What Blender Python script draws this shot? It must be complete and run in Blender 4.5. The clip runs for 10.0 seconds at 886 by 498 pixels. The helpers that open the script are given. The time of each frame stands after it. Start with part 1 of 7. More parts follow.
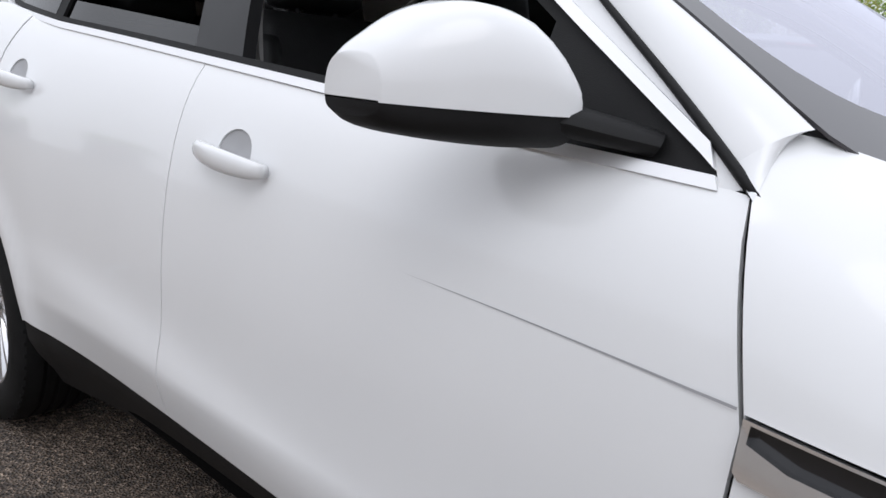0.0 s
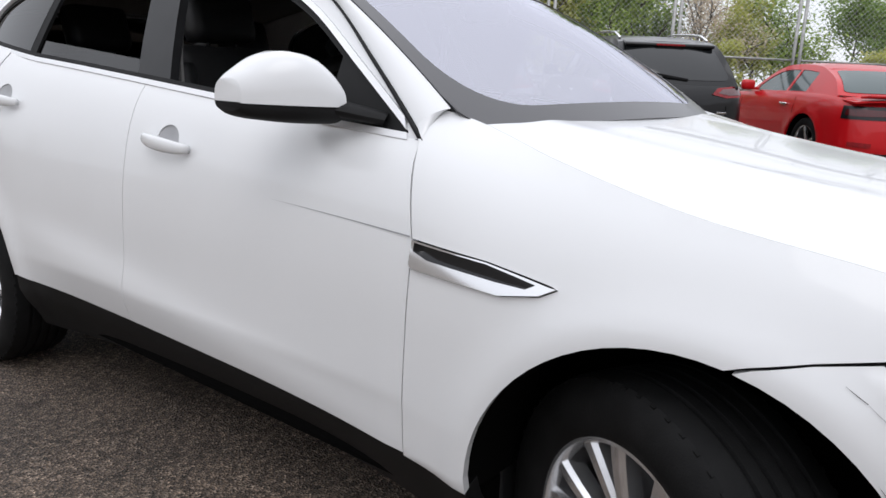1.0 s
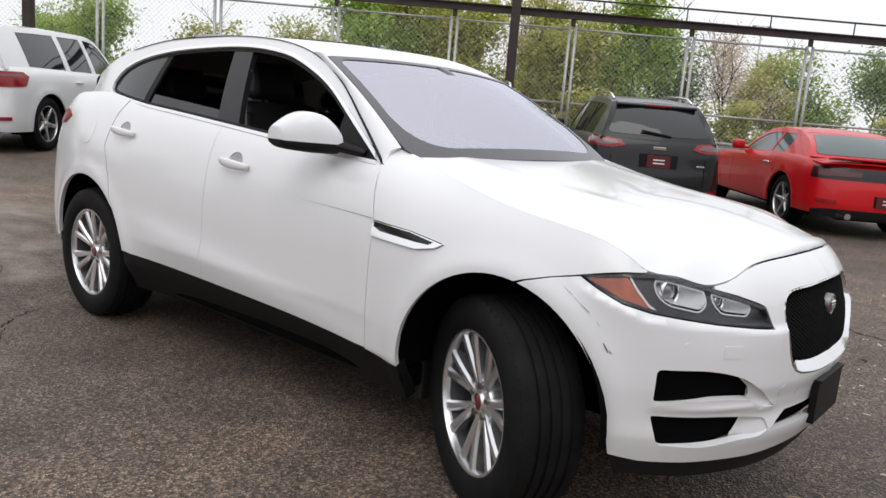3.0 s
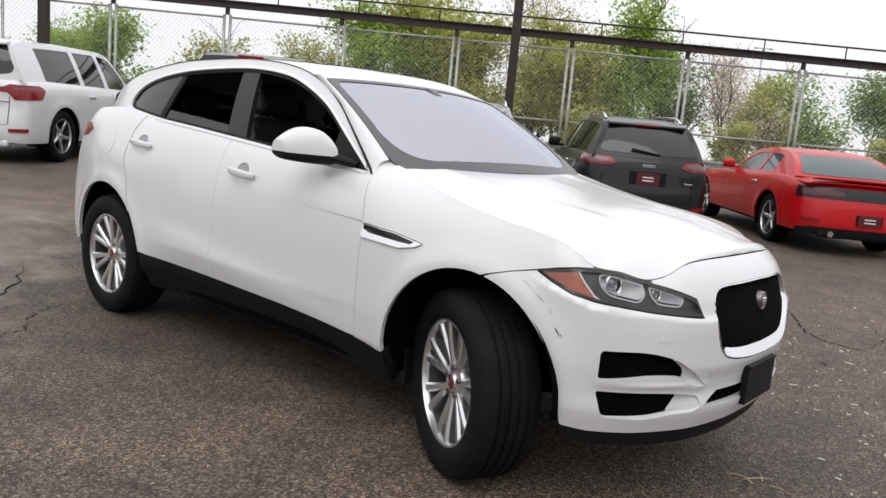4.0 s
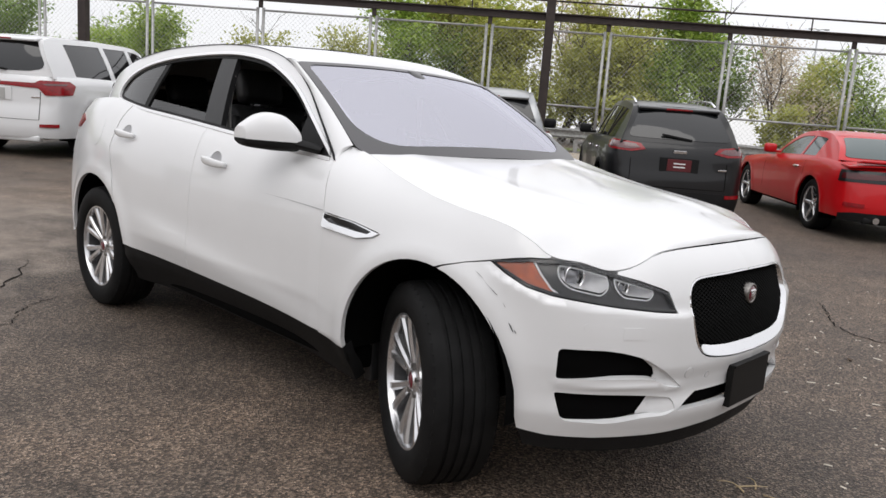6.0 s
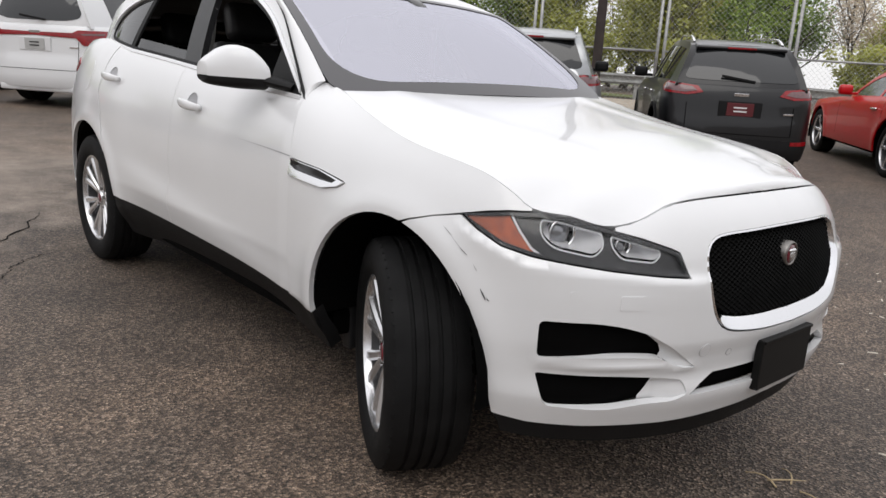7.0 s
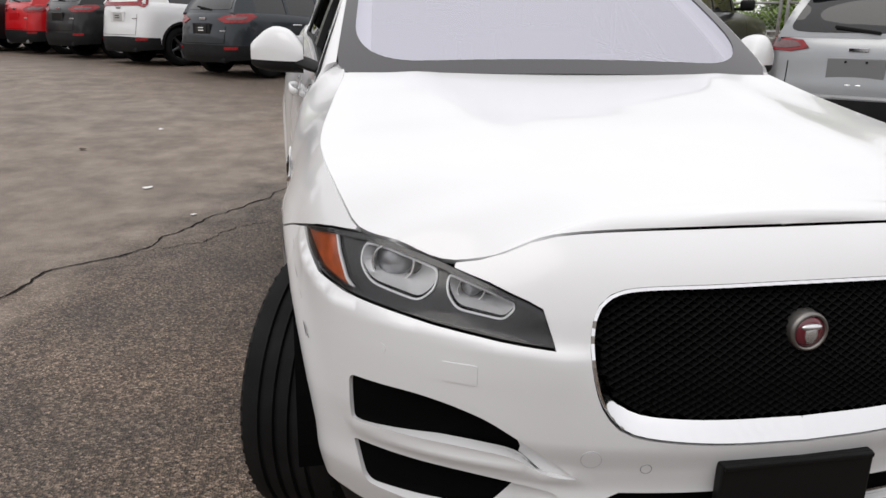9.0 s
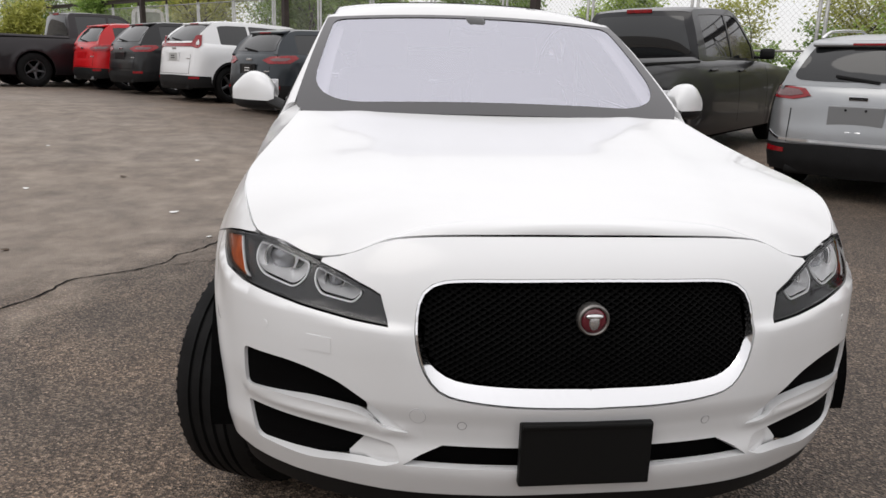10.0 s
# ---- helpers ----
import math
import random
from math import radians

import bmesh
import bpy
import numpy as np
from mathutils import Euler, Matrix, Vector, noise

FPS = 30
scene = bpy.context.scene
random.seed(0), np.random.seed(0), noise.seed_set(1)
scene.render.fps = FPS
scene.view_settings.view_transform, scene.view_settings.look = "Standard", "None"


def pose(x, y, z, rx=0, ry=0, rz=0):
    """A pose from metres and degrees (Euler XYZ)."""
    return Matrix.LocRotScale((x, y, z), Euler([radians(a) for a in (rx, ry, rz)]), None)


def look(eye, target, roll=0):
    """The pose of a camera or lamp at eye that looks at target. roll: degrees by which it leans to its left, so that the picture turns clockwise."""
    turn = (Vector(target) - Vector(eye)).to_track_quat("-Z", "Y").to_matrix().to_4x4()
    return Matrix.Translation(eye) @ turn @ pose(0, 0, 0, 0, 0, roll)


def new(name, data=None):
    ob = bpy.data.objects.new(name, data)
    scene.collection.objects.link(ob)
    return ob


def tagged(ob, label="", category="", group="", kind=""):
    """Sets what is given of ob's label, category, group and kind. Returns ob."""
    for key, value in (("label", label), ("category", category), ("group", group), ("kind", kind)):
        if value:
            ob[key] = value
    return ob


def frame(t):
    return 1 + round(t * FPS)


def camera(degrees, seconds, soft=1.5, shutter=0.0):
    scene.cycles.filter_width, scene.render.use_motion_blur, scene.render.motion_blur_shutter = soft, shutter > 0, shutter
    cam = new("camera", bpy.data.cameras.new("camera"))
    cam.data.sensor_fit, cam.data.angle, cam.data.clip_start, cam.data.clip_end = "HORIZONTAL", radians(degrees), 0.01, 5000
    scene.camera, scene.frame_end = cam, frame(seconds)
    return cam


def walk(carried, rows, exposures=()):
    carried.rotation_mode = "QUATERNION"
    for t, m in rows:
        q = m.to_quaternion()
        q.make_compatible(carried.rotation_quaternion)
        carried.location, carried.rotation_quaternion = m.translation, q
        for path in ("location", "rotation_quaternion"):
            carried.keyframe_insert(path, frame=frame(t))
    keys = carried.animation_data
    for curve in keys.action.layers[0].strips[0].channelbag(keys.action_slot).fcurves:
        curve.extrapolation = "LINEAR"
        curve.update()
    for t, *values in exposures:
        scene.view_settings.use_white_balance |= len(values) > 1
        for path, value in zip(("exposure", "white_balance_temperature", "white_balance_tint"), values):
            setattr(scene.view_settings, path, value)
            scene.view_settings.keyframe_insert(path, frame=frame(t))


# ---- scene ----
cam = camera(61.8, 10.0)
PATH = [
    (0, (-0.336, -1.593, 1.198), (-1.637, -0.152, 0.718), 4.4),
    (0.5, (0.05, -1.781, 1.213), (-1.273, -0.339, 0.798), 4.2),
    (1, (0.417, -2.066, 1.234), (-0.769, -0.523, 0.775), 2.5),
    (1.5, (0.695, -2.292, 1.248), (-0.475, -0.724, 0.833), 2.5),
    (2, (0.978, -2.436, 1.264), (-0.251, -0.899, 0.905), 3.7),
    (2.5, (1.182, -2.663, 1.276), (-0.066, -1.141, 0.921), 4.4),
    (3.8, (1.679, -2.976, 1.285), (0.38, -1.487, 0.977), 5.0),
    (4, (1.715, -3.035, 1.286), (0.43, -1.532, 0.985), 5.3),
    (4.5, (1.788, -3.105, 1.288), (0.503, -1.598, 1.004), 5.1),
    (5, (1.843, -3.007, 1.289), (0.527, -1.531, 0.993), 4.2),
    (6.5, (1.827, -2.461, 1.263), (0.416, -1.093, 0.886), 4.6),
    (7, (1.751, -2.195, 1.23), (0.288, -0.917, 0.757), 3.5),
    (7.5, (1.764, -1.84, 1.228), (0.216, -0.712, 0.653), 1.6),
    (8, (1.7, -1.461, 1.19), (0.093, -0.409, 0.632), 2.8),
    (8.5, (1.709, -1.156, 1.236), (-0.072, -0.454, 0.657), 0.5),
    (9, (1.895, -0.889, 1.267), (0.014, -0.517, 0.699), 1.0),
    (9.5, (2.143, -0.722, 1.29), (0.236, -0.43, 0.763), 1.7),
    (10, (2.341, -0.54, 1.295), (0.412, -0.298, 0.826), 1.8),
]
walk(cam, [(t, look(eye, target, roll)) for t, eye, target, roll in PATH],
     exposures=[(0, 0.14, 6150, 10), (1.5, 0.09, 6300, 10), (2.5, 0.09, 6400, 10), (4.5, 0.08, 6510, 10), (7, 0.04, 6540, 10), (10, -0.03, 6640, 10)])
from mathutils.geometry import delaunay_2d_cdt

# ---- world and light: overcast afternoon ----
world = bpy.data.worlds.new("overcast_sky")
scene.world = world
world.use_nodes = True
wn, wl = world.node_tree.nodes, world.node_tree.links
wn.clear()
w_out, w_bg = wn.new("ShaderNodeOutputWorld"), wn.new("ShaderNodeBackground")
w_sky, w_mix = wn.new("ShaderNodeTexSky"), wn.new("ShaderNodeMix")
w_sky.sky_type, w_sky.sun_disc = "NISHITA", False
w_sky.sun_elevation, w_sky.sun_rotation = radians(54), radians(146)
w_mix.data_type, w_mix.inputs["Factor"].default_value = "RGBA", 0.90
w_tc, w_sep, w_ramp = wn.new("ShaderNodeTexCoord"), wn.new("ShaderNodeSeparateXYZ"), wn.new("ShaderNodeMapRange")
w_tint = wn.new("ShaderNodeVectorMath")
w_tint.operation = "SCALE"
w_tint.inputs[0].default_value = (1.0, 0.995, 1.02)
w_ramp.inputs["From Min"].default_value, w_ramp.inputs["From Max"].default_value = 0.05, 0.95
w_ramp.inputs["To Min"].default_value, w_ramp.inputs["To Max"].default_value = 8.5, 13.4
wl.new(w_tc.outputs["Generated"], w_sep.inputs["Vector"])
wl.new(w_sep.outputs["Z"], w_ramp.inputs["Value"])
wl.new(w_ramp.outputs["Result"], w_tint.inputs["Scale"])
wl.new(w_tint.outputs["Vector"], w_mix.inputs["B"])
w_bg.inputs["Strength"].default_value = 0.112
wl.new(w_sky.outputs["Color"], w_mix.inputs["A"])
wl.new(w_mix.outputs["Result"], w_bg.inputs["Color"])
wl.new(w_bg.outputs["Background"], w_out.inputs["Surface"])
sun = new("sun", bpy.data.lights.new("sun", "SUN"))
sun.data.energy, sun.data.angle, sun.data.color = 0.6, radians(40), (1.0, 0.97, 0.93)
sun.matrix_world = look((4, -6, 10), (0, 0, 0))


# ---- materials ----
def material(name, colour, rough=0.5, metal=0.0, coat=0.0, vary=0.0, scale=20.0, bump=0.0, bump_scale=200.0, rough_vary=0.0, spec=0.5):
    m = bpy.data.materials.new(name)
    m.use_nodes = True
    n, l = m.node_tree.nodes, m.node_tree.links
    b = n["Principled BSDF"]
    b.inputs["Base Color"].default_value = (*colour, 1)
    b.inputs["Roughness"].default_value = rough
    b.inputs["Metallic"].default_value = metal
    b.inputs["Coat Weight"].default_value = coat
    b.inputs["Coat Roughness"].default_value = 0.04
    b.inputs["Specular IOR Level"].default_value = spec
    tc = n.new("ShaderNodeTexCoord")
    if vary:
        t = n.new("ShaderNodeTexNoise")
        t.inputs["Scale"].default_value, t.inputs["Detail"].default_value = scale, 6
        r = n.new("ShaderNodeMapRange")
        r.inputs["To Min"].default_value, r.inputs["To Max"].default_value = 1 - vary, 1 + vary
        r.inputs["From Min"].default_value, r.inputs["From Max"].default_value = 0.3, 0.7
        mul = n.new("ShaderNodeVectorMath")
        mul.operation = "SCALE"
        mul.inputs[0].default_value = colour
        l.new(tc.outputs["Object"], t.inputs["Vector"])
        l.new(t.outputs["Fac"], r.inputs["Value"])
        l.new(r.outputs["Result"], mul.inputs["Scale"])
        l.new(mul.outputs["Vector"], b.inputs["Base Color"])
        if rough_vary:
            r2 = n.new("ShaderNodeMapRange")
            r2.inputs["To Min"].default_value, r2.inputs["To Max"].default_value = rough - rough_vary, rough + rough_vary
            l.new(t.outputs["Fac"], r2.inputs["Value"])
            l.new(r2.outputs["Result"], b.inputs["Roughness"])
    if bump:
        t = n.new("ShaderNodeTexNoise")
        t.inputs["Scale"].default_value, t.inputs["Detail"].default_value = bump_scale, 4
        k = n.new("ShaderNodeBump")
        k.inputs["Strength"].default_value, k.inputs["Distance"].default_value = bump, 0.004
        l.new(tc.outputs["Object"], t.inputs["Vector"])
        l.new(t.outputs["Fac"], k.inputs["Height"])
        l.new(k.outputs["Normal"], b.inputs["Normal"])
    return m


def glass(name, colour, tint=0.75, rough=0.0, coating=0.0, sheen=(1, 1, 1), ior=1.55):
    """A thin pane: mostly lets light straight through, tinted, with a mirror sheen by Fresnel."""
    m = bpy.data.materials.new(name)
    m.use_nodes = True
    n, l = m.node_tree.nodes, m.node_tree.links
    n.remove(n["Principled BSDF"])
    tr, gl, mx, fr = n.new("ShaderNodeBsdfTransparent"), n.new("ShaderNodeBsdfGlossy"), n.new("ShaderNodeMixShader"), n.new("ShaderNodeFresnel")
    tr.inputs["Color"].default_value = (*[c * tint for c in colour], 1)
    gl.inputs["Roughness"].default_value = rough
    fr.inputs["IOR"].default_value = ior
    gl.inputs["Color"].default_value = (*sheen, 1)
    mr = n.new("ShaderNodeMapRange")
    mr.inputs["To Min"].default_value = coating
    l.new(fr.outputs["Fac"], mr.inputs["Value"])
    l.new(mr.outputs["Result"], mx.inputs["Fac"])
    l.new(tr.outputs["BSDF"], mx.inputs[1])
    l.new(gl.outputs["BSDF"], mx.inputs[2])
    l.new(mx.outputs["Shader"], n["Material Output"].inputs["Surface"])
    return m


WHITE = material("white_paint", (0.72, 0.725, 0.732), 0.26, coat=0.6, vary=0.012, scale=2.5)
BLACKPL = material("black_plastic", (0.008, 0.008, 0.0085), 0.6, vary=0.2, scale=8, bump=0.15, bump_scale=500, spec=0.22)
GLOSSBLK = material("gloss_black", (0.008, 0.008, 0.009), 0.12)
# near-black for recesses, undersides and seams, with their shade in the colour
SHADOW = material("cavity_shade", (0.002, 0.002, 0.002), 0.9, spec=0.05)
RUBBER = material("tyre_rubber", (0.0070, 0.0070, 0.0072), 0.72, vary=0.35, scale=14, bump=0.25, bump_scale=260, spec=0.16)
ALLOY = material("silver_alloy", (0.68, 0.68, 0.69), 0.26, metal=0.85, vary=0.06, scale=30)
ALLOYDK = material("dark_alloy", (0.10, 0.10, 0.105), 0.35, metal=0.7)
CHROME = material("chrome", (0.78, 0.78, 0.79), 0.08, metal=1.0)
STEELDK = material("brake_steel", (0.22, 0.21, 0.20), 0.4, metal=0.9, vary=0.2)
AMBER = material("amber_lens", (0.42, 0.085, 0.02), 0.18, coat=0.6, vary=0.3, scale=40)
REDLENS = material("red_lens", (0.24, 0.004, 0.008), 0.2, coat=0.15, vary=0.3, scale=25)
CLEARLENS = material("clear_lens", (0.13, 0.055, 0.058), 0.15, coat=0.8, vary=0.2, scale=60)
REFLECTOR = material("lamp_reflector", (0.88, 0.885, 0.90), 0.34, metal=0.35)
LAMPGREY = material("lamp_bezel", (0.012, 0.012, 0.013), 0.22, vary=0.1, scale=60)
REDBADGE = material("red_enamel", (0.12, 0.01, 0.02), 0.2, coat=0.8)
LEATHER = material("black_leather", (0.014, 0.014, 0.015), 0.5, vary=0.2, scale=30, bump=0.2)
LIGHTTRIM = material("grey_trim", (0.30, 0.29, 0.28), 0.6)
PALETRIM = material("pale_pillar_trim", (0.52, 0.51, 0.50), 0.8)
HEADLINER = material("headliner", (0.32, 0.31, 0.30), 0.9)
WINDGLASS = glass("windscreen_glass", (0.86, 0.86, 0.95), 0.9, coating=0.43, sheen=(0.90, 0.90, 1.0))
CLEARGLASS = glass("lamp_glass", (1, 1, 1), 0.97, ior=1.32)
SIDEGLASS = glass("side_glass", (0.8, 0.85, 0.85), 0.8)
TINTGLASS = glass("privacy_glass", (0.35, 0.37, 0.38), 0.30)
LAMPGLASSDK = material("projector_glass", (0.20, 0.205, 0.22), 0.05, metal=0.5, coat=1.0)
# under-skin colour holds the shade of the shut lines
INNER = material("shut_line_shade", (0.012, 0.012, 0.012), 0.8, spec=0.1)
MESHBLK = material("grille_black", (0.004, 0.004, 0.004), 0.6, spec=0.12)
BRACKET = material("bracket_plastic", (0.005, 0.005, 0.005), 0.5, spec=0.2)
GUIDE = material("light_guide", (0.80, 0.81, 0.83), 0.3)
# barrel and disc metal darkened: shade between the spokes is in the colour
BARREL = material("shaded_wheel_metal", (0.045, 0.045, 0.047), 0.5, metal=0.4, vary=0.3, scale=20)
SATIN = material("polished_silver", (0.82, 0.82, 0.83), 0.12, metal=1.0)
# grey for sensor seams and for the door crease, whose shade is painted on
SEAMSHADE = material("seam_and_crease_shade", (0.30, 0.30, 0.31), 0.6)
RINGGREY = material("cover_gap_grey", (0.46, 0.46, 0.47), 0.5)
# white cup drawn grey: the hollow's shade is put into the colour
CUPSHADE = material("handle_cup_shade", (0.36, 0.36, 0.37), 0.4)
PILLAR = material("satin_black_pillar", (0.016, 0.016, 0.017), 0.34, vary=0.15, scale=12, spec=0.3)
BRIGHTTRIM = material("bright_window_trim", (0.84, 0.84, 0.85), 0.28, metal=0.45)
FRIT = material("glass_frit", (0.055, 0.053, 0.057), 0.35, coat=0.25)


# ---- small geometry helpers ----
def finish(name, me, mat, parent=None, label="", smooth=True, mats=None):
    for m_ in mats or [mat]:
        me.materials.append(m_)
    if smooth:
        me.shade_smooth()
    ob = new(name, me)
    if parent:
        ob.parent = parent
    if label:
        ob["label"] = label
    return ob


def part(name, bm, mat, parent=None, label="", smooth=False, auto=None):
    """Link a bmesh as one mesh object under a thing or part."""
    me = bpy.data.meshes.new(name)
    bmesh.ops.recalc_face_normals(bm, faces=bm.faces)
    if auto is not None:
        for f in bm.faces:
            f.smooth = True
        for e in bm.edges:
            if len(e.link_faces) == 2 and e.calc_face_angle() > radians(auto):
                e.smooth = False
    bm.to_mesh(me)
    bm.free()
    return finish(name, me, mat, parent, label, smooth)


def thing(name, label, category, group="", m=None, kind=""):
    ob = new(name)
    ob.empty_display_size = 0.2
    if m is not None:
        ob.matrix_basis = m
    return tagged(ob, label, category, group, kind)


def add_box(bm, size, at, rot=None, bevel=0.0):
    m = Matrix.Translation(at) @ (rot or Matrix.Identity(4)) @ Matrix.Diagonal((*size, 1))
    r = bmesh.ops.create_cube(bm, size=1.0, matrix=m)
    if bevel:
        es = list({e for v in r["verts"] for e in v.link_edges})
        bmesh.ops.bevel(bm, geom=es, offset=bevel, segments=2, affect="EDGES", profile=0.6)
    return r


def add_cyl(bm, r1, r2, a, b, n=16, caps=True):
    a, b = Vector(a), Vector(b)
    d = b - a
    m = Matrix.Translation((a + b) / 2) @ d.to_track_quat("Z", "Y").to_matrix().to_4x4()
    return bmesh.ops.create_cone(bm, cap_ends=caps, segments=n, radius1=r1, radius2=r2, depth=d.length, matrix=m)


def lathe(bm, prof, n=48, axis="y", at=(0, 0, 0)):
    """Turn a profile of (radius, along) round an axis."""
    rings = []
    for r, t in prof:
        ring = []
        for k in range(n):
            c, s_ = math.cos(2 * math.pi * k / n), math.sin(2 * math.pi * k / n)
            p = (r * c, t, r * s_) if axis == "y" else (t, r * c, r * s_) if axis == "x" else (r * c, r * s_, t)
            ring.append(bm.verts.new(Vector(p) + Vector(at)))
        rings.append(ring)
    for a, b in zip(rings, rings[1:]):
        for k in range(n):
            bm.faces.new((a[k], a[(k + 1) % n], b[(k + 1) % n], b[k]))
    return rings


def tube_bm(bm, pts, r, n=8, closed=False):
    """A round bar along points."""
    pts = [Vector(p) for p in pts]
    rings, up = [], Vector((0, 0, 1))
    for i, p in enumerate(pts):
        a = pts[i - 1] if i or closed else p
        b = pts[(i + 1) % len(pts)] if i < len(pts) - 1 or closed else p
        t = (b - a).normalized()
        u = t.cross(up)
        u = (u if u.length > 0.05 else t.cross(Vector((1, 0, 0)))).normalized()
        v = u.cross(t)
        rr = r(i / max(1, len(pts) - 1)) if callable(r) else r
        rings.append([bm.verts.new(p + rr * (math.cos(2 * math.pi * k / n) * u + math.sin(2 * math.pi * k / n) * v)) for k in range(n)])
    loop = rings + ([rings[0]] if closed else [])
    for a, b in zip(loop, loop[1:]):
        for k in range(n):
            bm.faces.new((a[k], a[(k + 1) % n], b[(k + 1) % n], b[k]))
    if not closed:
        bm.faces.new(rings[0][::-1])
        bm.faces.new(rings[-1])


def knots(xs, ys):
    """A smooth curve through knots (monotone cubic), as a function."""
    xs, ys = np.array(xs, float), np.array(ys, float)
    if xs[0] > xs[-1]:
        xs, ys = xs[::-1], ys[::-1]
    h, d = np.diff(xs), np.diff(ys) / np.diff(xs)
    m = np.zeros_like(ys)
    m[0], m[-1] = d[0], d[-1]
    for i in range(1, len(xs) - 1):
        m[i] = 0 if d[i - 1] * d[i] <= 0 else 3 * (h[i - 1] + h[i]) / ((2 * h[i] + h[i - 1]) / d[i - 1] + (h[i] + 2 * h[i - 1]) / d[i])

    x = np.linspace(xs[0], xs[-1], 600)
    i = np.clip(np.searchsorted(xs, x) - 1, 0, len(h) - 1)
    t = (x - xs[i]) / h[i]
    tab = ((1 + 2 * t) * (1 - t) ** 2 * ys[i] + t * (1 - t) ** 2 * h[i] * m[i] + t * t * (3 - 2 * t) * ys[i + 1] + t * t * (t - 1) * h[i] * m[i + 1]).tolist()
    lo, k = float(xs[0]), 599 / float(xs[-1] - xs[0])

    def f(v):
        q = min(598.999, max(0.0, (v - lo) * k))
        n = int(q)
        return tab[n] + (tab[n + 1] - tab[n]) * (q - n)

    return f


def smooth_curve(pts, n=300):
    """Points along a Catmull-Rom curve, evenly spaced."""
    p = np.array(pts, float)
    q = np.vstack([2 * p[0] - p[1], p, 2 * p[-1] - p[-2]])
    out = []
    for i in range(1, len(q) - 2):
        for t in np.linspace(0, 1, 24, endpoint=False):
            a, b, c, d = q[i - 1], q[i], q[i + 1], q[i + 2]
            out.append(0.5 * (2 * b + (c - a) * t + (2 * a - 5 * b + 4 * c - d) * t * t + (3 * b - a - 3 * c + d) * t ** 3))
    out = np.array(out + [p[-1]])
    s = np.r_[0, np.cumsum(np.linalg.norm(np.diff(out, axis=0), axis=1))]
    u = np.linspace(0, s[-1], n)
    return np.stack([np.interp(u, s, out[:, k]) for k in range(p.shape[1])], 1)


def resample(poly, step):
    out = []
    for a, b in zip(poly, poly[1:] + poly[:1]):
        k = max(1, int(round(math.dist(a, b) / step)))
        out += [(a[0] + (b[0] - a[0]) * i / k, a[1] + (b[1] - a[1]) * i / k) for i in range(k)]
    return out


def rounded(poly, r=0.02, n=4):
    """Round a polygon's corners; r may be one radius or one for each corner."""
    out, c = [], len(poly)
    for i in range(c):
        ri = r[i] if isinstance(r, (list, tuple)) else r
        p, a, b = Vector(poly[i]), Vector(poly[i - 1]), Vector(poly[(i + 1) % c])
        ri = min(ri, 0.45 * (a - p).length, 0.45 * (b - p).length)
        if ri < 1e-4:
            out.append(tuple(p))
            continue
        u, v = p + (a - p).normalized() * ri, p + (b - p).normalized() * ri
        for k in range(n + 1):
            t = k / n
            out.append(tuple((1 - t) ** 2 * u + 2 * t * (1 - t) * p + t * t * v))
    return out


def inside(pts, poly):
    x, y = pts[:, 0], pts[:, 1]
    res = np.zeros(len(pts), bool)
    for (ax, ay), (bx, by) in zip(poly, poly[1:] + poly[:1]):
        if ay == by:
            continue
        c = ((ay > y) != (by > y)) & (x < (bx - ax) * (y - ay) / (by - ay) + ax)
        res ^= c
    return res


def near_edge(pts, poly, d):
    res = np.zeros(len(pts), bool)
    for a, b in zip(poly, poly[1:] + poly[:1]):
        a, b = np.array(a), np.array(b)
        ab = b - a
        t = np.clip(((pts - a) @ ab) / max(ab @ ab, 1e-12), 0, 1)
        res |= np.linalg.norm(pts - (a + t[:, None] * ab), axis=1) < d
    return res


def grow(poly, d):
    """Move a polygon's edge outwards by d (inwards: minus)."""
    p = np.array(poly)
    area = 0.5 * np.sum(p[:, 0] * np.roll(p[:, 1], -1) - np.roll(p[:, 0], -1) * p[:, 1])
    e = np.roll(p, -1, 0) - np.roll(p, 1, 0)
    nrm = np.stack([e[:, 1], -e[:, 0]], 1) / np.maximum(np.linalg.norm(e, axis=1), 1e-9)[:, None]
    return [tuple(q) for q in p + nrm * d * (1 if area > 0 else -1)]


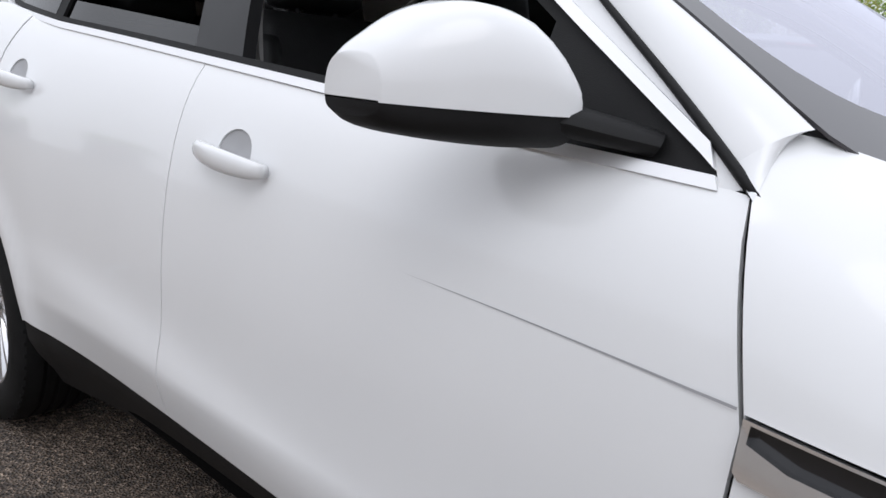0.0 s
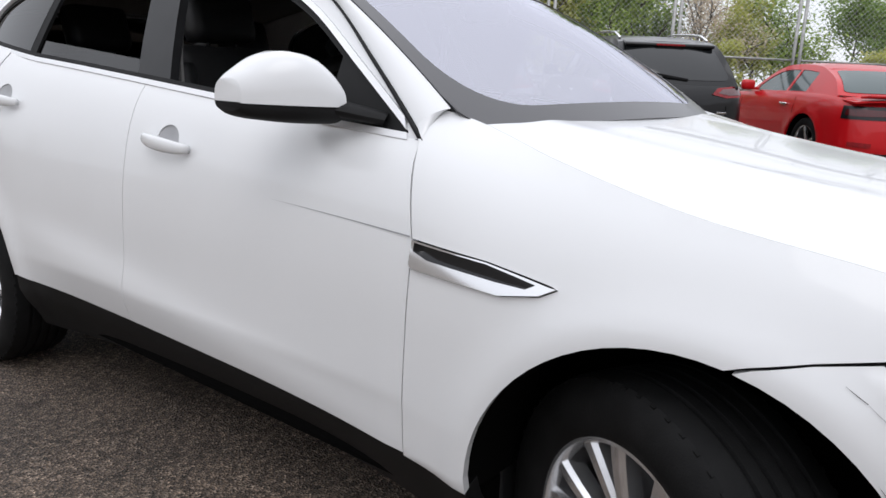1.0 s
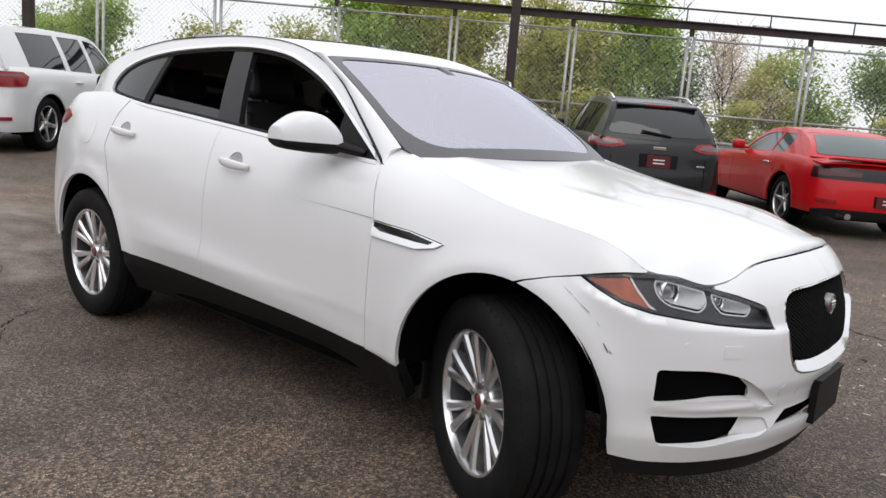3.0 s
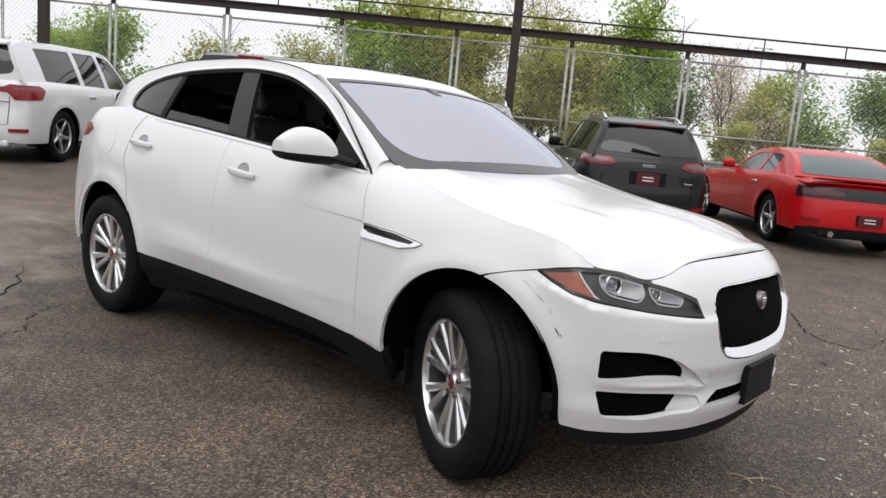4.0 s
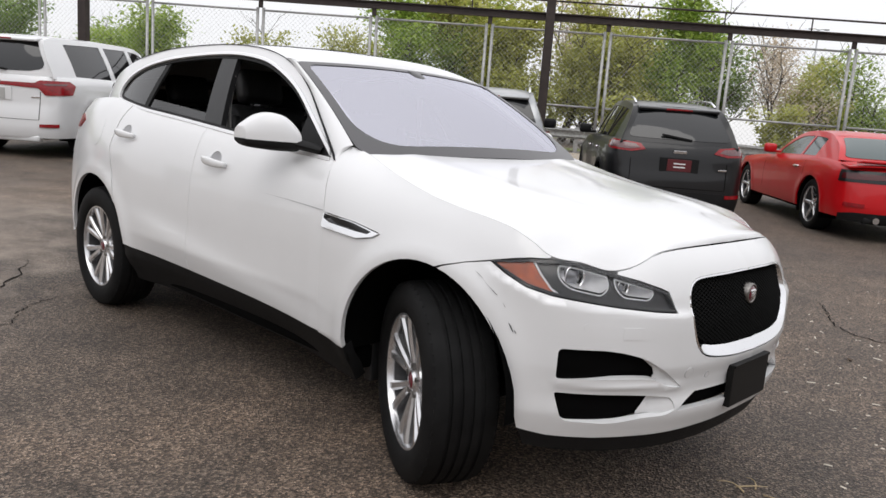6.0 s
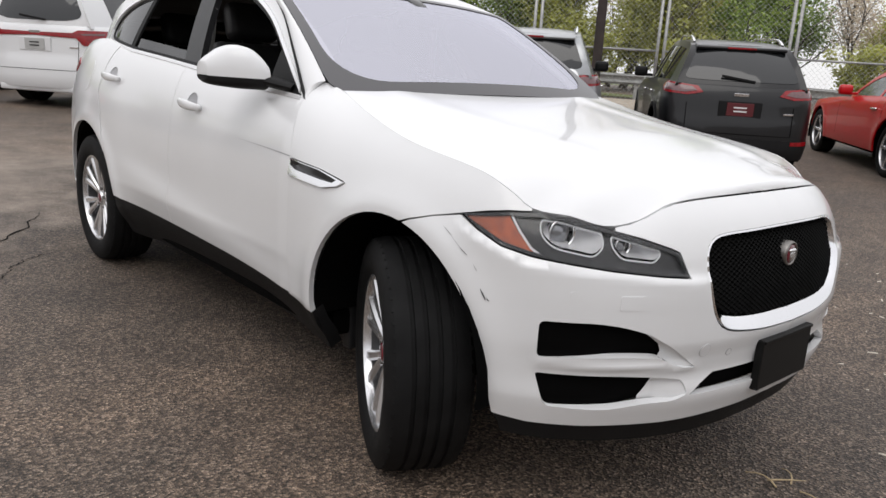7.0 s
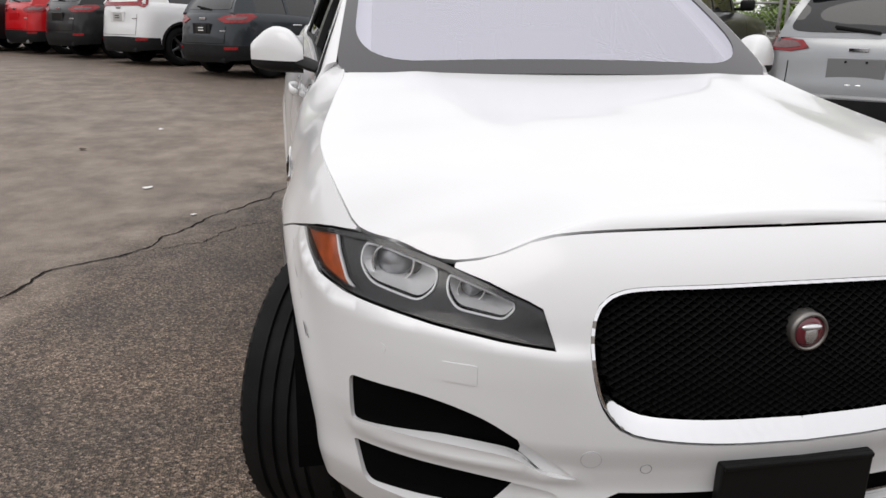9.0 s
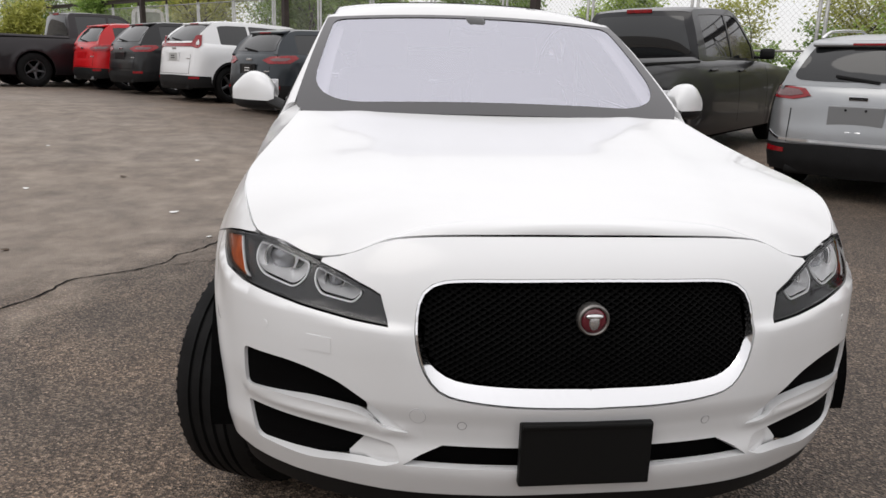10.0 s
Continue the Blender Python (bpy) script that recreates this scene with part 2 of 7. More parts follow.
def sheet(name, poly, fn, mat, parent, holes=(), step=0.035, thick=0.012, lift=0.0, side=1, centre=(-1.4, 0, 0.8), label="", wall=True):
    """A panel: the part of the surface fn(u, v) inside a polygon, outside its holes, with edges folded in. side -1: mirrored in y."""
    poly = resample(list(poly), step)
    holes = [resample(list(h), step) for h in holes]
    p = np.array(poly)
    gu, gv = np.meshgrid(np.arange(p[:, 0].min(), p[:, 0].max(), step), np.arange(p[:, 1].min(), p[:, 1].max(), step))
    g = np.stack([gu.ravel(), gv.ravel()], 1)
    if len(g):
        keep_ = inside(g, poly) & ~near_edge(g, poly, 0.5 * step)
        for h in holes:
            keep_ &= ~inside(g, h) & ~near_edge(g, h, 0.5 * step)
        g = g[keep_]
    verts, edges = [], []
    for loop in [poly, *holes]:
        k = len(verts)
        verts += [Vector(q) for q in loop]
        edges += [(k + i, k + (i + 1) % len(loop)) for i in range(len(loop))]
    verts += [Vector(q) for q in g]
    vs, _, fs, *_ = delaunay_2d_cdt(verts, edges, [], 0, 1e-6)
    uv = np.array([tuple(v) for v in vs])
    cen = np.array([uv[list(f)].mean(0) for f in fs])
    ok = inside(cen, poly)
    for h in holes:
        ok &= ~inside(cen, h)
    fs = [f for f, o in zip(fs, ok) if o]
    used = sorted({i for f in fs for i in f})
    idx = {i: k for k, i in enumerate(used)}
    uv, fs = uv[used], [tuple(idx[i] for i in f) for f in fs]
    e = 1e-3
    pos = np.array([fn(u, v) for u, v in uv])
    du = np.array([fn(u + e, v) for u, v in uv]) - np.array([fn(u - e, v) for u, v in uv])
    dv = np.array([fn(u, v + e) for u, v in uv]) - np.array([fn(u, v - e) for u, v in uv])
    nm = np.cross(du, dv)
    nm /= np.maximum(np.linalg.norm(nm, axis=1), 1e-12)[:, None]
    if np.sum(nm * (pos - np.array(centre))) < 0:
        nm = -nm
    pos = pos + lift * nm
    if side < 0:
        pos, nm = pos * (1, -1, 1), nm * (1, -1, 1)
    tris, vote = [], 0.0
    for a, b, c in (f[:3] for f in fs):
        area = (uv[b][0] - uv[a][0]) * (uv[c][1] - uv[a][1]) - (uv[b][1] - uv[a][1]) * (uv[c][0] - uv[a][0])
        if abs(area) < 2e-4 * step * step:
            continue
        t = (a, b, c) if area > 0 else (a, c, b)
        vote += np.cross(pos[t[1]] - pos[t[0]], pos[t[2]] - pos[t[0]]) @ nm[a]
        tris.append(t)
    if vote < 0:
        tris = [(a, c, b) for a, b, c in tris]
    nv, n_top = len(pos), len(tris)
    allv, faces = pos, list(tris)
    if wall and thick:
        count = {}
        for t in tris:
            for a, b in zip(t, t[1:] + t[:1]):
                count[(a, b)] = 1
        rim = [ed for ed in count if (ed[1], ed[0]) not in count]
        need = sorted({i for ed in rim for i in ed})
        low = {i: nv + k for k, i in enumerate(need)}
        allv = np.vstack([pos, pos[need] - thick * nm[need]])
        faces += [(b, a, low[a], low[b]) for a, b in rim]
    me = bpy.data.meshes.new(name)
    me.from_pydata([tuple(v) for v in allv], [], faces)
    me.shade_smooth()
    ln = []
    for poly_ in me.polygons:
        for vi in poly_.vertices:
            ln.append(tuple(nm[vi]) if poly_.index < n_top else tuple(poly_.normal))
    me.normals_split_custom_set(ln)
    return finish(name, me, mat, parent, label, smooth=False)


def grid_sheet(name, fn, nu, nv, mat, parent, thick=0.0, label="", centre=(-1.4, 0, 0.6)):
    """A panel from fn(u, v) with u, v from 0 to 1."""
    bm = bmesh.new()
    vs = [[bm.verts.new(fn(i / nu, j / nv)) for j in range(nv + 1)] for i in range(nu + 1)]
    for i in range(nu):
        for j in range(nv):
            q = [vs[i][j], vs[i + 1][j], vs[i + 1][j + 1], vs[i][j + 1]]
            try:
                bm.faces.new(q)
            except ValueError:
                pass
    bmesh.ops.remove_doubles(bm, verts=bm.verts, dist=1e-5)
    bm.normal_update()
    c = Vector(centre)
    if sum((f.calc_center_median() - c).dot(f.normal) * f.calc_area() for f in bm.faces) < 0:
        bmesh.ops.reverse_faces(bm, faces=bm.faces)
    if thick:
        rim = [ed for ed in bm.edges if ed.is_boundary]
        r = bmesh.ops.extrude_edge_only(bm, edges=rim)
        bm.normal_update()
        for v in [g for g in r["geom"] if isinstance(g, bmesh.types.BMVert)]:
            src = [ed.other_vert(v) for ed in v.link_edges]
            nn = Vector()
            for s_ in src:
                for f in s_.link_faces:
                    if v not in f.verts:
                        nn += f.normal
            v.co -= nn.normalized() * thick if nn.length > 0 else Vector()
        for ed in rim:
            ed.smooth = False
    me = bpy.data.meshes.new(name)
    bm.to_mesh(me)
    bm.free()
    for p_ in me.polygons:
        p_.use_smooth = True
    ob = finish(name, me, mat, parent, label, smooth=False)
    return ob


class Shell:
    """A car's lower skin: a plan outline (front centre to rear centre, half) wrapped round, with heights from sill to top edge."""

    def __init__(self, outline, top, roll, front, side, rear, fall=0.07, extra=None):
        c = smooth_curve(outline, 400)
        d = np.gradient(c, axis=0)
        nrm = np.stack([-d[:, 1], d[:, 0]], 1)
        nrm /= np.linalg.norm(nrm, axis=1)[:, None]
        if nrm[len(c) // 2, 1] < 0:
            nrm = -nrm
        nrm[0], nrm[-1] = (1, 0), (-1, 0)
        self.c, self.n = c, nrm
        self.s = np.r_[0, np.cumsum(np.linalg.norm(np.diff(c, axis=0), axis=1))]
        self.len = float(self.s[-1])
        self.tab = np.hstack([c, nrm]).tolist()
        self.top, self.roll, self.front, self.side, self.rear, self.fall, self.extra = top, roll, front, side, rear, fall, extra

    def base(self, a):
        q = min(398.999, max(0.0, a / self.len * 399))
        k = int(q)
        f, u, v = q - k, self.tab[k], self.tab[k + 1]
        return u[0] + (v[0] - u[0]) * f, u[1] + (v[1] - u[1]) * f, u[2] + (v[2] - u[2]) * f, u[3] + (v[3] - u[3]) * f

    def inset(self, x, nx, z):
        h = max(0.0, self.top(x) - z)
        w = nx * nx
        ends = self.front(z) if nx > 0 else self.rear(z)
        return self.roll(x) * math.exp(-h / (self.fall(x) if callable(self.fall) else self.fall)) + w * ends + (1 - w) * self.side(x, z)

    def at(self, a, z):
        """The skin's place at arc length a and height z; minus a: the mirrored half."""
        x, y, nx, ny = self.base(abs(a))
        i = self.inset(x, nx, z) + (self.extra(abs(a), z) if self.extra else 0.0)
        return np.array((x - nx * i, (y - ny * i) * (1 if a >= 0 else -1), z))

    def fx(self, x, z):
        return (float(np.interp(-x, -self.c[:, 0], self.s)), z)

    def fy(self, y, z):
        k = len(self.c) // 2
        m = int(np.argmax(self.c[:k, 1] >= min(abs(y), self.c[:k, 1].max() - 1e-4)))
        a = float(np.interp(abs(y), self.c[: m + 1, 1], self.s[: m + 1]))
        return (math.copysign(a, y), z)

    def topz(self, a):
        return float(self.top(self.base(abs(a))[0]))

    def edge(self, a):
        return self.at(a, self.topz(a))


# ---- the white car's skin ----
ARCH_F, ARCH_R = (0.037, 0.397, 0.412), (-2.83, 0.395, 0.428)


def hero_side(x, z):
    """How far the flank lies inside the plan outline."""
    i = 0.03 * max(0.0, (z - 0.72) / 0.3) ** 2 + 0.02 * max(0.0, (0.62 - z) / 0.3) ** 2 + max(0.0, 0.40 - z) * (0.35 if x < 0.3 else 0.12)
    mid = 1 / (1 + math.exp((x + 0.62) / 0.12)) / (1 + math.exp((-2.25 - x) / 0.10))
    zc = 0.455 + (-0.6 - x) * 0.125
    i += mid * (0.012 + 0.018 / (1 + math.exp(-(z - zc) / 0.023)) + max(0.0, 0.53 - z) * 0.22)
    for ax, az, ar in (ARCH_F, ARCH_R):
        r = math.hypot(x - ax, z - az)
        i -= 0.012 * math.exp(-(((r - ar - 0.02) / 0.055) ** 2)) if z > 0.3 else 0
    i -= 0.012 * math.exp(-(((x + 2.75) / 0.5) ** 2)) * math.exp(-(((z - 0.98) / 0.14) ** 2))
    return i


def hero_scoops(a, z):
    """The shelf under the headlamp."""
    if a > 1.25:
        return 0.0
    i = 0.0
    zb = 0.728 + max(0.0, a - 0.47) * 0.075 + max(0.0, a - 0.95) * 0.25
    if 0.38 < a < 1.2 and z < zb + 0.03:
        i -= 0.017 / (1 + math.exp((z - zb) / 0.0045)) * math.exp(-max(0.0, zb - z) / 0.07) * min(1, (a - 0.38) / 0.08) * min(1, (1.2 - a) / 0.1)
    zr = 0.500 - max(0.0, 0.87 - a) * 0.045
    if 0.40 < a < 0.92:
        i -= 0.007 * math.exp(-(((z - zr) / 0.013) ** 2)) * min(1, (a - 0.40) / 0.06) * min(1, (0.92 - a) / 0.03)
    return i


hero_front = knots((0.2, 0.33, 0.40, 0.455, 0.50, 0.56, 0.66, 0.76, 0.86, 0.95), (0.12, 0.055, 0.034, 0.046, 0.040, 0.026, 0.030, 0.050, 0.075, 0.11))
hero_rear = knots((0.2, 0.4, 0.6, 0.8, 1.0, 1.3), (0.10, 0.0, 0.0, 0.05, 0.09, 0.16))
HERO = Shell(
    outline=[(0.872, 0), (0.862, 0.21), (0.822, 0.41), (0.75, 0.58), (0.66, 0.72), (0.552, 0.825), (0.42, 0.888), (0.25, 0.925), (0.0, 0.945), (-0.55, 0.938),
             (-1.4, 0.942), (-2.2, 0.955), (-2.85, 0.962), (-3.2, 0.935), (-3.5, 0.86), (-3.72, 0.68), (-3.82, 0.4), (-3.85, 0)],
    top=knots((0.872, 0.845, 0.79, 0.73, 0.685, 0.60, 0.545, 0.508, 0.455, 0.41, 0.36, 0.29, 0.215, 0.0, -0.3, -0.50, -0.56, -0.607, -0.624, -0.75, -1.3, -1.7, -2.4, -2.85, -3.3, -3.85),
              (0.932, 0.928, 0.915, 0.868, 0.856, 0.880, 0.885, 0.893, 0.925, 0.947, 0.966, 0.980, 0.991, 1.019, 1.080, 1.134, 1.148, 1.158, 1.097, 1.10, 1.138, 1.170, 1.225, 1.285, 1.27, 1.22)),
    roll=knots((0.872, 0.70, 0.5, 0.28, 0.0, -0.3, -0.50, -0.60, -0.63, -0.9, -2.0, -2.9, -3.85), (0.06, 0.05, 0.05, 0.063, 0.085, 0.115, 0.133, 0.114, 0.050, 0.043, 0.035, 0.04, 0.05)),
    front=hero_front, side=hero_side, rear=hero_rear, extra=hero_scoops, fall=knots((0.9, 0.55, 0.35, -0.2, -0.55, -3.9), (0.07, 0.08, 0.12, 0.12, 0.07, 0.07)),
)

# ---- the white car ----
hero = thing("white_suv", "white four-door luxury SUV with front wheels turned, parked on worn asphalt", "car", m=pose(0, 0, 0))


def arc(c, r, a0, a1, n=14):
    return [(c[0] + r * math.cos(radians(a0 + (a1 - a0) * k / n)), c[1] + r * math.sin(radians(a0 + (a1 - a0) * k / n))) for k in range(n + 1)]


def top_line(a0, a1, drop, n=24):
    return [(a0 + (a1 - a0) * k / n, HERO.topz(a0 + (a1 - a0) * k / n) - drop) for k in range(n + 1)]


AF = HERO.fx(ARCH_F[0], 0)[0]
AR = HERO.fx(ARCH_R[0], 0)[0]
GAP, WIDE = 0.0013, 0.0034
LAMP_TOP = [(1.163, 0.860), (1.09, 0.872), (1.03, 0.881), (0.94, 0.884), (0.86, 0.878), (0.79, 0.865), (0.715, 0.850), (0.62, 0.828), (0.54, 0.806), (0.512, 0.795)]
LAMP_LOW = [(0.484, 0.735), (0.58, 0.741), (0.72, 0.753), (0.85, 0.768), (0.945, 0.779), (1.03, 0.797), (1.108, 0.828)]
LAMP = LAMP_TOP + LAMP_LOW
GRILLE = [tuple(p) for p in smooth_curve([(0, 0.842), (0.18, 0.840), (0.318, 0.836), (0.378, 0.826), (0.408, 0.800), (0.416, 0.75), (0.405, 0.68), (0.383, 0.625), (0.346, 0.589), (0.278, 0.573), (0.15, 0.563), (0, 0.560)], 40)]
GRILLE_IN = [tuple(p) for p in smooth_curve([(0, 0.834), (0.18, 0.832), (0.315, 0.829), (0.370, 0.819), (0.399, 0.795), (0.405, 0.75), (0.393, 0.69), (0.368, 0.643), (0.328, 0.617), (0.268, 0.606), (0.15, 0.600), (0, 0.598)], 40)]


def both(half):
    return half + [(-a, z) for a, z in half[::-1] if a > 1e-6]


VENT_UP = [(0.903, 0.616), (0.746, 0.616), (0.676, 0.606), (0.600, 0.586), (0.556, 0.549), (0.545, 0.521), (0.657, 0.521), (0.903, 0.517)]
VENT_LOW = [(0.905, 0.470), (0.655, 0.463), (0.538, 0.452), (0.588, 0.398), (0.70, 0.372), (0.872, 0.378)]
MOUTH_UP = rounded([(0.903, 0.616), (0.746, 0.616), (0.676, 0.607), (0.602, 0.588), (0.520, 0.545), (0.426, 0.478), (0.485, 0.484), (0.552, 0.514), (0.657, 0.520), (0.903, 0.516)], [0.018, 0.04, 0.03, 0.03, 0.03, 0.006, 0.02, 0.03, 0.04, 0.012])
MOUTH_LOW = rounded([(0.905, 0.470), (0.655, 0.463), (0.545, 0.455), (0.462, 0.443), (0.445, 0.404), (0.489, 0.386), (0.584, 0.384), (0.70, 0.366), (0.872, 0.376)], [0.012, 0.04, 0.03, 0.02, 0.01, 0.02, 0.03, 0.04, 0.02])
HOLLOW_UP = [(0.607, 0.593), (0.520, 0.549), (0.420, 0.474), (0.485, 0.479), (0.545, 0.512), (0.541, 0.526), (0.551, 0.549), (0.602, 0.586)]
HOLLOW_LOW = [(0.545, 0.460), (0.460, 0.448), (0.440, 0.402), (0.489, 0.381), (0.592, 0.380), (0.592, 0.398), (0.542, 0.452)]
INTAKE = [(0.440, 0.398), (0.40, 0.425), (0.345, 0.452), (-0.345, 0.452), (-0.40, 0.425), (-0.440, 0.398), (-0.2, 0.402), (0.2, 0.402)]
mirror_pts = lambda pts: [(-a, z) for a, z in pts[::-1]]

bumper_half = top_line(0, 0.70, 0.004, 14) + [(0.70, 0.846)] + [(a, z + 0.003) for a, z in LAMP_TOP[7:]] + [(a - 0.002, z - 0.004) for a, z in LAMP_LOW] + [(1.168, 0.854), (1.257, 0.836), (1.34, 0.812)]
bumper_half += [(AF + (q - ARCH_F[0]) * -1, z) for q, z in arc(ARCH_F[:2], ARCH_F[2], 78, 8, 12)] + [(1.030, 0.40), (1.018, 0.330), (0.92, 0.316), (0.75, 0.312), (0.5, 0.312), (0.25, 0.320), (0, 0.325)]
bumper = sheet("front_bumper", both(bumper_half), HERO.at, WHITE, hero, holes=[grow(both(GRILLE), 0.005), MOUTH_UP, mirror_pts(MOUTH_UP), MOUTH_LOW, mirror_pts(MOUTH_LOW), INTAKE], step=0.0155, thick=0.024)
lip = sheet("chin_spoiler", both([(0, 0.322), (0.25, 0.317), (0.5, 0.309), (0.75, 0.309), (0.92, 0.313), (1.016, 0.327), (1.0, 0.265), (0.7, 0.250), (0.3, 0.247), (0, 0.246)]), HERO.at, BLACKPL, bumper, step=0.04, lift=-0.003, thick=0.02)


def vent_at(u, v):
    """The near-black vent sheet: shallow at its outer end, deep at the inner one."""
    x_, y_, nx_, ny_ = HERO.base(u)
    return HERO.at(u, v) - (0.010 + 0.024 * min(1.0, max(0.0, (0.86 - u) / 0.24))) * np.array((nx_, ny_, 0))


# flat sheets whose near-black colour paints the shade inside the openings
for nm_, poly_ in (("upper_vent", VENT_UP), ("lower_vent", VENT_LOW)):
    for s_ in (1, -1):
        sheet(nm_, grow(poly_, 0.008), vent_at, SHADOW, bumper, step=0.03, side=s_, label="near-black vent sheet with the recess's shade in its colour")


def hollow_at(u, v):
    """The white flank of a vent mouth: level with the skin at its inner tip, deep at the vent."""
    f = min(1.0, max(0.0, (u - 0.424) / 0.125))
    x_, y_, nx_, ny_ = HERO.base(u)
    return HERO.at(u, v) - (0.003 + 0.026 * f ** 1.3) * np.array((nx_, ny_, 0))


for s_ in (1, -1):
    for poly_ in (HOLLOW_UP, HOLLOW_LOW):
        sheet("vent_flank", poly_, hollow_at, WHITE, bumper, step=0.012, wall=False, side=s_)
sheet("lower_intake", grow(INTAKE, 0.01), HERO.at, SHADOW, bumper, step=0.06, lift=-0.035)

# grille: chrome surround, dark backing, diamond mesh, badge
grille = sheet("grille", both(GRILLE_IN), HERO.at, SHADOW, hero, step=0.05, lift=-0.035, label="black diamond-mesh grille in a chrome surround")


def polar(pts):
    q = sorted((math.atan2(z - 0.70, a), math.hypot(a, z - 0.70)) for a, z in both(pts))
    th, rr = np.array(q).T
    return lambda t: float(np.interp(t, th, rr, period=2 * math.pi))


R_OUT, R_INN = polar(GRILLE), polar(GRILLE_IN)


def surround(u, v):
    """The chrome ring sinks towards the mesh."""
    t, r = math.atan2(v - 0.70, u), math.hypot(u, v - 0.70)
    f = min(1.2, max(0.0, (R_OUT(t) - r) / max(1e-4, R_OUT(t) - R_INN(t))))
    return HERO.at(u, v) + np.array((0.004 - 0.022 * f, 0, 0))


sheet("chrome_surround", grow(both(GRILLE), -0.002), surround, CHROME, grille, holes=[both(GRILLE_IN)], step=0.012, lift=0.0, thick=0.006)
bm = bmesh.new()
gi = np.array(both(GRILLE_IN))
for sgn in (1, -1):
    for k in range(-40, 41):
        run = []
        for t in np.arange(-0.45, 0.45, 0.0135):
            q = (k * 0.0235 + t * 0.86, 0.71 + sgn * t * 0.51)
            if inside(np.array([q]), both(GRILLE_IN))[0]:
                run.append(q)
            elif len(run) > 1:
                break
            else:
                run = []
        prev = None
        for q in run:
            p = HERO.at(*q)
            x0 = p[0] - 0.016
            cur = [bm.verts.new((x0 - 0.012, p[1], p[2] + 0.004)), bm.verts.new((x0, p[1], p[2])), bm.verts.new((x0 - 0.012, p[1], p[2] - 0.004))]
            if prev:
                bm.faces.new((prev[0], prev[1], cur[1], cur[0]))
                bm.faces.new((prev[1], prev[2], cur[2], cur[1]))
            prev = cur
tagged(part("mesh", bm, MESHBLK, grille), kind="stuff")
bp = HERO.at(0, 0.757)
bm = bmesh.new()
lathe(bm, [(0.0, 0.004), (0.030, 0.004), (0.031, 0.010), (0.035, 0.010), (0.038, 0.003), (0.038, -0.02)], 32, "x", (bp[0] - 0.014, 0, 0.757))
badge = part("badge", bm, STEELDK, grille, "round chrome-ringed badge with a red centre", smooth=True)
bm = bmesh.new()
lathe(bm, [(0.0, 0.010), (0.017, 0.009), (0.029, 0.006), (0.030, 0.0)], 28, "x", (bp[0] - 0.012, 0, 0.757))
part("emblem", bm, REDBADGE, badge, smooth=True)
bm = bmesh.new()
bmesh.ops.create_uvsphere(bm, u_segments=14, v_segments=8, radius=1.0, matrix=Matrix.Translation((bp[0] - 0.004, 0, 0.755)) @ Matrix.Diagonal((0.009, 0.013, 0.020, 1)))
bmesh.ops.create_uvsphere(bm, u_segments=14, v_segments=8, radius=1.0, matrix=Matrix.Translation((bp[0] - 0.004, 0, 0.768)) @ Matrix.Diagonal((0.008, 0.022, 0.007, 1)))
part("relief", bm, ALLOY, badge, smooth=True)

# plate bracket, tow cover, parking sensors
bm = bmesh.new()
add_box(bm, (0.024, 0.312, 0.155), (0.838, -0.006, 0.446), bevel=0.005)
add_box(bm, (0.030, 0.306, 0.010), (0.840, -0.006, 0.518), bevel=0.003)
part("plate_bracket", bm, BRACKET, bumper, "empty black front plate bracket")
sheet("tow_cover", rounded([(0.622, 0.690), (0.692, 0.690), (0.692, 0.652), (0.622, 0.652)], 0.005), HERO.at, WHITE, bumper, step=0.02, lift=0.0014, thick=0.004, side=-1)
for r_, l_ in ((0.020, 0.0012), (0.0185, 0.0016)):
    sheet("tow_hook_cover", [(0.405 + r_ * math.cos(k * math.pi / 12), 0.527 + r_ * math.sin(k * math.pi / 12)) for k in range(24)], HERO.at, RINGGREY if r_ > 0.019 else WHITE, bumper, step=0.01, lift=l_, thick=0.003, side=-1)
for a_, z_ in ((0.30, 0.508), (-0.30, 0.508), (0.82, 0.69), (-0.82, 0.69)):
    if a_ * a_ < 0.2:
        sheet("sensor_ring", [(a_ + 0.0115 * math.cos(k * math.pi / 8), z_ + 0.0115 * math.sin(k * math.pi / 8)) for k in range(16)], HERO.at, SEAMSHADE, bumper, step=0.01, lift=0.0008, thick=0.003)
    sheet("parking_sensor", [(a_ + 0.0095 * math.cos(k * math.pi / 8), z_ + 0.0095 * math.sin(k * math.pi / 8)) for k in range(16)], HERO.at, WHITE, bumper, step=0.01, lift=0.0012, thick=0.004)


# headlamps
def ring(c, ra, rz, n=28, power=2.0):
    out = []
    for k in range(n):
        t = 2 * math.pi * k / n
        cs, sn = math.cos(t), math.sin(t)
        out.append((c[0] + ra * math.copysign(abs(cs) ** (2 / power), cs), c[1] + rz * math.copysign(abs(sn) ** (2 / power), sn)))
    return out


EYE_A = rounded([(0.936, 0.874), (0.926, 0.832), (0.884, 0.801), (0.764, 0.782), (0.734, 0.808), (0.736, 0.844), (0.80, 0.859), (0.87, 0.871)], 0.022, 3)
EYE_B = rounded([(0.716, 0.841), (0.712, 0.807), (0.684, 0.779), (0.586, 0.770), (0.566, 0.792), (0.571, 0.806), (0.640, 0.824)], 0.016, 3)


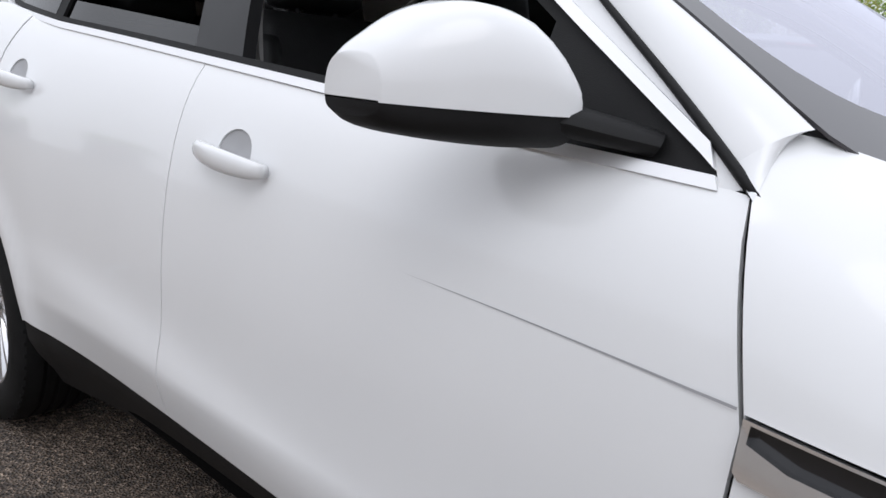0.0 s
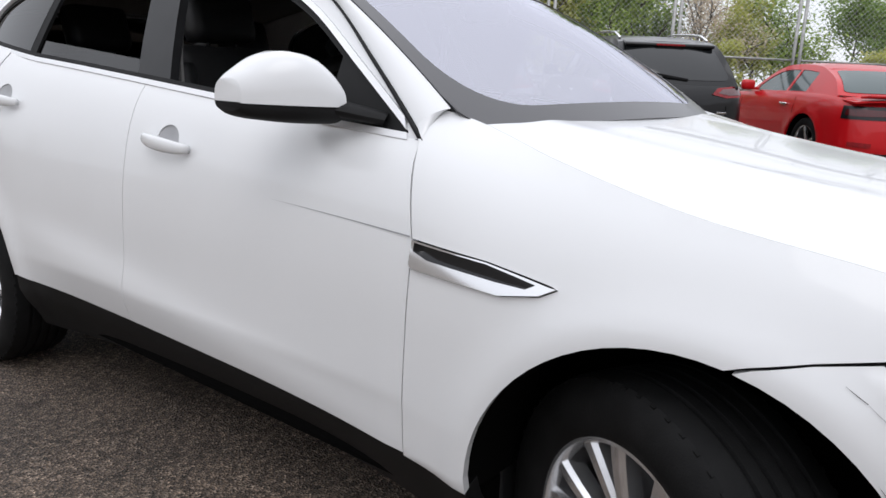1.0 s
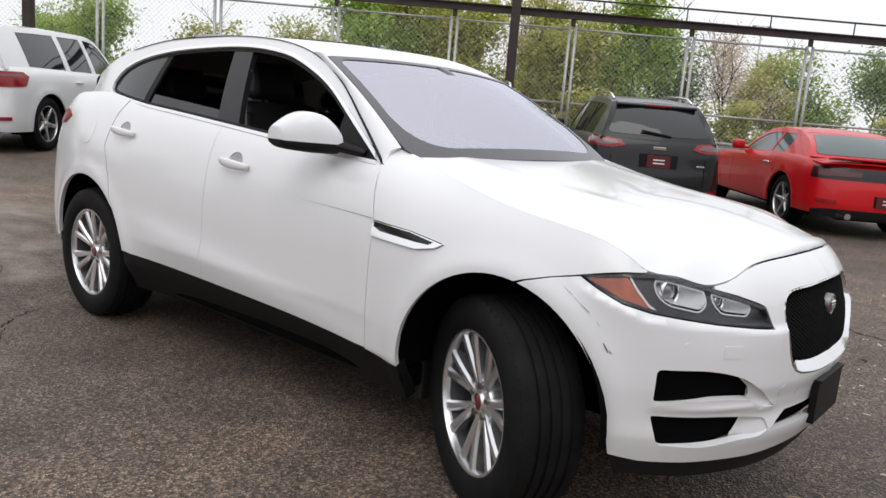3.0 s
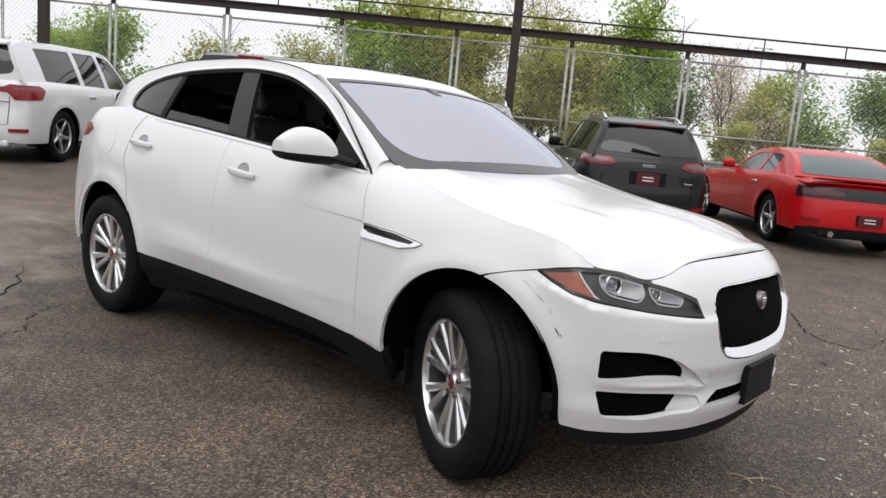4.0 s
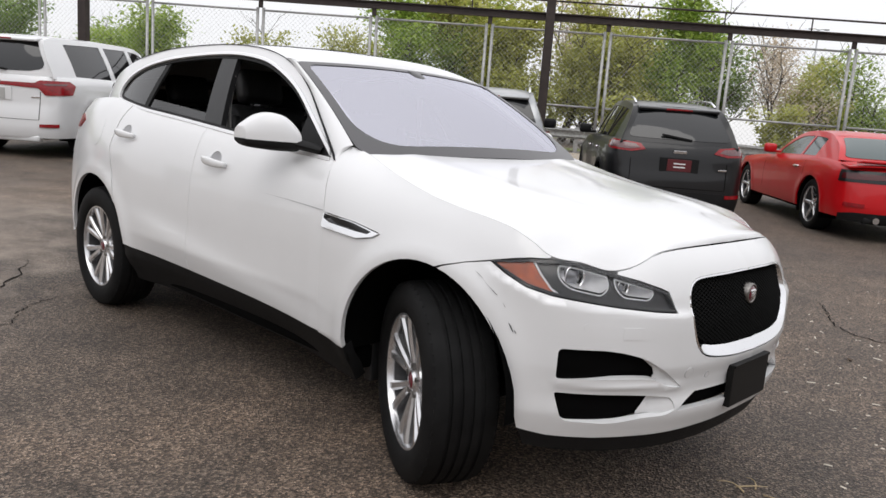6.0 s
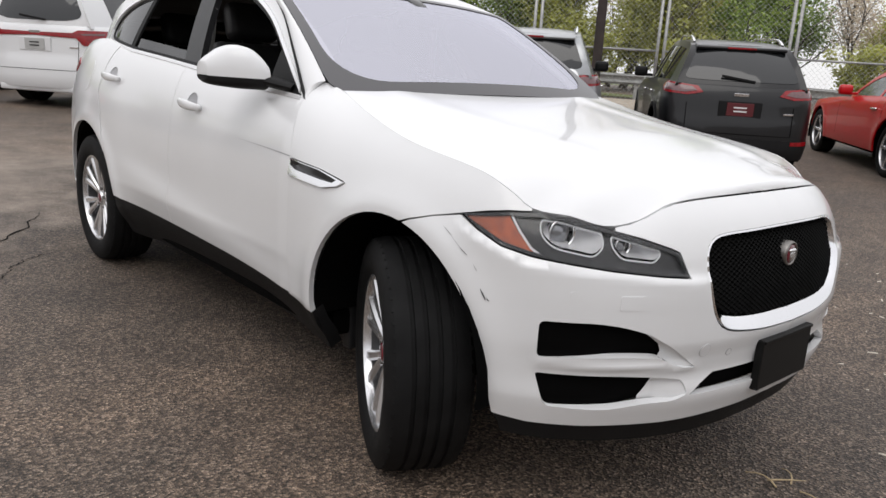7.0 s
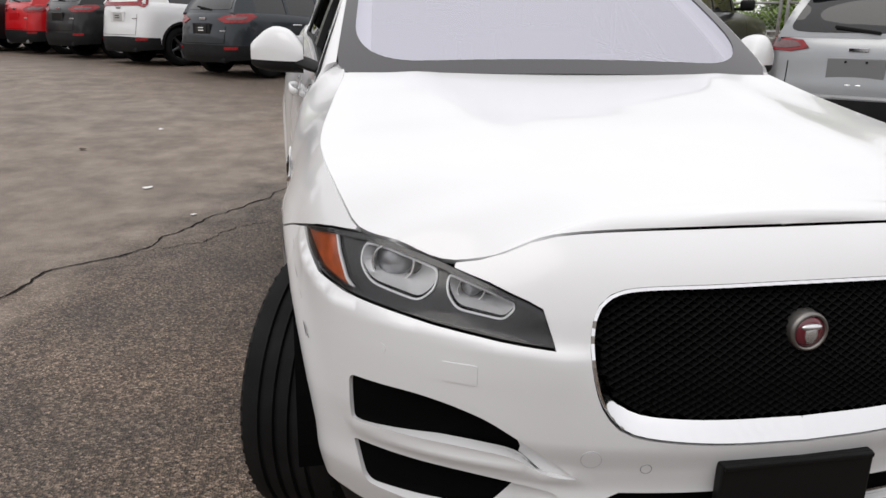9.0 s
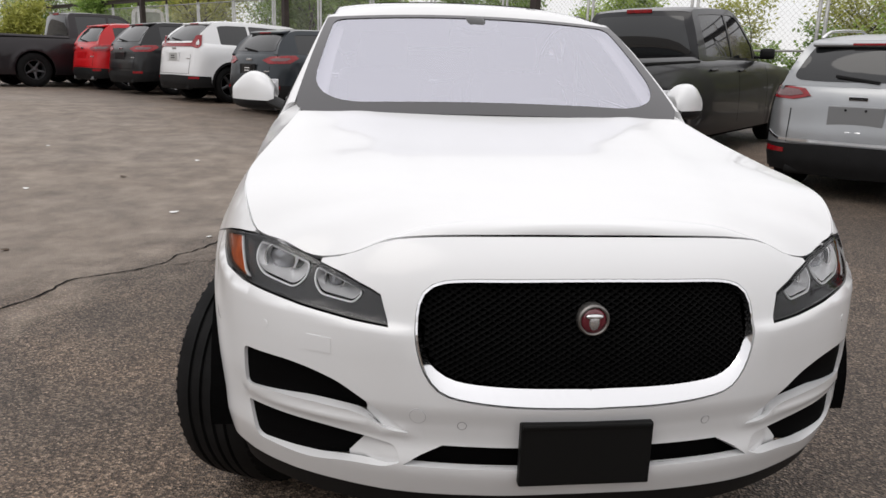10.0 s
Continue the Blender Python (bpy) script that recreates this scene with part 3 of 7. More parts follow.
def bowl(poly_, o_, dirn, s_):
    """A polished bowl from an eye's rim down to its projector."""
    rim_ = grow(poly_, -0.005)
    bm = bmesh.new()
    rows_ = []
    for f in (0.0, 0.25, 0.5, 0.75, 1.0):
        ring_ = []
        for a, z in rim_:
            p = HERO.at(a, z) - 0.013 * np.array((0.75, 0.66, 0))
            p = Vector((p[0], p[1] * s_, p[2]))
            q = o_ + (p - o_) * 0.50
            q -= dirn * (q - o_).dot(dirn)
            ring_.append(bm.verts.new(p + (q - p) * f + dirn * 0.014 * math.sin(math.pi * f) * -1))
        rows_.append(ring_)
    n = len(rim_)
    for a, b in zip(rows_, rows_[1:]):
        for k in range(n):
            bm.faces.new((a[k], a[(k + 1) % n], b[(k + 1) % n], b[k]))
    bm.faces.new(rows_[-1])
    return bm


for s_ in (1, -1):
    lamp = sheet("headlamp", grow(LAMP, -0.003), HERO.at, CLEARGLASS, hero, step=0.025, side=s_, thick=0.0, wall=False, lift=0.001, label="clear headlamp with an amber corner marker")
    lamp.visible_shadow = False
    sheet("bezel", grow(LAMP, -0.001), HERO.at, LAMPGREY, lamp, holes=[EYE_A, EYE_B], step=0.02, lift=-0.016, thick=0.010, side=s_)
    sheet("lamp_back", LAMP, HERO.at, LAMPGREY, lamp, step=0.05, lift=-0.07, side=s_)
    sheet("rim_seal", grow(LAMP, -0.001), HERO.at, GLOSSBLK, lamp, holes=[grow(LAMP, -0.010)], step=0.02, lift=-0.002, side=s_)
    sheet("turn_marker", [(1.150, 0.855), (1.09, 0.866), (1.025, 0.873), (0.980, 0.825), (0.936, 0.785), (0.992, 0.791), (1.035, 0.804), (1.093, 0.829)], HERO.at, AMBER, lamp, step=0.02, lift=-0.009, thick=0.008, side=s_)
    for poly_, c_, ra_, rz_ in ((EYE_A, (0.838, 0.830), 0.050, 0.040), (EYE_B, (0.655, 0.803), 0.034, 0.025)):
        sheet("light_guide", poly_, HERO.at, GUIDE, lamp, holes=[grow(poly_, -0.0038)], step=0.012, lift=-0.012, thick=0.006, side=s_)
        q = HERO.at(*c_)
        x_, y_, nx_, ny_ = HERO.base(c_[0])
        dirn = Vector((0.96, 0.28 * s_, 0)).normalized()
        o_ = Vector((q[0], q[1] * s_, q[2])) - dirn * 0.10
        part("reflector", bowl(poly_, o_ + dirn * 0.02, dirn, s_), REFLECTOR, lamp, auto=40)
        bm = bmesh.new()
        lathe(bm, [(rz_ * 1.05, 0.0), (rz_ * 1.05, 0.03), (rz_ * 0.96, 0.032), (rz_ * 0.95, 0.02)], 28, "x")
        bm.transform(Matrix.Translation(o_ + dirn * 0.03) @ dirn.to_track_quat("X", "Z").to_matrix().to_4x4())
        proj = part("projector", bm, CHROME, lamp, smooth=True)
        bm = bmesh.new()
        lathe(bm, [(0.0005, 0.030), (rz_ * 0.5, 0.026), (rz_ * 0.8, 0.014), (rz_ * 0.95, 0.0)], 28, "x")
        bm.transform(Matrix.Translation(o_ + dirn * 0.03) @ dirn.to_track_quat("X", "Z").to_matrix().to_4x4())
        part("projector_lens", bm, LAMPGLASSDK, proj, smooth=True)
    sheet("chrome_strip", [(0.49, 0.743), (0.72, 0.760), (0.85, 0.774), (0.915, 0.784), (0.945, 0.80), (0.985, 0.84), (1.012, 0.872), (1.019, 0.872), (0.991, 0.838), (0.95, 0.796), (0.92, 0.779), (0.85, 0.769), (0.72, 0.755), (0.49, 0.739)], HERO.at, GUIDE, lamp, step=0.02, lift=-0.008, thick=0.004, side=s_)

# flanks
HANDLES = ((-1.595, -1.38, 1.020, 1.004), (-2.57, -2.355, 1.093, 1.077))


def cup_line(x0, x1, z0, z1, r=1.0):
    xm, zm = (x0 + x1) / 2 - 0.01, (z0 + z1) / 2
    return [(HERO.fx(xm, 0)[0] + 0.052 * r * math.cos(t), zm + 0.050 * r * max(0.0, math.sin(t)) ** 0.8 - 0.010 * r * (math.sin(t) < 0) * -math.sin(t)) for t in np.linspace(0, 2 * math.pi, 26, endpoint=False)]


A_HOOD = 0.965
SEAM_B = -1.70
axx = lambda x: HERO.fx(x, 0)[0]
for s_ in (1, -1):
    f_poly = [(1.345, 0.816), (1.257, 0.840), (1.171, 0.859)] + [(1.09, 0.876), (1.03, 0.8845), (A_HOOD, 0.8865)] + top_line(A_HOOD, axx(-0.604), 0.0006, 50)
    f_poly += [(axx(-0.606) - GAP, 1.088), (axx(-0.597) - WIDE, 1.05), (axx(-0.549) - WIDE, 0.88), (axx(-0.56) - WIDE, 0.40), (axx(-0.375), 0.383)]
    f_poly += [(AF + (q - ARCH_F[0]) * -1, z) for q, z in arc(ARCH_F[:2], ARCH_F[2], 182, 80, 18)]
    VENT = [(axx(-0.550), 0.899), (axx(-0.36), 0.886), (axx(-0.215), 0.866), (axx(-0.20), 0.861), (axx(-0.235), 0.842), (axx(-0.32), 0.826), (axx(-0.54), 0.836), (axx(-0.550), 0.845)]
    fender = sheet("front_fender", f_poly, HERO.at, WHITE, hero, holes=[VENT], side=s_, step=0.03, thick=0.02)
    vent_face = lambda u, v: HERO.at(u, v) + np.array((0, 1, 0)) * 0.12 * max(0.0, 0.885 - v)
    sv = sheet("side_vent", grow(VENT, -0.003), vent_face, SATIN, fender, holes=[[(axx(-0.541), 0.892), (axx(-0.36), 0.880), (axx(-0.245), 0.862), (axx(-0.265), 0.851), (axx(-0.33), 0.852), (axx(-0.50), 0.862), (axx(-0.541), 0.874)]], step=0.02, lift=0.004, thick=0.02, side=s_, label="chrome-edged fender vent")
    sheet("vent_recess", grow(VENT, -0.004), HERO.at, GLOSSBLK, sv, step=0.03, lift=-0.012, side=s_)
    d_bot = knots((-0.56, -1.1, -1.7, -2.32), (0.402, 0.424, 0.438, 0.450))
    fd = [(axx(-0.597) + WIDE, 1.05), (axx(-0.549) + WIDE, 0.88), (axx(-0.56) + WIDE, d_bot(-0.56)), (axx(-1.1), d_bot(-1.1)), (axx(SEAM_B) - GAP, d_bot(-1.7))]
    fd += top_line(axx(SEAM_B) - GAP, axx(-0.632), 0.002, 20) + [(axx(-0.610) + GAP, 1.092)]

    def door_at(u, v):
        p = HERO.at(u, v)
        return p if u > axx(-0.628) else np.array((p[0], HERO.at(axx(-0.628), v)[1], v))

    door_f = sheet("front_door", fd, door_at, WHITE, hero, holes=[cup_line(*HANDLES[0])], side=s_, step=0.03, thick=0.02)
    # tapered grey sheet paints the shade of the door's crease
    sheet("crease_shade_strip", [(axx(-0.558), 0.9035), (axx(-0.80), 0.9100), (axx(-1.05), 0.9165), (axx(-0.80), 0.9082), (axx(-0.558), 0.9003)], HERO.at, SEAMSHADE, door_f, side=s_, step=0.05, lift=0.0012, wall=False)
    rd = [(axx(SEAM_B) + GAP, d_bot(-1.7)), (axx(-2.32), 0.450), (axx(-2.385), 0.460)]
    rd += [(AR - (q - ARCH_R[0]), z) for q, z in arc(ARCH_R[:2], ARCH_R[2] + 0.008, 8, 42, 8)]
    rd += [(axx(-2.56), 0.86), (axx(-2.62), 1.0), (axx(-2.60), 1.15)] + top_line(axx(-2.56), axx(SEAM_B) + GAP, 0.002, 16)
    door_r = sheet("rear_door", rd, HERO.at, WHITE, hero, holes=[cup_line(*HANDLES[1])], side=s_, step=0.03, thick=0.02)
    rq = [(axx(-2.565) + 0.004, 0.86), (axx(-2.625) + 0.004, 1.0), (axx(-2.605) + 0.004, 1.15)] + top_line(axx(-2.565) + 0.004, axx(-3.30), 0.002, 14)
    rq += [(axx(-3.33), 1.15), (axx(-3.36), 0.9), (axx(-3.40), 0.55), (axx(-3.28), 0.42)] + [(AR - (q - ARCH_R[0]), z) for q, z in arc(ARCH_R[:2], ARCH_R[2], 176, 42, 20)]
    quarter = sheet("rear_quarter", rq, HERO.at, WHITE, hero, side=s_, step=0.03, thick=0.02)
    if s_ < 0:
        sheet("fuel_flap", ring((axx(-2.87), 1.075), 0.085, 0.085, 28, 2.6), HERO.at, WHITE, quarter, step=0.03, lift=0.0018, thick=0.004, side=s_)
    sheet("sill", [(axx(-0.375), 0.381), (axx(-0.56), 0.398), (axx(-1.1), 0.420), (axx(-1.7), 0.434), (axx(-2.32), 0.446), (axx(-2.392), 0.456), (axx(-2.42), 0.24), (axx(-0.40), 0.22)], HERO.at, BLACKPL, hero, step=0.05, lift=-0.004, thick=0.05, side=s_, label="black plastic sill cladding")
    rear_bits = sheet("rear_bumper", [(axx(-3.40), 0.55), (axx(-3.365), 0.9), (HERO.len, 0.9), (HERO.len, 0.40), (axx(-3.30), 0.40)], HERO.at, WHITE, hero, side=s_, step=0.06)
    sheet("tailgate", [(axx(-3.365), 0.905), (axx(-3.335), 1.15), (axx(-3.31), 1.262), (HERO.len, 1.215), (HERO.len, 0.905)], HERO.at, WHITE, hero, side=s_, step=0.06)
    sheet("tail_lamp", rounded([(axx(-3.20), 1.13), (axx(-3.30), 1.165), (axx(-3.60), 1.15), (axx(-3.60), 1.07), (axx(-3.28), 1.08)], 0.02), HERO.at, REDLENS, hero, side=s_, step=0.04, lift=0.006)
    # arch liners, wheel-well shade put into their near-black colour, and inner skin
    for c_ in (ARCH_F, ARCH_R):
        bm = bmesh.new()
        rows_ = [[bm.verts.new((c_[0] + (c_[2] + 0.006) * math.cos(t), y_, c_[1] + (c_[2] + 0.006) * math.sin(t))) for y_ in (0.915 * s_, 0.55 * s_)] for t in np.linspace(-0.12, math.pi + 0.06, 26)]
        for a, b in zip(rows_, rows_[1:]):
            bm.faces.new((a[0], b[0], b[1], a[1]))
        bm.faces.new([r[1] for r in rows_])
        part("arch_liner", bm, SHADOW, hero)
    in_poly = [(0.0, 0.36), (1.0, 0.36), (1.03, 0.42)] + [(AF - (q - ARCH_F[0]), z) for q, z in arc(ARCH_F[:2], ARCH_F[2] + 0.012, 5, 175, 20)] + [(axx(-0.37), 0.30), (axx(-2.36), 0.30)]
    in_poly += [(AR - (q - ARCH_R[0]), z) for q, z in arc(ARCH_R[:2], ARCH_R[2] + 0.012, 5, 175, 20)] + [(axx(-3.35), 0.40), (HERO.len, 0.40)] + top_line(HERO.len, 0.0, 0.012, 60)
    holes_ = [grow(LAMP, 0.0)] + [MOUTH_UP, MOUTH_LOW]
    # near-black under-skin, so gaps between panels show as dark lines
    sheet("inner_skin", in_poly, HERO.at, INNER, hero, holes=holes_ + [[(0.001, 0.54)] + [(a + 0.004, z) for a, z in GRILLE[::-1][1:-1]] + [(0.001, 0.846)], [(0.001, 0.402), (0.2, 0.403), (0.462, 0.394), (0.40, 0.430), (0.33, 0.453), (0.001, 0.453)]], step=0.06, lift=-0.016, side=s_, wall=False)


# door handles
def handle(x0, x1, z0, z1, s_, door):
    bm = bmesh.new()
    n, rows_ = 14, []
    for k in range(n + 1):
        t = k / n
        x, z = x0 + (x1 - x0) * t, z0 + (z1 - z0) * t
        p = HERO.at(axx(x), z)
        out = 0.012 + 0.026 * math.sin(math.pi * min(1, max(0, t))) ** 0.45
        h = 0.021 * (0.55 + 0.45 * math.sin(math.pi * t) ** 0.5)
        rows_.append([bm.verts.new((x, s_ * (p[1] + out + 0.009 * math.cos(q)), z + h * math.sin(q))) for q in np.linspace(0, 2 * math.pi, 10, endpoint=False)])
    for a, b in zip(rows_, rows_[1:]):
        for k in range(10):
            bm.faces.new((a[k], a[(k + 1) % 10], b[(k + 1) % 10], b[k]))
    bm.faces.new(rows_[0])
    bm.faces.new(rows_[-1])
    hd = part("door_handle", bm, WHITE, door, smooth=True)
    xm, zm = (x0 + x1) / 2 - 0.01, (z0 + z1) / 2
    dome = lambda u, v: HERO.at(u, v) - np.array((0, 1, 0)) * (0.002 + 0.010 * max(0.0, 1 - math.hypot((u - axx(xm)) / 0.058, (v - zm - 0.012) / 0.050)))
    # cup surface carries its shade as a grey tone
    sheet("handle_cup", cup_line(x0, x1, z0, z1, 1.04), dome, CUPSHADE, hd, step=0.012, wall=False, side=s_)


for s_ in (1, -1):
    doors = [o for o in hero.children if o.name.startswith(("front_door", "rear_door"))][(0 if s_ > 0 else 2):][:2]
    handle(*HANDLES[0], s_, doors[0])
    handle(*HANDLES[1], s_, doors[1])

# hood
crown = knots((0.82, 0.72, 0.60, 0.40, 0.20, 0.0, -0.30, -0.55), (0.930, 0.950, 0.974, 1.012, 1.044, 1.070, 1.114, 1.150))
A_COWL = axx(-0.497)


def hood_at(u, v):
    e = HERO.edge(max(1e-4, u) * A_COWL)
    v = 2 * v - 1
    k = abs(v)
    x = e[0] - 0.0012 + 0.055 * (u ** 6) * (1 - k * k)
    zc = e[2] + max(0.0, float(crown(x)) - e[2]) * min(1.0, u / 0.14)
    z = zc - (zc - e[2]) * (0.42 * k ** 2 + 0.58 * k ** 4)
    fade = min(1.0, u / 0.35) * (1 - k ** 4)
    y = v * max(1e-4, e[1] - 0.0006 - 0.0034 * min(1.0, max(0.0, (1.34 - u * A_COWL) / 0.30)))
    rid = 0.30 + 0.22 * u
    z += 0.005 * fade * math.exp(-(((abs(y) - rid) / 0.06) ** 2)) - 0.002 * fade * math.exp(-(((abs(y) - rid - 0.12) / 0.07) ** 2))
    return (x, y, z)


grid_sheet("hood", hood_at, 70, 40, WHITE, hero, thick=0.02)


# windscreen, pillars, roof
def screen(q, t):
    b = np.array((-0.425 - 0.082 * q * q, 0.775 * q, 1.128 - 0.020 * q * q))
    c = np.array((-1.10 - 0.075 * q * q, 0.652 * q, 1.535 - 0.023 * q * q))
    p = b + (c - b) * t
    return p + np.array((0.30, 0, 0.95)) * (0.028 * 4 * t * (1 - t)) * (1 - 0.3 * q * q)


def flank_y(x, z):
    """The glasshouse leans in from the body's top edge."""
    e = HERO.edge(axx(min(x, -0.64)))
    d = z - e[2]
    r = max(0.0, -2.35 - x)
    return e[1] - 0.004 - 0.36 * d - 0.26 * d * abs(d) - 0.085 * r * r


flank = lambda x, z: np.array((x, flank_y(x, z), z))
DLO = [(-0.645, 1.105), (-0.86, 1.24), (-1.10, 1.385), (-1.36, 1.487), (-1.55, 1.527), (-1.78, 1.546), (-2.05, 1.542), (-2.35, 1.518), (-2.62, 1.470), (-2.80, 1.405), (-2.87, 1.33), (-2.85, 1.292), (-2.76, 1.274),
       (-2.375, 1.232), (-1.69, 1.180), (-1.293, 1.150), (-0.90, 1.118)]
DLO = [tuple(p) for p in smooth_curve(DLO[:13], 70)] + DLO[13:]
EAVE = [(-0.615, 1.098), (-0.70, 1.168), (-0.82, 1.258), (-1.02, 1.400), (-1.25, 1.512), (-1.50, 1.575), (-1.80, 1.603), (-2.10, 1.603), (-2.45, 1.580), (-2.80, 1.525), (-3.10, 1.455), (-3.38, 1.385)]
EAVE_LINE = [tuple(p) for p in smooth_curve(EAVE, 60)]
for s_ in (1, -1):
    sf = sheet("side_frame", EAVE_LINE + [(-3.52, 1.30), (-3.32, 1.262), (-2.85, 1.277), (-2.38, 1.2175), (-1.69, 1.1645), (-1.29, 1.1335), (-0.90, 1.105), (-0.65, 1.088)], flank, WHITE, hero, holes=[grow(DLO, 0.016)], side=s_, step=0.03, thick=0.03)
    sheet("window_trim", grow(DLO, 0.0155), flank, BRIGHTTRIM, sf, holes=[grow(DLO, 0.001)], side=s_, step=0.03, lift=0.009, thick=0.02, label="bright chrome window trim")
    sheet("window_seal", grow(DLO, 0.002), flank, BLACKPL, sf, holes=[grow(DLO, -0.014)], side=s_, step=0.03, lift=-0.004, thick=0.02)
    sheet("centre_pillar", [(-1.735, 1.545), (-1.88, 1.546), (-1.775, 1.19), (-1.60, 1.172)], flank, PILLAR, sf, side=s_, step=0.04, lift=-0.006, thick=0.03, label="gloss black centre pillar")
    sheet("quarter_divider", [(-2.36, 1.515), (-2.40, 1.51), (-2.47, 1.243), (-2.42, 1.238)], flank, BLACKPL, sf, side=s_, step=0.04, lift=-0.008)
    sheet("quarter_glass", [(-2.40, 1.510), (-2.62, 1.468), (-2.80, 1.403), (-2.868, 1.33), (-2.85, 1.294), (-2.76, 1.276), (-2.465, 1.243)], flank, TINTGLASS, sf, side=s_, step=0.06, lift=-0.007, thick=0.0, wall=False)
    sheet("mirror_corner", [(-0.655, 1.111), (-0.80, 1.205), (-0.93, 1.286), (-0.93, 1.122)], flank, BLACKPL, sf, side=s_, step=0.04, lift=-0.004, thick=0.02)
    if s_ < 0:
        sheet("rear_door_glass", [(-1.79, 1.20), (-1.80, 1.245), (-2.44, 1.30), (-2.455, 1.243)], flank, TINTGLASS, sf, side=s_, step=0.06, lift=-0.016, wall=False, label="tinted door glass wound down")
    else:
        sheet("rear_door_glass", [(-1.79, 1.19), (-1.885, 1.535), (-2.36, 1.51), (-2.455, 1.243)], flank, TINTGLASS, sf, side=s_, step=0.06, lift=-0.016, wall=False)
        sheet("front_door_glass", [(-0.68, 1.12), (-1.10, 1.378), (-1.36, 1.48), (-1.735, 1.535), (-1.61, 1.178)], flank, SIDEGLASS, sf, side=s_, step=0.06, lift=-0.016, wall=False)

    def pillar(u, v, s_=s_):
        t = u
        e = smooth_eave(t)
        a, b = screen(1.0, 0.115 + 0.885 * t), flank(e[0], e[1])
        p = a + (b - a) * v + np.array((0.25, 0.55, 0.5)) * 0.016 * 4 * v * (1 - v)
        return (p[0], p[1] * s_, p[2])

    ev = np.array([(-0.640, 1.118)] + EAVE[1:5] + [(-1.30, 1.528)])
    ev_s = np.r_[0, np.cumsum(np.linalg.norm(np.diff(ev, axis=0), axis=1))]
    smooth_eave = lambda t: (float(np.interp(t * ev_s[-1], ev_s, ev[:, 0])), float(np.interp(t * ev_s[-1], ev_s, ev[:, 1])))
    grid_sheet("windscreen_pillar", pillar, 24, 6, WHITE, hero)

    def corner(u, v, s_=s_):
        """The fender's rear tip, up to the foot of the pillar."""
        a = HERO.at(axx(-0.6035), 1.088 + 0.0685 * (1 - v))
        b = np.array(pillar(0.0, v, 1))
        p = a + (b - a) * u + np.array((0, 0.6, 0.5)) * 0.012 * u * (1 - u) * v * (1 - v)
        return (p[0], p[1] * s_, p[2])

    grid_sheet("fender_tip", corner, 5, 10, WHITE, hero)
    bm = bmesh.new()
    line_ = smooth_curve([(-0.598, 1.084)] + EAVE[:10], 60)
    tube_bm(bm, [Vector(flank(x, z) + np.array((0, 0.003, 0.002))) * 1.0 for x, z in line_], lambda t: 0.0022 + 0.0045 * max(0.0, 1 - t / 0.3), 6)
    for v in bm.verts:
        v.co.y *= s_
    part("gutter_seal", bm, BLACKPL, hero, "thin black seal along the roof edge", smooth=True)
ws = sheet("windscreen", rounded([(-0.985, 0.03), (0.985, 0.03), (0.985, 0.985), (-0.985, 0.985)], [0.15, 0.15, 0.05, 0.05]), screen, WINDGLASS, hero, step=0.08, wall=False, label="raked windscreen with a grey ceramic border")
ws.visible_shadow = False
sheet("screen_border", rounded([(-0.998, 0.015), (0.998, 0.015), (0.998, 0.995), (-0.998, 0.995)], [0.15, 0.15, 0.03, 0.03]), screen, FRIT, ws, holes=[rounded([(-0.935, 0.100), (0.935, 0.100), (0.945, 0.955), (-0.945, 0.955)], [0.30, 0.30, 0.08, 0.08], 12)], step=0.05, lift=0.003, thick=0.004)
sheet("sensor_patch", rounded([(-0.17, 0.97), (0.17, 0.97), (0.13, 0.875), (0.055, 0.815), (-0.055, 0.815), (-0.13, 0.875)], 0.02), screen, FRIT, ws, step=0.04, lift=-0.006, thick=0.01, label="dark sensor housing behind the glass")
for q_ in (1, -1):
    sheet("pillar_trim", [(q_ * a, t) for a, t in ((0.865, 0.13), (0.95, 0.10), (0.955, 0.96), (0.895, 0.96))], screen, PALETRIM, hero, step=0.05, lift=-0.035, thick=0.01, label="pale inner pillar trim")
zroof = knots((-1.15, -1.22, -1.5, -1.9, -2.4, -2.9, -3.4), (1.582, 1.592, 1.618, 1.630, 1.618, 1.565, 1.47))
ev_all = np.array(EAVE_LINE)


def roof(u, v):
    x = -1.19 - 2.2 * u
    v = 2 * v - 1
    xe = -1.29 - 2.09 * u
    ze = float(np.interp(-xe, -ev_all[:, 0], ev_all[:, 1]))
    ye = flank_y(xe, ze)
    k = abs(v)
    zc = float(zroof(x))
    xx = x + (xe - x) * k * k
    return (xx, ye * v, zc - (zc - ze) * (0.55 * k ** 2 + 0.45 * k ** 6))


grid_sheet("roof", roof, 40, 28, WHITE, hero, thick=0.02)


def header(u, v):
    a, b = screen(2 * v - 1, 0.998), np.array(roof(0.0, v))
    return tuple(a + (b - a) * u + np.array((0.1, 0, 0.25)) * 0.03 * 4 * u * (1 - u))


grid_sheet("roof_header", header, 8, 28, WHITE, hero)
grid_sheet("headliner", lambda u, v: Vector(roof(u * 0.9 + 0.02, 0.04 + 0.92 * v)) - Vector((0, 0, 0.045)), 12, 8, HEADLINER, hero)
grid_sheet("sunroof", lambda u, v: Vector(roof(0.12 + 0.42 * u, 0.16 + 0.68 * v)) + Vector((0, 0, 0.004)), 12, 10, GLOSSBLK, hero, thick=0.006, label="dark glass roof panel")


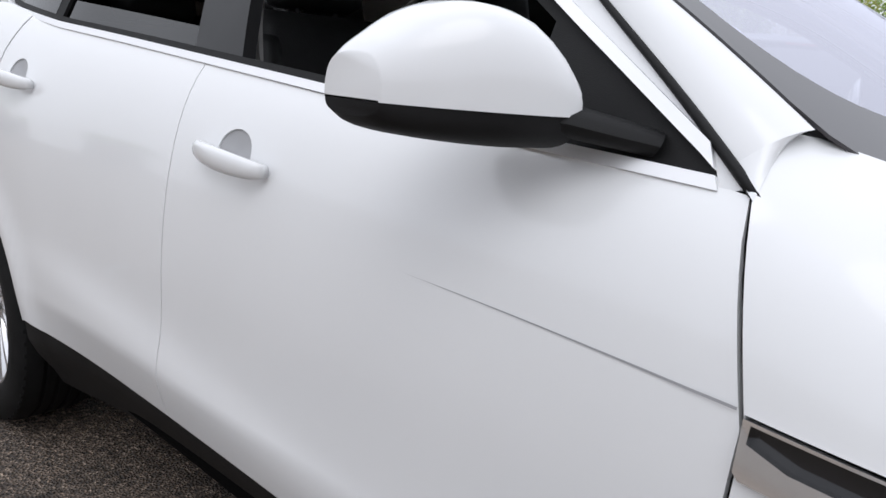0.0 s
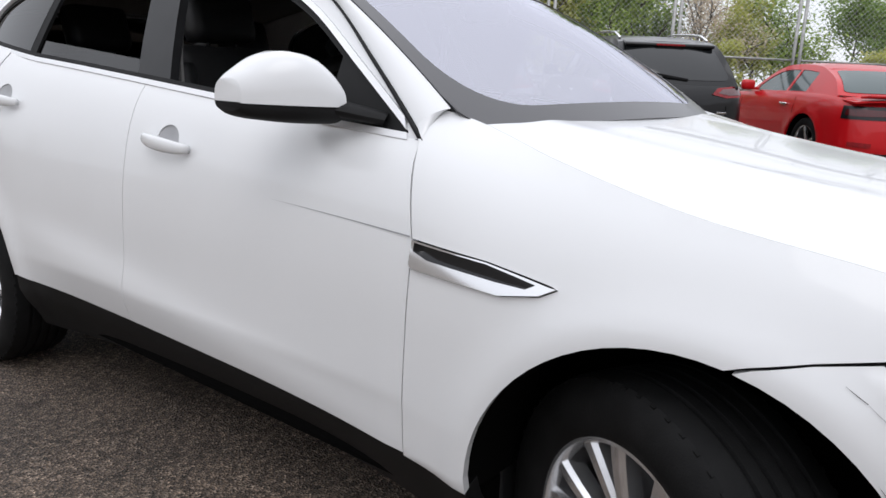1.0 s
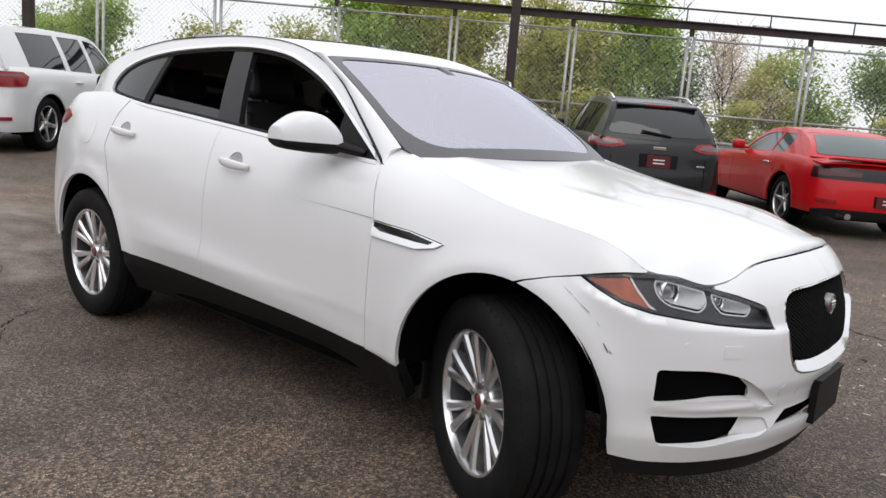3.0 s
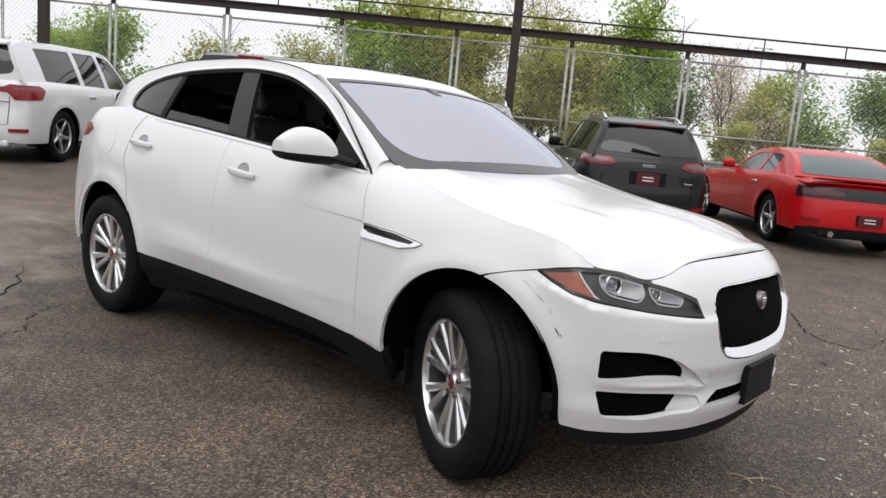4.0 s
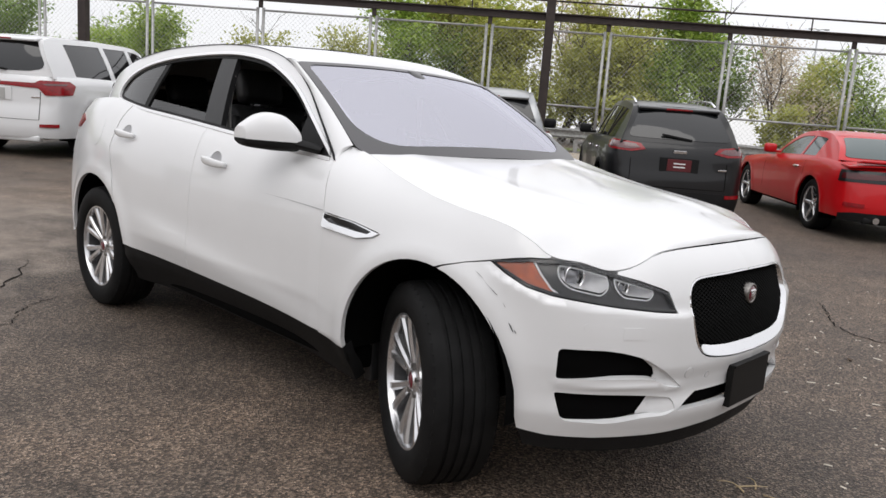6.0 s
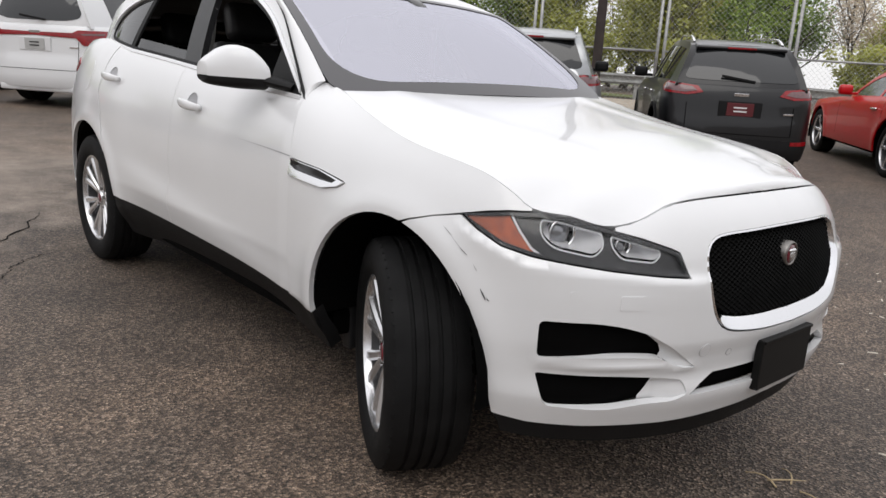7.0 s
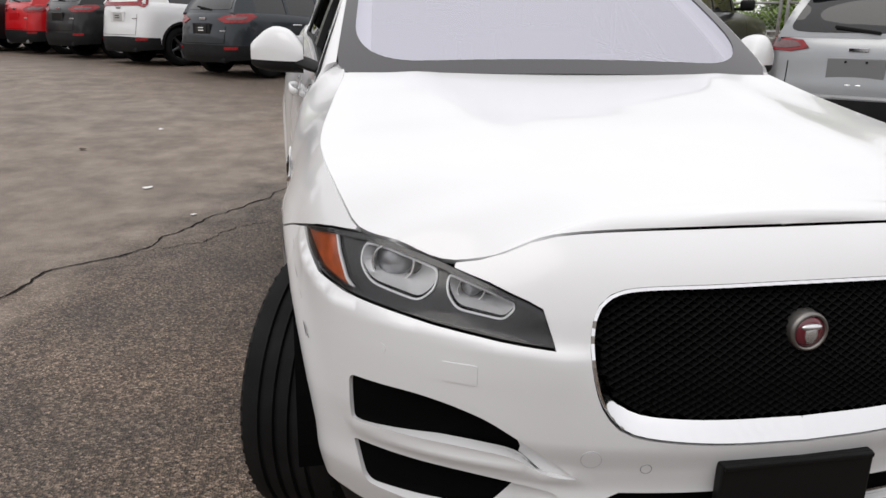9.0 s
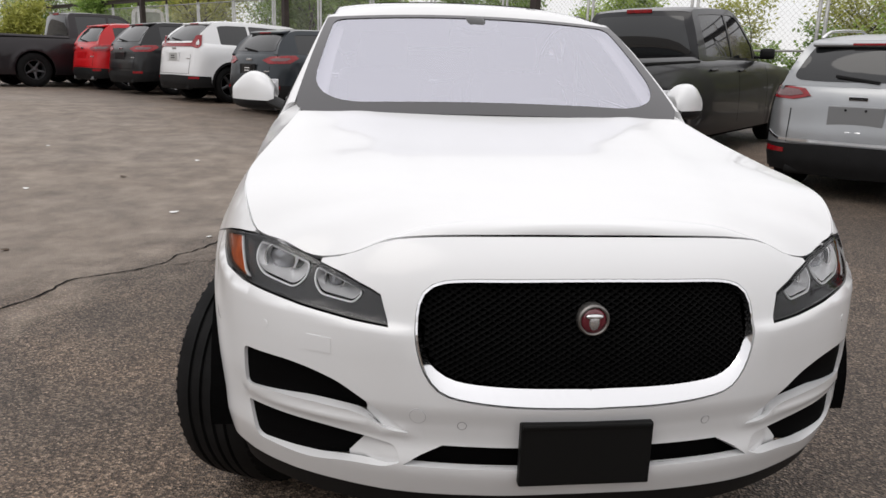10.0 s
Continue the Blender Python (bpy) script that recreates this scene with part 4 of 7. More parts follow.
def hatch(u, v):
    v = 2 * v - 1
    a = np.array(roof(1.0, (v + 1) / 2))
    w = HERO.len - 0.62 * abs(v) ** 1.5
    b = HERO.edge(w) * (1, -1 if v < 0 else 1, 1)
    return tuple(a + (b - a) * u + np.array((-0.05, 0, 0.03)) * 4 * u * (1 - u))


grid_sheet("rear_glass", hatch, 12, 20, GLOSSBLK, hero)
bm = bmesh.new()
add_box(bm, (0.34, 0.60, 0.05), (-3.45, 0.0, 1.475), pose(0, 0, 0, 0, -12, 0), bevel=0.015)
part("roof_spoiler", bm, WHITE, hero)


# door mirrors
def door_mirror(s_):
    def loft(top, zb, hz, grow_, prof):
        """Sections from the inner side outwards: flat towards the cut line, domed away from it."""
        bm = bmesh.new()
        rows_, nq = [], 18
        for s in (0.0, 0.02, 0.05, 0.1, 0.16, 0.24, 0.32, 0.4, 0.48, 0.56, 0.64, 0.72, 0.79, 0.85, 0.90, 0.94, 0.97, 0.99, 1.0):
            y = 0.862 + 0.184 * s
            xf, xr = -0.800 - 0.125 * s ** 1.8, -0.985 - 0.062 * s
            xm, rx = (xf + xr) / 2, (xf - xr) / 2 * (1 - 0.22 * s ** 8) * grow_
            h, base = hz * prof(s), zb + 0.002 * s
            rows_.append([bm.verts.new((xm + rx * math.copysign(abs(math.cos(q)) ** 0.6, math.cos(q)), s_ * y, base + top * h * math.sin(q) ** 0.75)) for q in np.linspace(0, math.pi, nq)])
        for a, b in zip(rows_, rows_[1:]):
            for k in range(nq - 1):
                bm.faces.new((a[k], a[k + 1], b[k + 1], b[k]))
            bm.faces.new((a[-1], a[0], b[0], b[-1]))
        bm.faces.new(rows_[0])
        bm.faces.new(rows_[-1])
        return bm

    dome_ = knots((0, 0.05, 0.14, 0.3, 0.5, 0.7, 0.86, 0.95, 1.0), (0.50, 0.62, 0.78, 0.95, 1.0, 0.88, 0.67, 0.54, 0.44))
    keel_ = knots((0, 0.3, 0.7, 0.92, 1.0), (1.0, 1.0, 0.90, 0.72, 0.45))
    root = part("door_mirror", loft(1, 1.152, 0.117, 1.0, dome_), WHITE, hero, "white-capped door mirror on a black arm", auto=38)
    bm = loft(-1, 1.154, 0.044, 0.97, keel_)
    pts = [(-0.86, 0.885 * s_, 1.152), (-0.82, 0.855 * s_, 1.148), (-0.77, 0.825 * s_, 1.138), (-0.735, 0.800 * s_, 1.128)]
    b2 = bmesh.new()
    tube_bm(b2, [Vector(p) for p in pts], lambda t: 0.040 - 0.012 * t, 12)
    for v in b2.verts:
        k = min(1.0, max(0.0, (v.co.x + 0.86) / 0.125))
        zc_ = 1.152 - 0.024 * k
        v.co.z = zc_ + (v.co.z - zc_) * 0.55
    tmp = bpy.data.meshes.new("arm")
    b2.to_mesh(tmp)
    b2.free()
    bm.from_mesh(tmp)
    part("mirror_base", bm, BLACKPL, root, "black lower half and arm", auto=40)
    bm = bmesh.new()
    add_box(bm, (0.004, 0.140, 0.066), (-0.995, 0.925 * s_, 1.204), pose(0, 0, 0, 0, 0, 14 * s_), bevel=0.0015)
    part("mirror_glass", bm, CHROME, root)


door_mirror(1)
door_mirror(-1)


# ---- wheels ----
def make_wheel(parent, m, r_tyre, width, r_rim, spokes=7, pair=True, rim_mat=ALLOY, detail=True, cap=None, name="wheel"):
    """One wheel; its axle is y and its outer face looks to -y."""
    w = width / 2
    hub = new(name)
    hub.parent = parent
    hub.matrix_basis = m
    bm = bmesh.new()
    k = r_tyre - r_rim
    prof = [(r_rim - 0.004, w * 0.80), (r_rim + 0.006, w * 0.90), (r_rim + 0.25 * k, w * 1.0), (r_rim + 0.55 * k, w * 1.02), (r_rim + 0.82 * k, w * 0.95), (r_rim + 0.94 * k, w * 0.84)]
    tread = []
    for g in np.linspace(0.80, -0.80, 9 if detail else 5):
        tread += [(r_tyre, w * g)]
    if detail:
        grooves = []
        for g in (0.45, 0.15, -0.15, -0.45):
            grooves += [(r_tyre + 0.001 * (1 - abs(g)), w * (g + 0.055)), (r_tyre - 0.008, w * (g + 0.04)), (r_tyre - 0.008, w * (g - 0.04)), (r_tyre + 0.001 * (1 - abs(g)), w * (g - 0.055))]
        tread = [(r_tyre - 0.006, w * 0.78), (r_tyre - 0.002, w * 0.68)] + grooves + [(r_tyre - 0.002, -w * 0.68), (r_tyre - 0.006, -w * 0.78)]
    full = prof + tread + [(r, -t) for r, t in prof[::-1]]
    n = 72 if detail else 36
    lathe(bm, full, n)
    if detail:
        for k_ in range(60):
            t = 2 * math.pi * k_ / 60
            for sg in (1, -1):
                add_box(bm, (0.004, width * 0.10, 0.011), ((r_tyre - 0.0085) * math.cos(t), sg * w * 0.79, (r_tyre - 0.0085) * math.sin(t)), pose(0, 0, 0, 0, -math.degrees(t), 0) @ pose(0, 0, 0, 0, 0, sg * 12))
    part("tyre", bm, RUBBER, hub, "worn black tyre", auto=30)
    bm = bmesh.new()
    lathe(bm, [(r_rim, -w * 0.82), (r_rim + 0.005, -w * 0.875), (r_rim - 0.004, -w * 0.875), (r_rim - 0.010, -w * 0.78), (r_rim - 0.012, -w * 0.66)], 56 if detail else 28)
    bm2 = bmesh.new()
    lathe(bm2, [(r_rim - 0.012, -w * 0.66), (r_rim - 0.022, -w * 0.5), (r_rim - 0.03, w * 0.6), (r_rim - 0.01, w * 0.8)], 40 if detail else 24)
    part("barrel", bm2, BARREL, hub, auto=35)
    face = -w * 0.80

    def spoke(t, tw, r0, r1, w0, w1):
        d = np.array((math.cos(t), 0, math.sin(t)))
        for_rows = []
        nseg = 6
        for i in range(nseg + 1):
            f = i / nseg
            r = r0 + (r1 - r0) * f
            tt = t + tw * f
            d = Vector((math.cos(tt), 0, math.sin(tt)))
            side_ = Vector((-math.sin(tt), 0, math.cos(tt)))
            hw = w0 + (w1 - w0) * f
            y = face + 0.028 * (1 - f) ** 2 + 0.004 * math.sin(math.pi * f) + 0.004
            c = d * r
            for_rows.append([bm.verts.new(c + side_ * hw + Vector((0, y + 0.006, 0))), bm.verts.new(c + side_ * hw * 0.55 + Vector((0, y - 0.004, 0))),
                             bm.verts.new(c - side_ * hw * 0.55 + Vector((0, y - 0.004, 0))), bm.verts.new(c - side_ * hw + Vector((0, y + 0.006, 0))),
                             bm.verts.new(c - side_ * hw * 0.8 + Vector((0, y + 0.045, 0))), bm.verts.new(c + side_ * hw * 0.8 + Vector((0, y + 0.045, 0)))])
        for a, b in zip(for_rows, for_rows[1:]):
            for j in range(6):
                bm.faces.new((a[j], a[(j + 1) % 6], b[(j + 1) % 6], b[j]))

    step_ = 2 * math.pi / spokes
    for q in range(spokes):
        t = q * step_ + 0.3
        if pair:
            spoke(t - 0.10, -0.085, 0.05, r_rim - 0.006, 0.0120, 0.0205)
            spoke(t + 0.10, 0.085, 0.05, r_rim - 0.006, 0.0120, 0.0205)
        else:
            spoke(t, 0.0, 0.05, r_rim - 0.012, 0.030, 0.022)
    lathe(bm, [(0.0005, face + 0.016), (0.034, face + 0.016), (0.040, face + 0.026), (0.075, face + 0.030), (0.085, face + 0.05), (0.085, face + 0.09)], 32)
    rim = part("rim", bm, rim_mat, hub, auto=35)
    bm = bmesh.new()
    lathe(bm, [(0.0005, w * 0.1), (r_rim * 0.72, w * 0.1), (r_rim * 0.72, w * 0.25), (0.0005, w * 0.25)], 28)
    lathe(bm, [(0.0005, w * 0.3), (r_rim - 0.01, w * 0.3), (r_rim - 0.01, w * 0.34)], 28)
    part("brake_disc", bm, BARREL if detail else SHADOW, hub, auto=30)
    if detail:
        bm = bmesh.new()
        for q in range(5):
            t = 2 * math.pi * q / 5 + 0.5
            add_cyl(bm, 0.0115, 0.0115, (0.056 * math.cos(t), face + 0.034, 0.056 * math.sin(t)), (0.056 * math.cos(t), face + 0.018, 0.056 * math.sin(t)), 6)
        tagged(part("wheel_nuts", bm, STEELDK, rim), kind="stuff")
    bm = bmesh.new()
    lathe(bm, [(0.0005, face + 0.011), (0.024, face + 0.012), (0.029, face + 0.016)], 24)
    part("hub_cap", bm, cap or rim_mat, rim, "red hub cap" if cap else "", smooth=True)
    return hub


WR, WW, RR = 0.370, 0.255, 0.245
make_wheel(hero, pose(-2.835, -0.822, 0.369, 0, 20, 0), WR, WW, RR, cap=REDBADGE)
make_wheel(hero, pose(-2.835, 0.822, 0.369, 0, 0, 180), WR, WW, RR, cap=REDBADGE)
STEER = -26.5
make_wheel(hero, pose(0, -0.788, 0.340, 0, 0, STEER) @ pose(0, 0, 0, 0, 8, 0), WR, WW, RR, cap=REDBADGE)
make_wheel(hero, pose(0, 0.788, 0.340, 0, 0, STEER + 180), WR, WW, RR, cap=REDBADGE)

# underbody, its shade put into a near-black colour
bm = bmesh.new()
add_box(bm, (3.7, 1.30, 0.14), (-1.75, 0, 0.30), bevel=0.03)
add_box(bm, (0.9, 1.0, 0.45), (0.0, 0, 0.50), bevel=0.05)
add_box(bm, (2.0, 1.64, 0.10), (-1.40, 0, 0.31), bevel=0.02)
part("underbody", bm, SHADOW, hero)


# ---- cabin ----
def seat(x, y, name="front_seat", back=14, h=0.62):
    """A leather car seat: cushion, backrest, head rest."""
    bm = bmesh.new()
    add_box(bm, (0.52, 0.50, 0.16), (x, y, 0.66), pose(0, 0, 0, 0, -6, 0), bevel=0.05)
    root = part(name, bm, LEATHER, hero, smooth=True)
    bm = bmesh.new()
    add_box(bm, (0.15, 0.50, h), (x - 0.29, y, 0.68 + h / 2), pose(0, 0, 0, 0, -back, 0), bevel=0.055)
    back_ = part("backrest", bm, LEATHER, root, smooth=True)
    for dy in (0.23, -0.23):
        bm = bmesh.new()
        add_box(bm, (0.12, 0.07, h * 0.8), (x - 0.25, y + dy, 0.68 + h / 2), pose(0, 0, 0, 0, -back, 0), bevel=0.03)
        part("bolster", bm, LEATHER, back_, smooth=True)
    bm = bmesh.new()
    add_box(bm, (0.10, 0.27, 0.19), (x - 0.41, y, 0.68 + h + 0.10), pose(0, 0, 0, 0, -back, 0), bevel=0.04)
    add_cyl(bm, 0.007, 0.007, (x - 0.38, y - 0.06, 0.66 + h), (x - 0.40, y - 0.06, 0.72 + h), 8)
    add_cyl(bm, 0.007, 0.007, (x - 0.38, y + 0.06, 0.66 + h), (x - 0.40, y + 0.06, 0.72 + h), 8)
    part("head_rest", bm, LEATHER, root, smooth=True)


seat(-1.55, 0.37)
seat(-1.55, -0.37)
seat(-2.40, 0.38, "rear_seat", 20, 0.58)
seat(-2.40, -0.38, "rear_seat", 20, 0.58)
bm = bmesh.new()
add_box(bm, (0.50, 1.42, 0.24), (-0.80, 0, 0.96), pose(0, 0, 0, 0, 8, 0), bevel=0.07)
add_box(bm, (0.20, 0.40, 0.09), (-0.93, 0.37, 1.09), bevel=0.035)
add_box(bm, (0.9, 0.26, 0.34), (-1.30, 0, 0.66), bevel=0.05)
add_box(bm, (0.45, 1.40, 0.10), (-0.55, 0, 1.02), pose(0, 0, 0, 0, 6, 0), bevel=0.03)
dash = part("dashboard", bm, LEATHER, hero, smooth=True)
bm = bmesh.new()
m_ = pose(-1.08, 0.37, 1.00, 0, 68, 0)
tube_bm(bm, [m_ @ Vector((0.185 * math.cos(t), 0.185 * math.sin(t), 0)) for t in np.linspace(0, 2 * math.pi, 36, endpoint=False)], 0.016, 8, True)
for t in (0.0, 1.9, -1.9):
    tube_bm(bm, [m_ @ Vector((0.05 * math.cos(t), 0.05 * math.sin(t), 0.02)), m_ @ Vector((0.18 * math.cos(t), 0.18 * math.sin(t), 0))], 0.014, 6)
add_cyl(bm, 0.07, 0.06, m_ @ Vector((0, 0, 0.0)), m_ @ Vector((0, 0, 0.05)), 20)
part("steering_wheel", bm, LEATHER, hero, smooth=True)
bm = bmesh.new()
for y_ in (0.80, -0.80):
    add_box(bm, (2.0, 0.04, 0.62), (-1.95, y_ * 0.94, 0.72), bevel=0.01)
add_box(bm, (0.05, 1.5, 0.9), (-0.42, 0, 0.65), bevel=0.01)
add_box(bm, (0.06, 1.3, 0.55), (-2.86, 0, 0.85), bevel=0.01)
add_box(bm, (2.6, 1.5, 0.04), (-1.75, 0, 0.42), bevel=0.01)
part("cabin_lining", bm, LEATHER, hero)
for y_ in (0.66, -0.66):
    bm = bmesh.new()
    tube_bm(bm, [(-1.72, y_ * 0.98, 1.44), (-1.74, y_ * 1.03, 1.25), (-1.70, y_ * 1.08, 0.95), (-1.60, y_ * 1.05, 0.60)], 0.024, 6)
    bmesh.ops.scale(bm, vec=(1.0, 0.35, 1.0), space=Matrix.Translation((0, -y_ * 1.03, 0)), verts=bm.verts)
    part("seat_belt", bm, LIGHTTRIM, hero, "pale grey seat belt")
bm = bmesh.new()
add_box(bm, (0.05, 0.24, 0.075), (-1.04, 0, 1.435), pose(0, 0, 0, 0, -8, 0), bevel=0.02)
add_box(bm, (0.10, 0.09, 0.04), (-1.05, 0, 1.495), pose(0, 0, 0, 0, 30, 0), bevel=0.015)
part("rear_view_mirror", bm, GLOSSBLK, hero, smooth=True)
bm = bmesh.new()
grid_v = [[bm.verts.new(Vector(screen(-1 + 2 * j / 24, -0.02 + 0.05 * i)) + Vector((0.0, 0, -0.03 + 0.004 * i))) for j in range(25)] for i in range(3)]
for i in range(2):
    for j in range(24):
        bm.faces.new((grid_v[i][j], grid_v[i][j + 1], grid_v[i + 1][j + 1], grid_v[i + 1][j]))
part("cowl_panel", bm, BLACKPL, hero)


# ---- ground ----
def ground_z(x, y):
    u = max(0.0, -x - 2.6)
    d = min(1.0, max(0.0, (x + 2.6) / 2.3))
    w = min(1.0, max(0.0, (-y - 0.5) / 4.0)) * min(1.0, max(0.0, (-x - 6.5) / 5.0))
    return 0.10 * w - 0.030 * d * d * (3 - 2 * d) + 0.50 * (1 - math.exp(-u * u / (20 + 4.5 * u))) + 0.028 * max(0.0, y - 1.5) * (1 / (1 + max(0, y - 1.5) / 40))


ASPHALT = bpy.data.materials.new("worn_asphalt")
ASPHALT.use_nodes = True
an, al = ASPHALT.node_tree.nodes, ASPHALT.node_tree.links
ab = an["Principled BSDF"]
ab.inputs["Specular IOR Level"].default_value = 0.45
atc = an.new("ShaderNodeTexCoord")


def a_noise(scale, detail, rough=0.6):
    t = an.new("ShaderNodeTexNoise")
    t.inputs["Scale"].default_value, t.inputs["Detail"].default_value, t.inputs["Roughness"].default_value = scale, detail, rough
    al.new(atc.outputs["Object"], t.inputs["Vector"])
    return t


def a_ramp(src, stops):
    r = an.new("ShaderNodeValToRGB")
    while len(r.color_ramp.elements) < len(stops):
        r.color_ramp.elements.new(0.5)
    for e_, (p_, c_) in zip(r.color_ramp.elements, stops):
        e_.position, e_.color = p_, (*c_, 1)
    al.new(src, r.inputs["Fac"])
    return r


big, fine = a_noise(0.35, 6), a_noise(3.0, 8)
vor = an.new("ShaderNodeTexVoronoi")
vor.inputs["Scale"].default_value = 120
al.new(atc.outputs["Object"], vor.inputs["Vector"])
stone = a_ramp(vor.outputs["Color"], [(0.0, (0.014, 0.0115, 0.010)), (0.35, (0.060, 0.049, 0.042)), (0.65, (0.150, 0.121, 0.102)), (1.0, (0.36, 0.31, 0.272))])
tone = a_ramp(big.outputs["Fac"], [(0.34, (0.70, 0.68, 0.66)), (0.5, (1.0, 0.97, 0.93)), (0.66, (1.45, 1.34, 1.22))])
blot = a_ramp(fine.outputs["Fac"], [(0.3, (0.72, 0.71, 0.70)), (0.7, (1.25, 1.22, 1.18))])
mu1, mu2 = an.new("ShaderNodeMix"), an.new("ShaderNodeMix")
for mu in (mu1, mu2):
    mu.data_type, mu.blend_type = "RGBA", "MULTIPLY"
    mu.inputs["Factor"].default_value = 1.0
al.new(stone.outputs["Color"], mu1.inputs["A"])
al.new(tone.outputs["Color"], mu1.inputs["B"])
al.new(mu1.outputs["Result"], mu2.inputs["A"])
al.new(blot.outputs["Color"], mu2.inputs["B"])
chip = an.new("ShaderNodeTexVoronoi")
chip.inputs["Scale"].default_value = 200
al.new(atc.outputs["Object"], chip.inputs["Vector"])
chips = a_ramp(chip.outputs["Color"], [(0.0, (0.42, 0.41, 0.40)), (0.55, (0.95, 0.93, 0.90)), (0.82, (1.25, 1.20, 1.13)), (0.92, (2.0, 1.86, 1.70))])
mu3 = an.new("ShaderNodeMix")
mu3.data_type, mu3.blend_type = "RGBA", "MULTIPLY"
mu3.inputs["Factor"].default_value = 1.0
al.new(mu2.outputs["Result"], mu3.inputs["A"])
al.new(chips.outputs["Color"], mu3.inputs["B"])
# dusty, more worn part of the lot behind the white car
dots = []
for vec_, lo_, hi_ in (((-0.507, -0.862, 0), 2.55, 3.35), ((-0.643, 0.766, 0), 5.6, 3.2)):
    dt_ = an.new("ShaderNodeVectorMath")
    dt_.operation = "DOT_PRODUCT"
    dt_.inputs[1].default_value = vec_
    al.new(atc.outputs["Object"], dt_.inputs[0])
    ad_ = an.new("ShaderNodeMath")
    ad_.operation = "MULTIPLY_ADD"
    ad_.inputs[1].default_value = 1.6 if lo_ < 3 else 2.4
    al.new((fine if lo_ < 3 else big).outputs["Fac"], ad_.inputs[0])
    sb_ = an.new("ShaderNodeMath")
    sb_.operation = "SUBTRACT"
    sb_.inputs[1].default_value = 0.8 if lo_ < 3 else 1.2
    al.new(ad_.outputs["Value"], sb_.inputs[0])
    al.new(dt_.outputs["Value"], ad_.inputs[2])
    mr_ = an.new("ShaderNodeMapRange")
    mr_.inputs["From Min"].default_value, mr_.inputs["From Max"].default_value = lo_, hi_
    al.new(sb_.outputs["Value"], mr_.inputs["Value"])
    dots.append(mr_)
dy_ = an.new("ShaderNodeMath")
dy_.operation = "MULTIPLY"
al.new(dots[0].outputs["Result"], dy_.inputs[0])
al.new(dots[1].outputs["Result"], dy_.inputs[1])
dust = an.new("ShaderNodeMix")
dust.data_type = "RGBA"
dust.inputs["B"].default_value = (0.225, 0.190, 0.155, 1)
dmul = an.new("ShaderNodeMath")
dmul.operation = "MULTIPLY"
dmul.inputs[1].default_value = 0.80
al.new(dy_.outputs["Value"], dmul.inputs[0])
al.new(dmul.outputs["Value"], dust.inputs["Factor"])
al.new(mu3.outputs["Result"], dust.inputs["A"])
dcol = a_ramp(fine.outputs["Fac"], [(0.28, (0.150, 0.121, 0.098)), (0.5, (0.245, 0.200, 0.162)), (0.72, (0.35, 0.292, 0.238))])
al.new(dcol.outputs["Color"], dust.inputs["B"])
al.new(dust.outputs["Result"], ab.inputs["Base Color"])
rr_ = an.new("ShaderNodeMapRange")
rr_.inputs["To Min"].default_value, rr_.inputs["To Max"].default_value = 0.45, 0.85
al.new(big.outputs["Fac"], rr_.inputs["Value"])
al.new(rr_.outputs["Result"], ab.inputs["Roughness"])
abump = an.new("ShaderNodeBump")
abump.inputs["Strength"].default_value, abump.inputs["Distance"].default_value = 0.9, 0.009
al.new(vor.outputs["Distance"], abump.inputs["Height"])
al.new(abump.outputs["Normal"], ab.inputs["Normal"])

xs_ = np.r_[-900, -300, -120, -60, np.arange(-40, -4, 0.8), np.arange(-4, 1, 0.25), np.arange(1, 14, 0.8), 30, 90, 300, 900]
ys_ = np.r_[-900, -300, -90, -40, np.arange(-24, 36, 0.8), 60, 120, 300, 900]
gv = [(x, y, ground_z(max(x, -60), min(y, 60))) for x in xs_ for y in ys_]
gf = [(i * len(ys_) + j, (i + 1) * len(ys_) + j, (i + 1) * len(ys_) + j + 1, i * len(ys_) + j + 1) for i in range(len(xs_) - 1) for j in range(len(ys_) - 1)]
gme = bpy.data.meshes.new("ground")
gme.from_pydata(gv, [], gf)
ground = tagged(finish("ground", gme, ASPHALT), "weathered grey-brown asphalt of a car lot, worn and patched", "ground", kind="structure")

# ---- boundary fence: hanging chain-link panels under a brown steel beam ----
ROWDIR, ROWN = Vector((math.cos(radians(220)), math.sin(radians(220)), 0)), Vector((math.cos(radians(130)), math.sin(radians(130)), 0))


def row(s, n, z=0.0):
    p = ROWDIR * s + ROWN * n
    return Vector((p.x, p.y, ground_z(p.x, p.y) + z))


GALV = material("galvanised_steel", (0.36, 0.36, 0.35), 0.45, metal=0.6, vary=0.2, scale=12)
WIRE = material("galvanised_wire", (0.44, 0.44, 0.43), 0.5, metal=0.4)
BROWN = material("brown_painted_steel", (0.032, 0.022, 0.019), 0.7, vary=0.3, scale=6, bump=0.2, bump_scale=60)
CONCRETE = material("barrier_concrete", (0.30, 0.29, 0.27), 0.85, vary=0.18, scale=5, bump=0.3, bump_scale=80)
FENCE_N, PANEL = 14.5, 2.71
fence = thing("chain_link_fence", "tall galvanised chain-link fence panels hung under a brown steel beam", "fence")
H_TOP = 3.12


def fence_z(s):
    a, b = row(-20, FENCE_N).z, row(30, FENCE_N).z
    return a + (b - a) * (s + 20) / 50


def fp(s, z, dn=0.0):
    p = ROWDIR * s + ROWN * (FENCE_N + dn)
    return Vector((p.x, p.y, fence_z(s) + z))


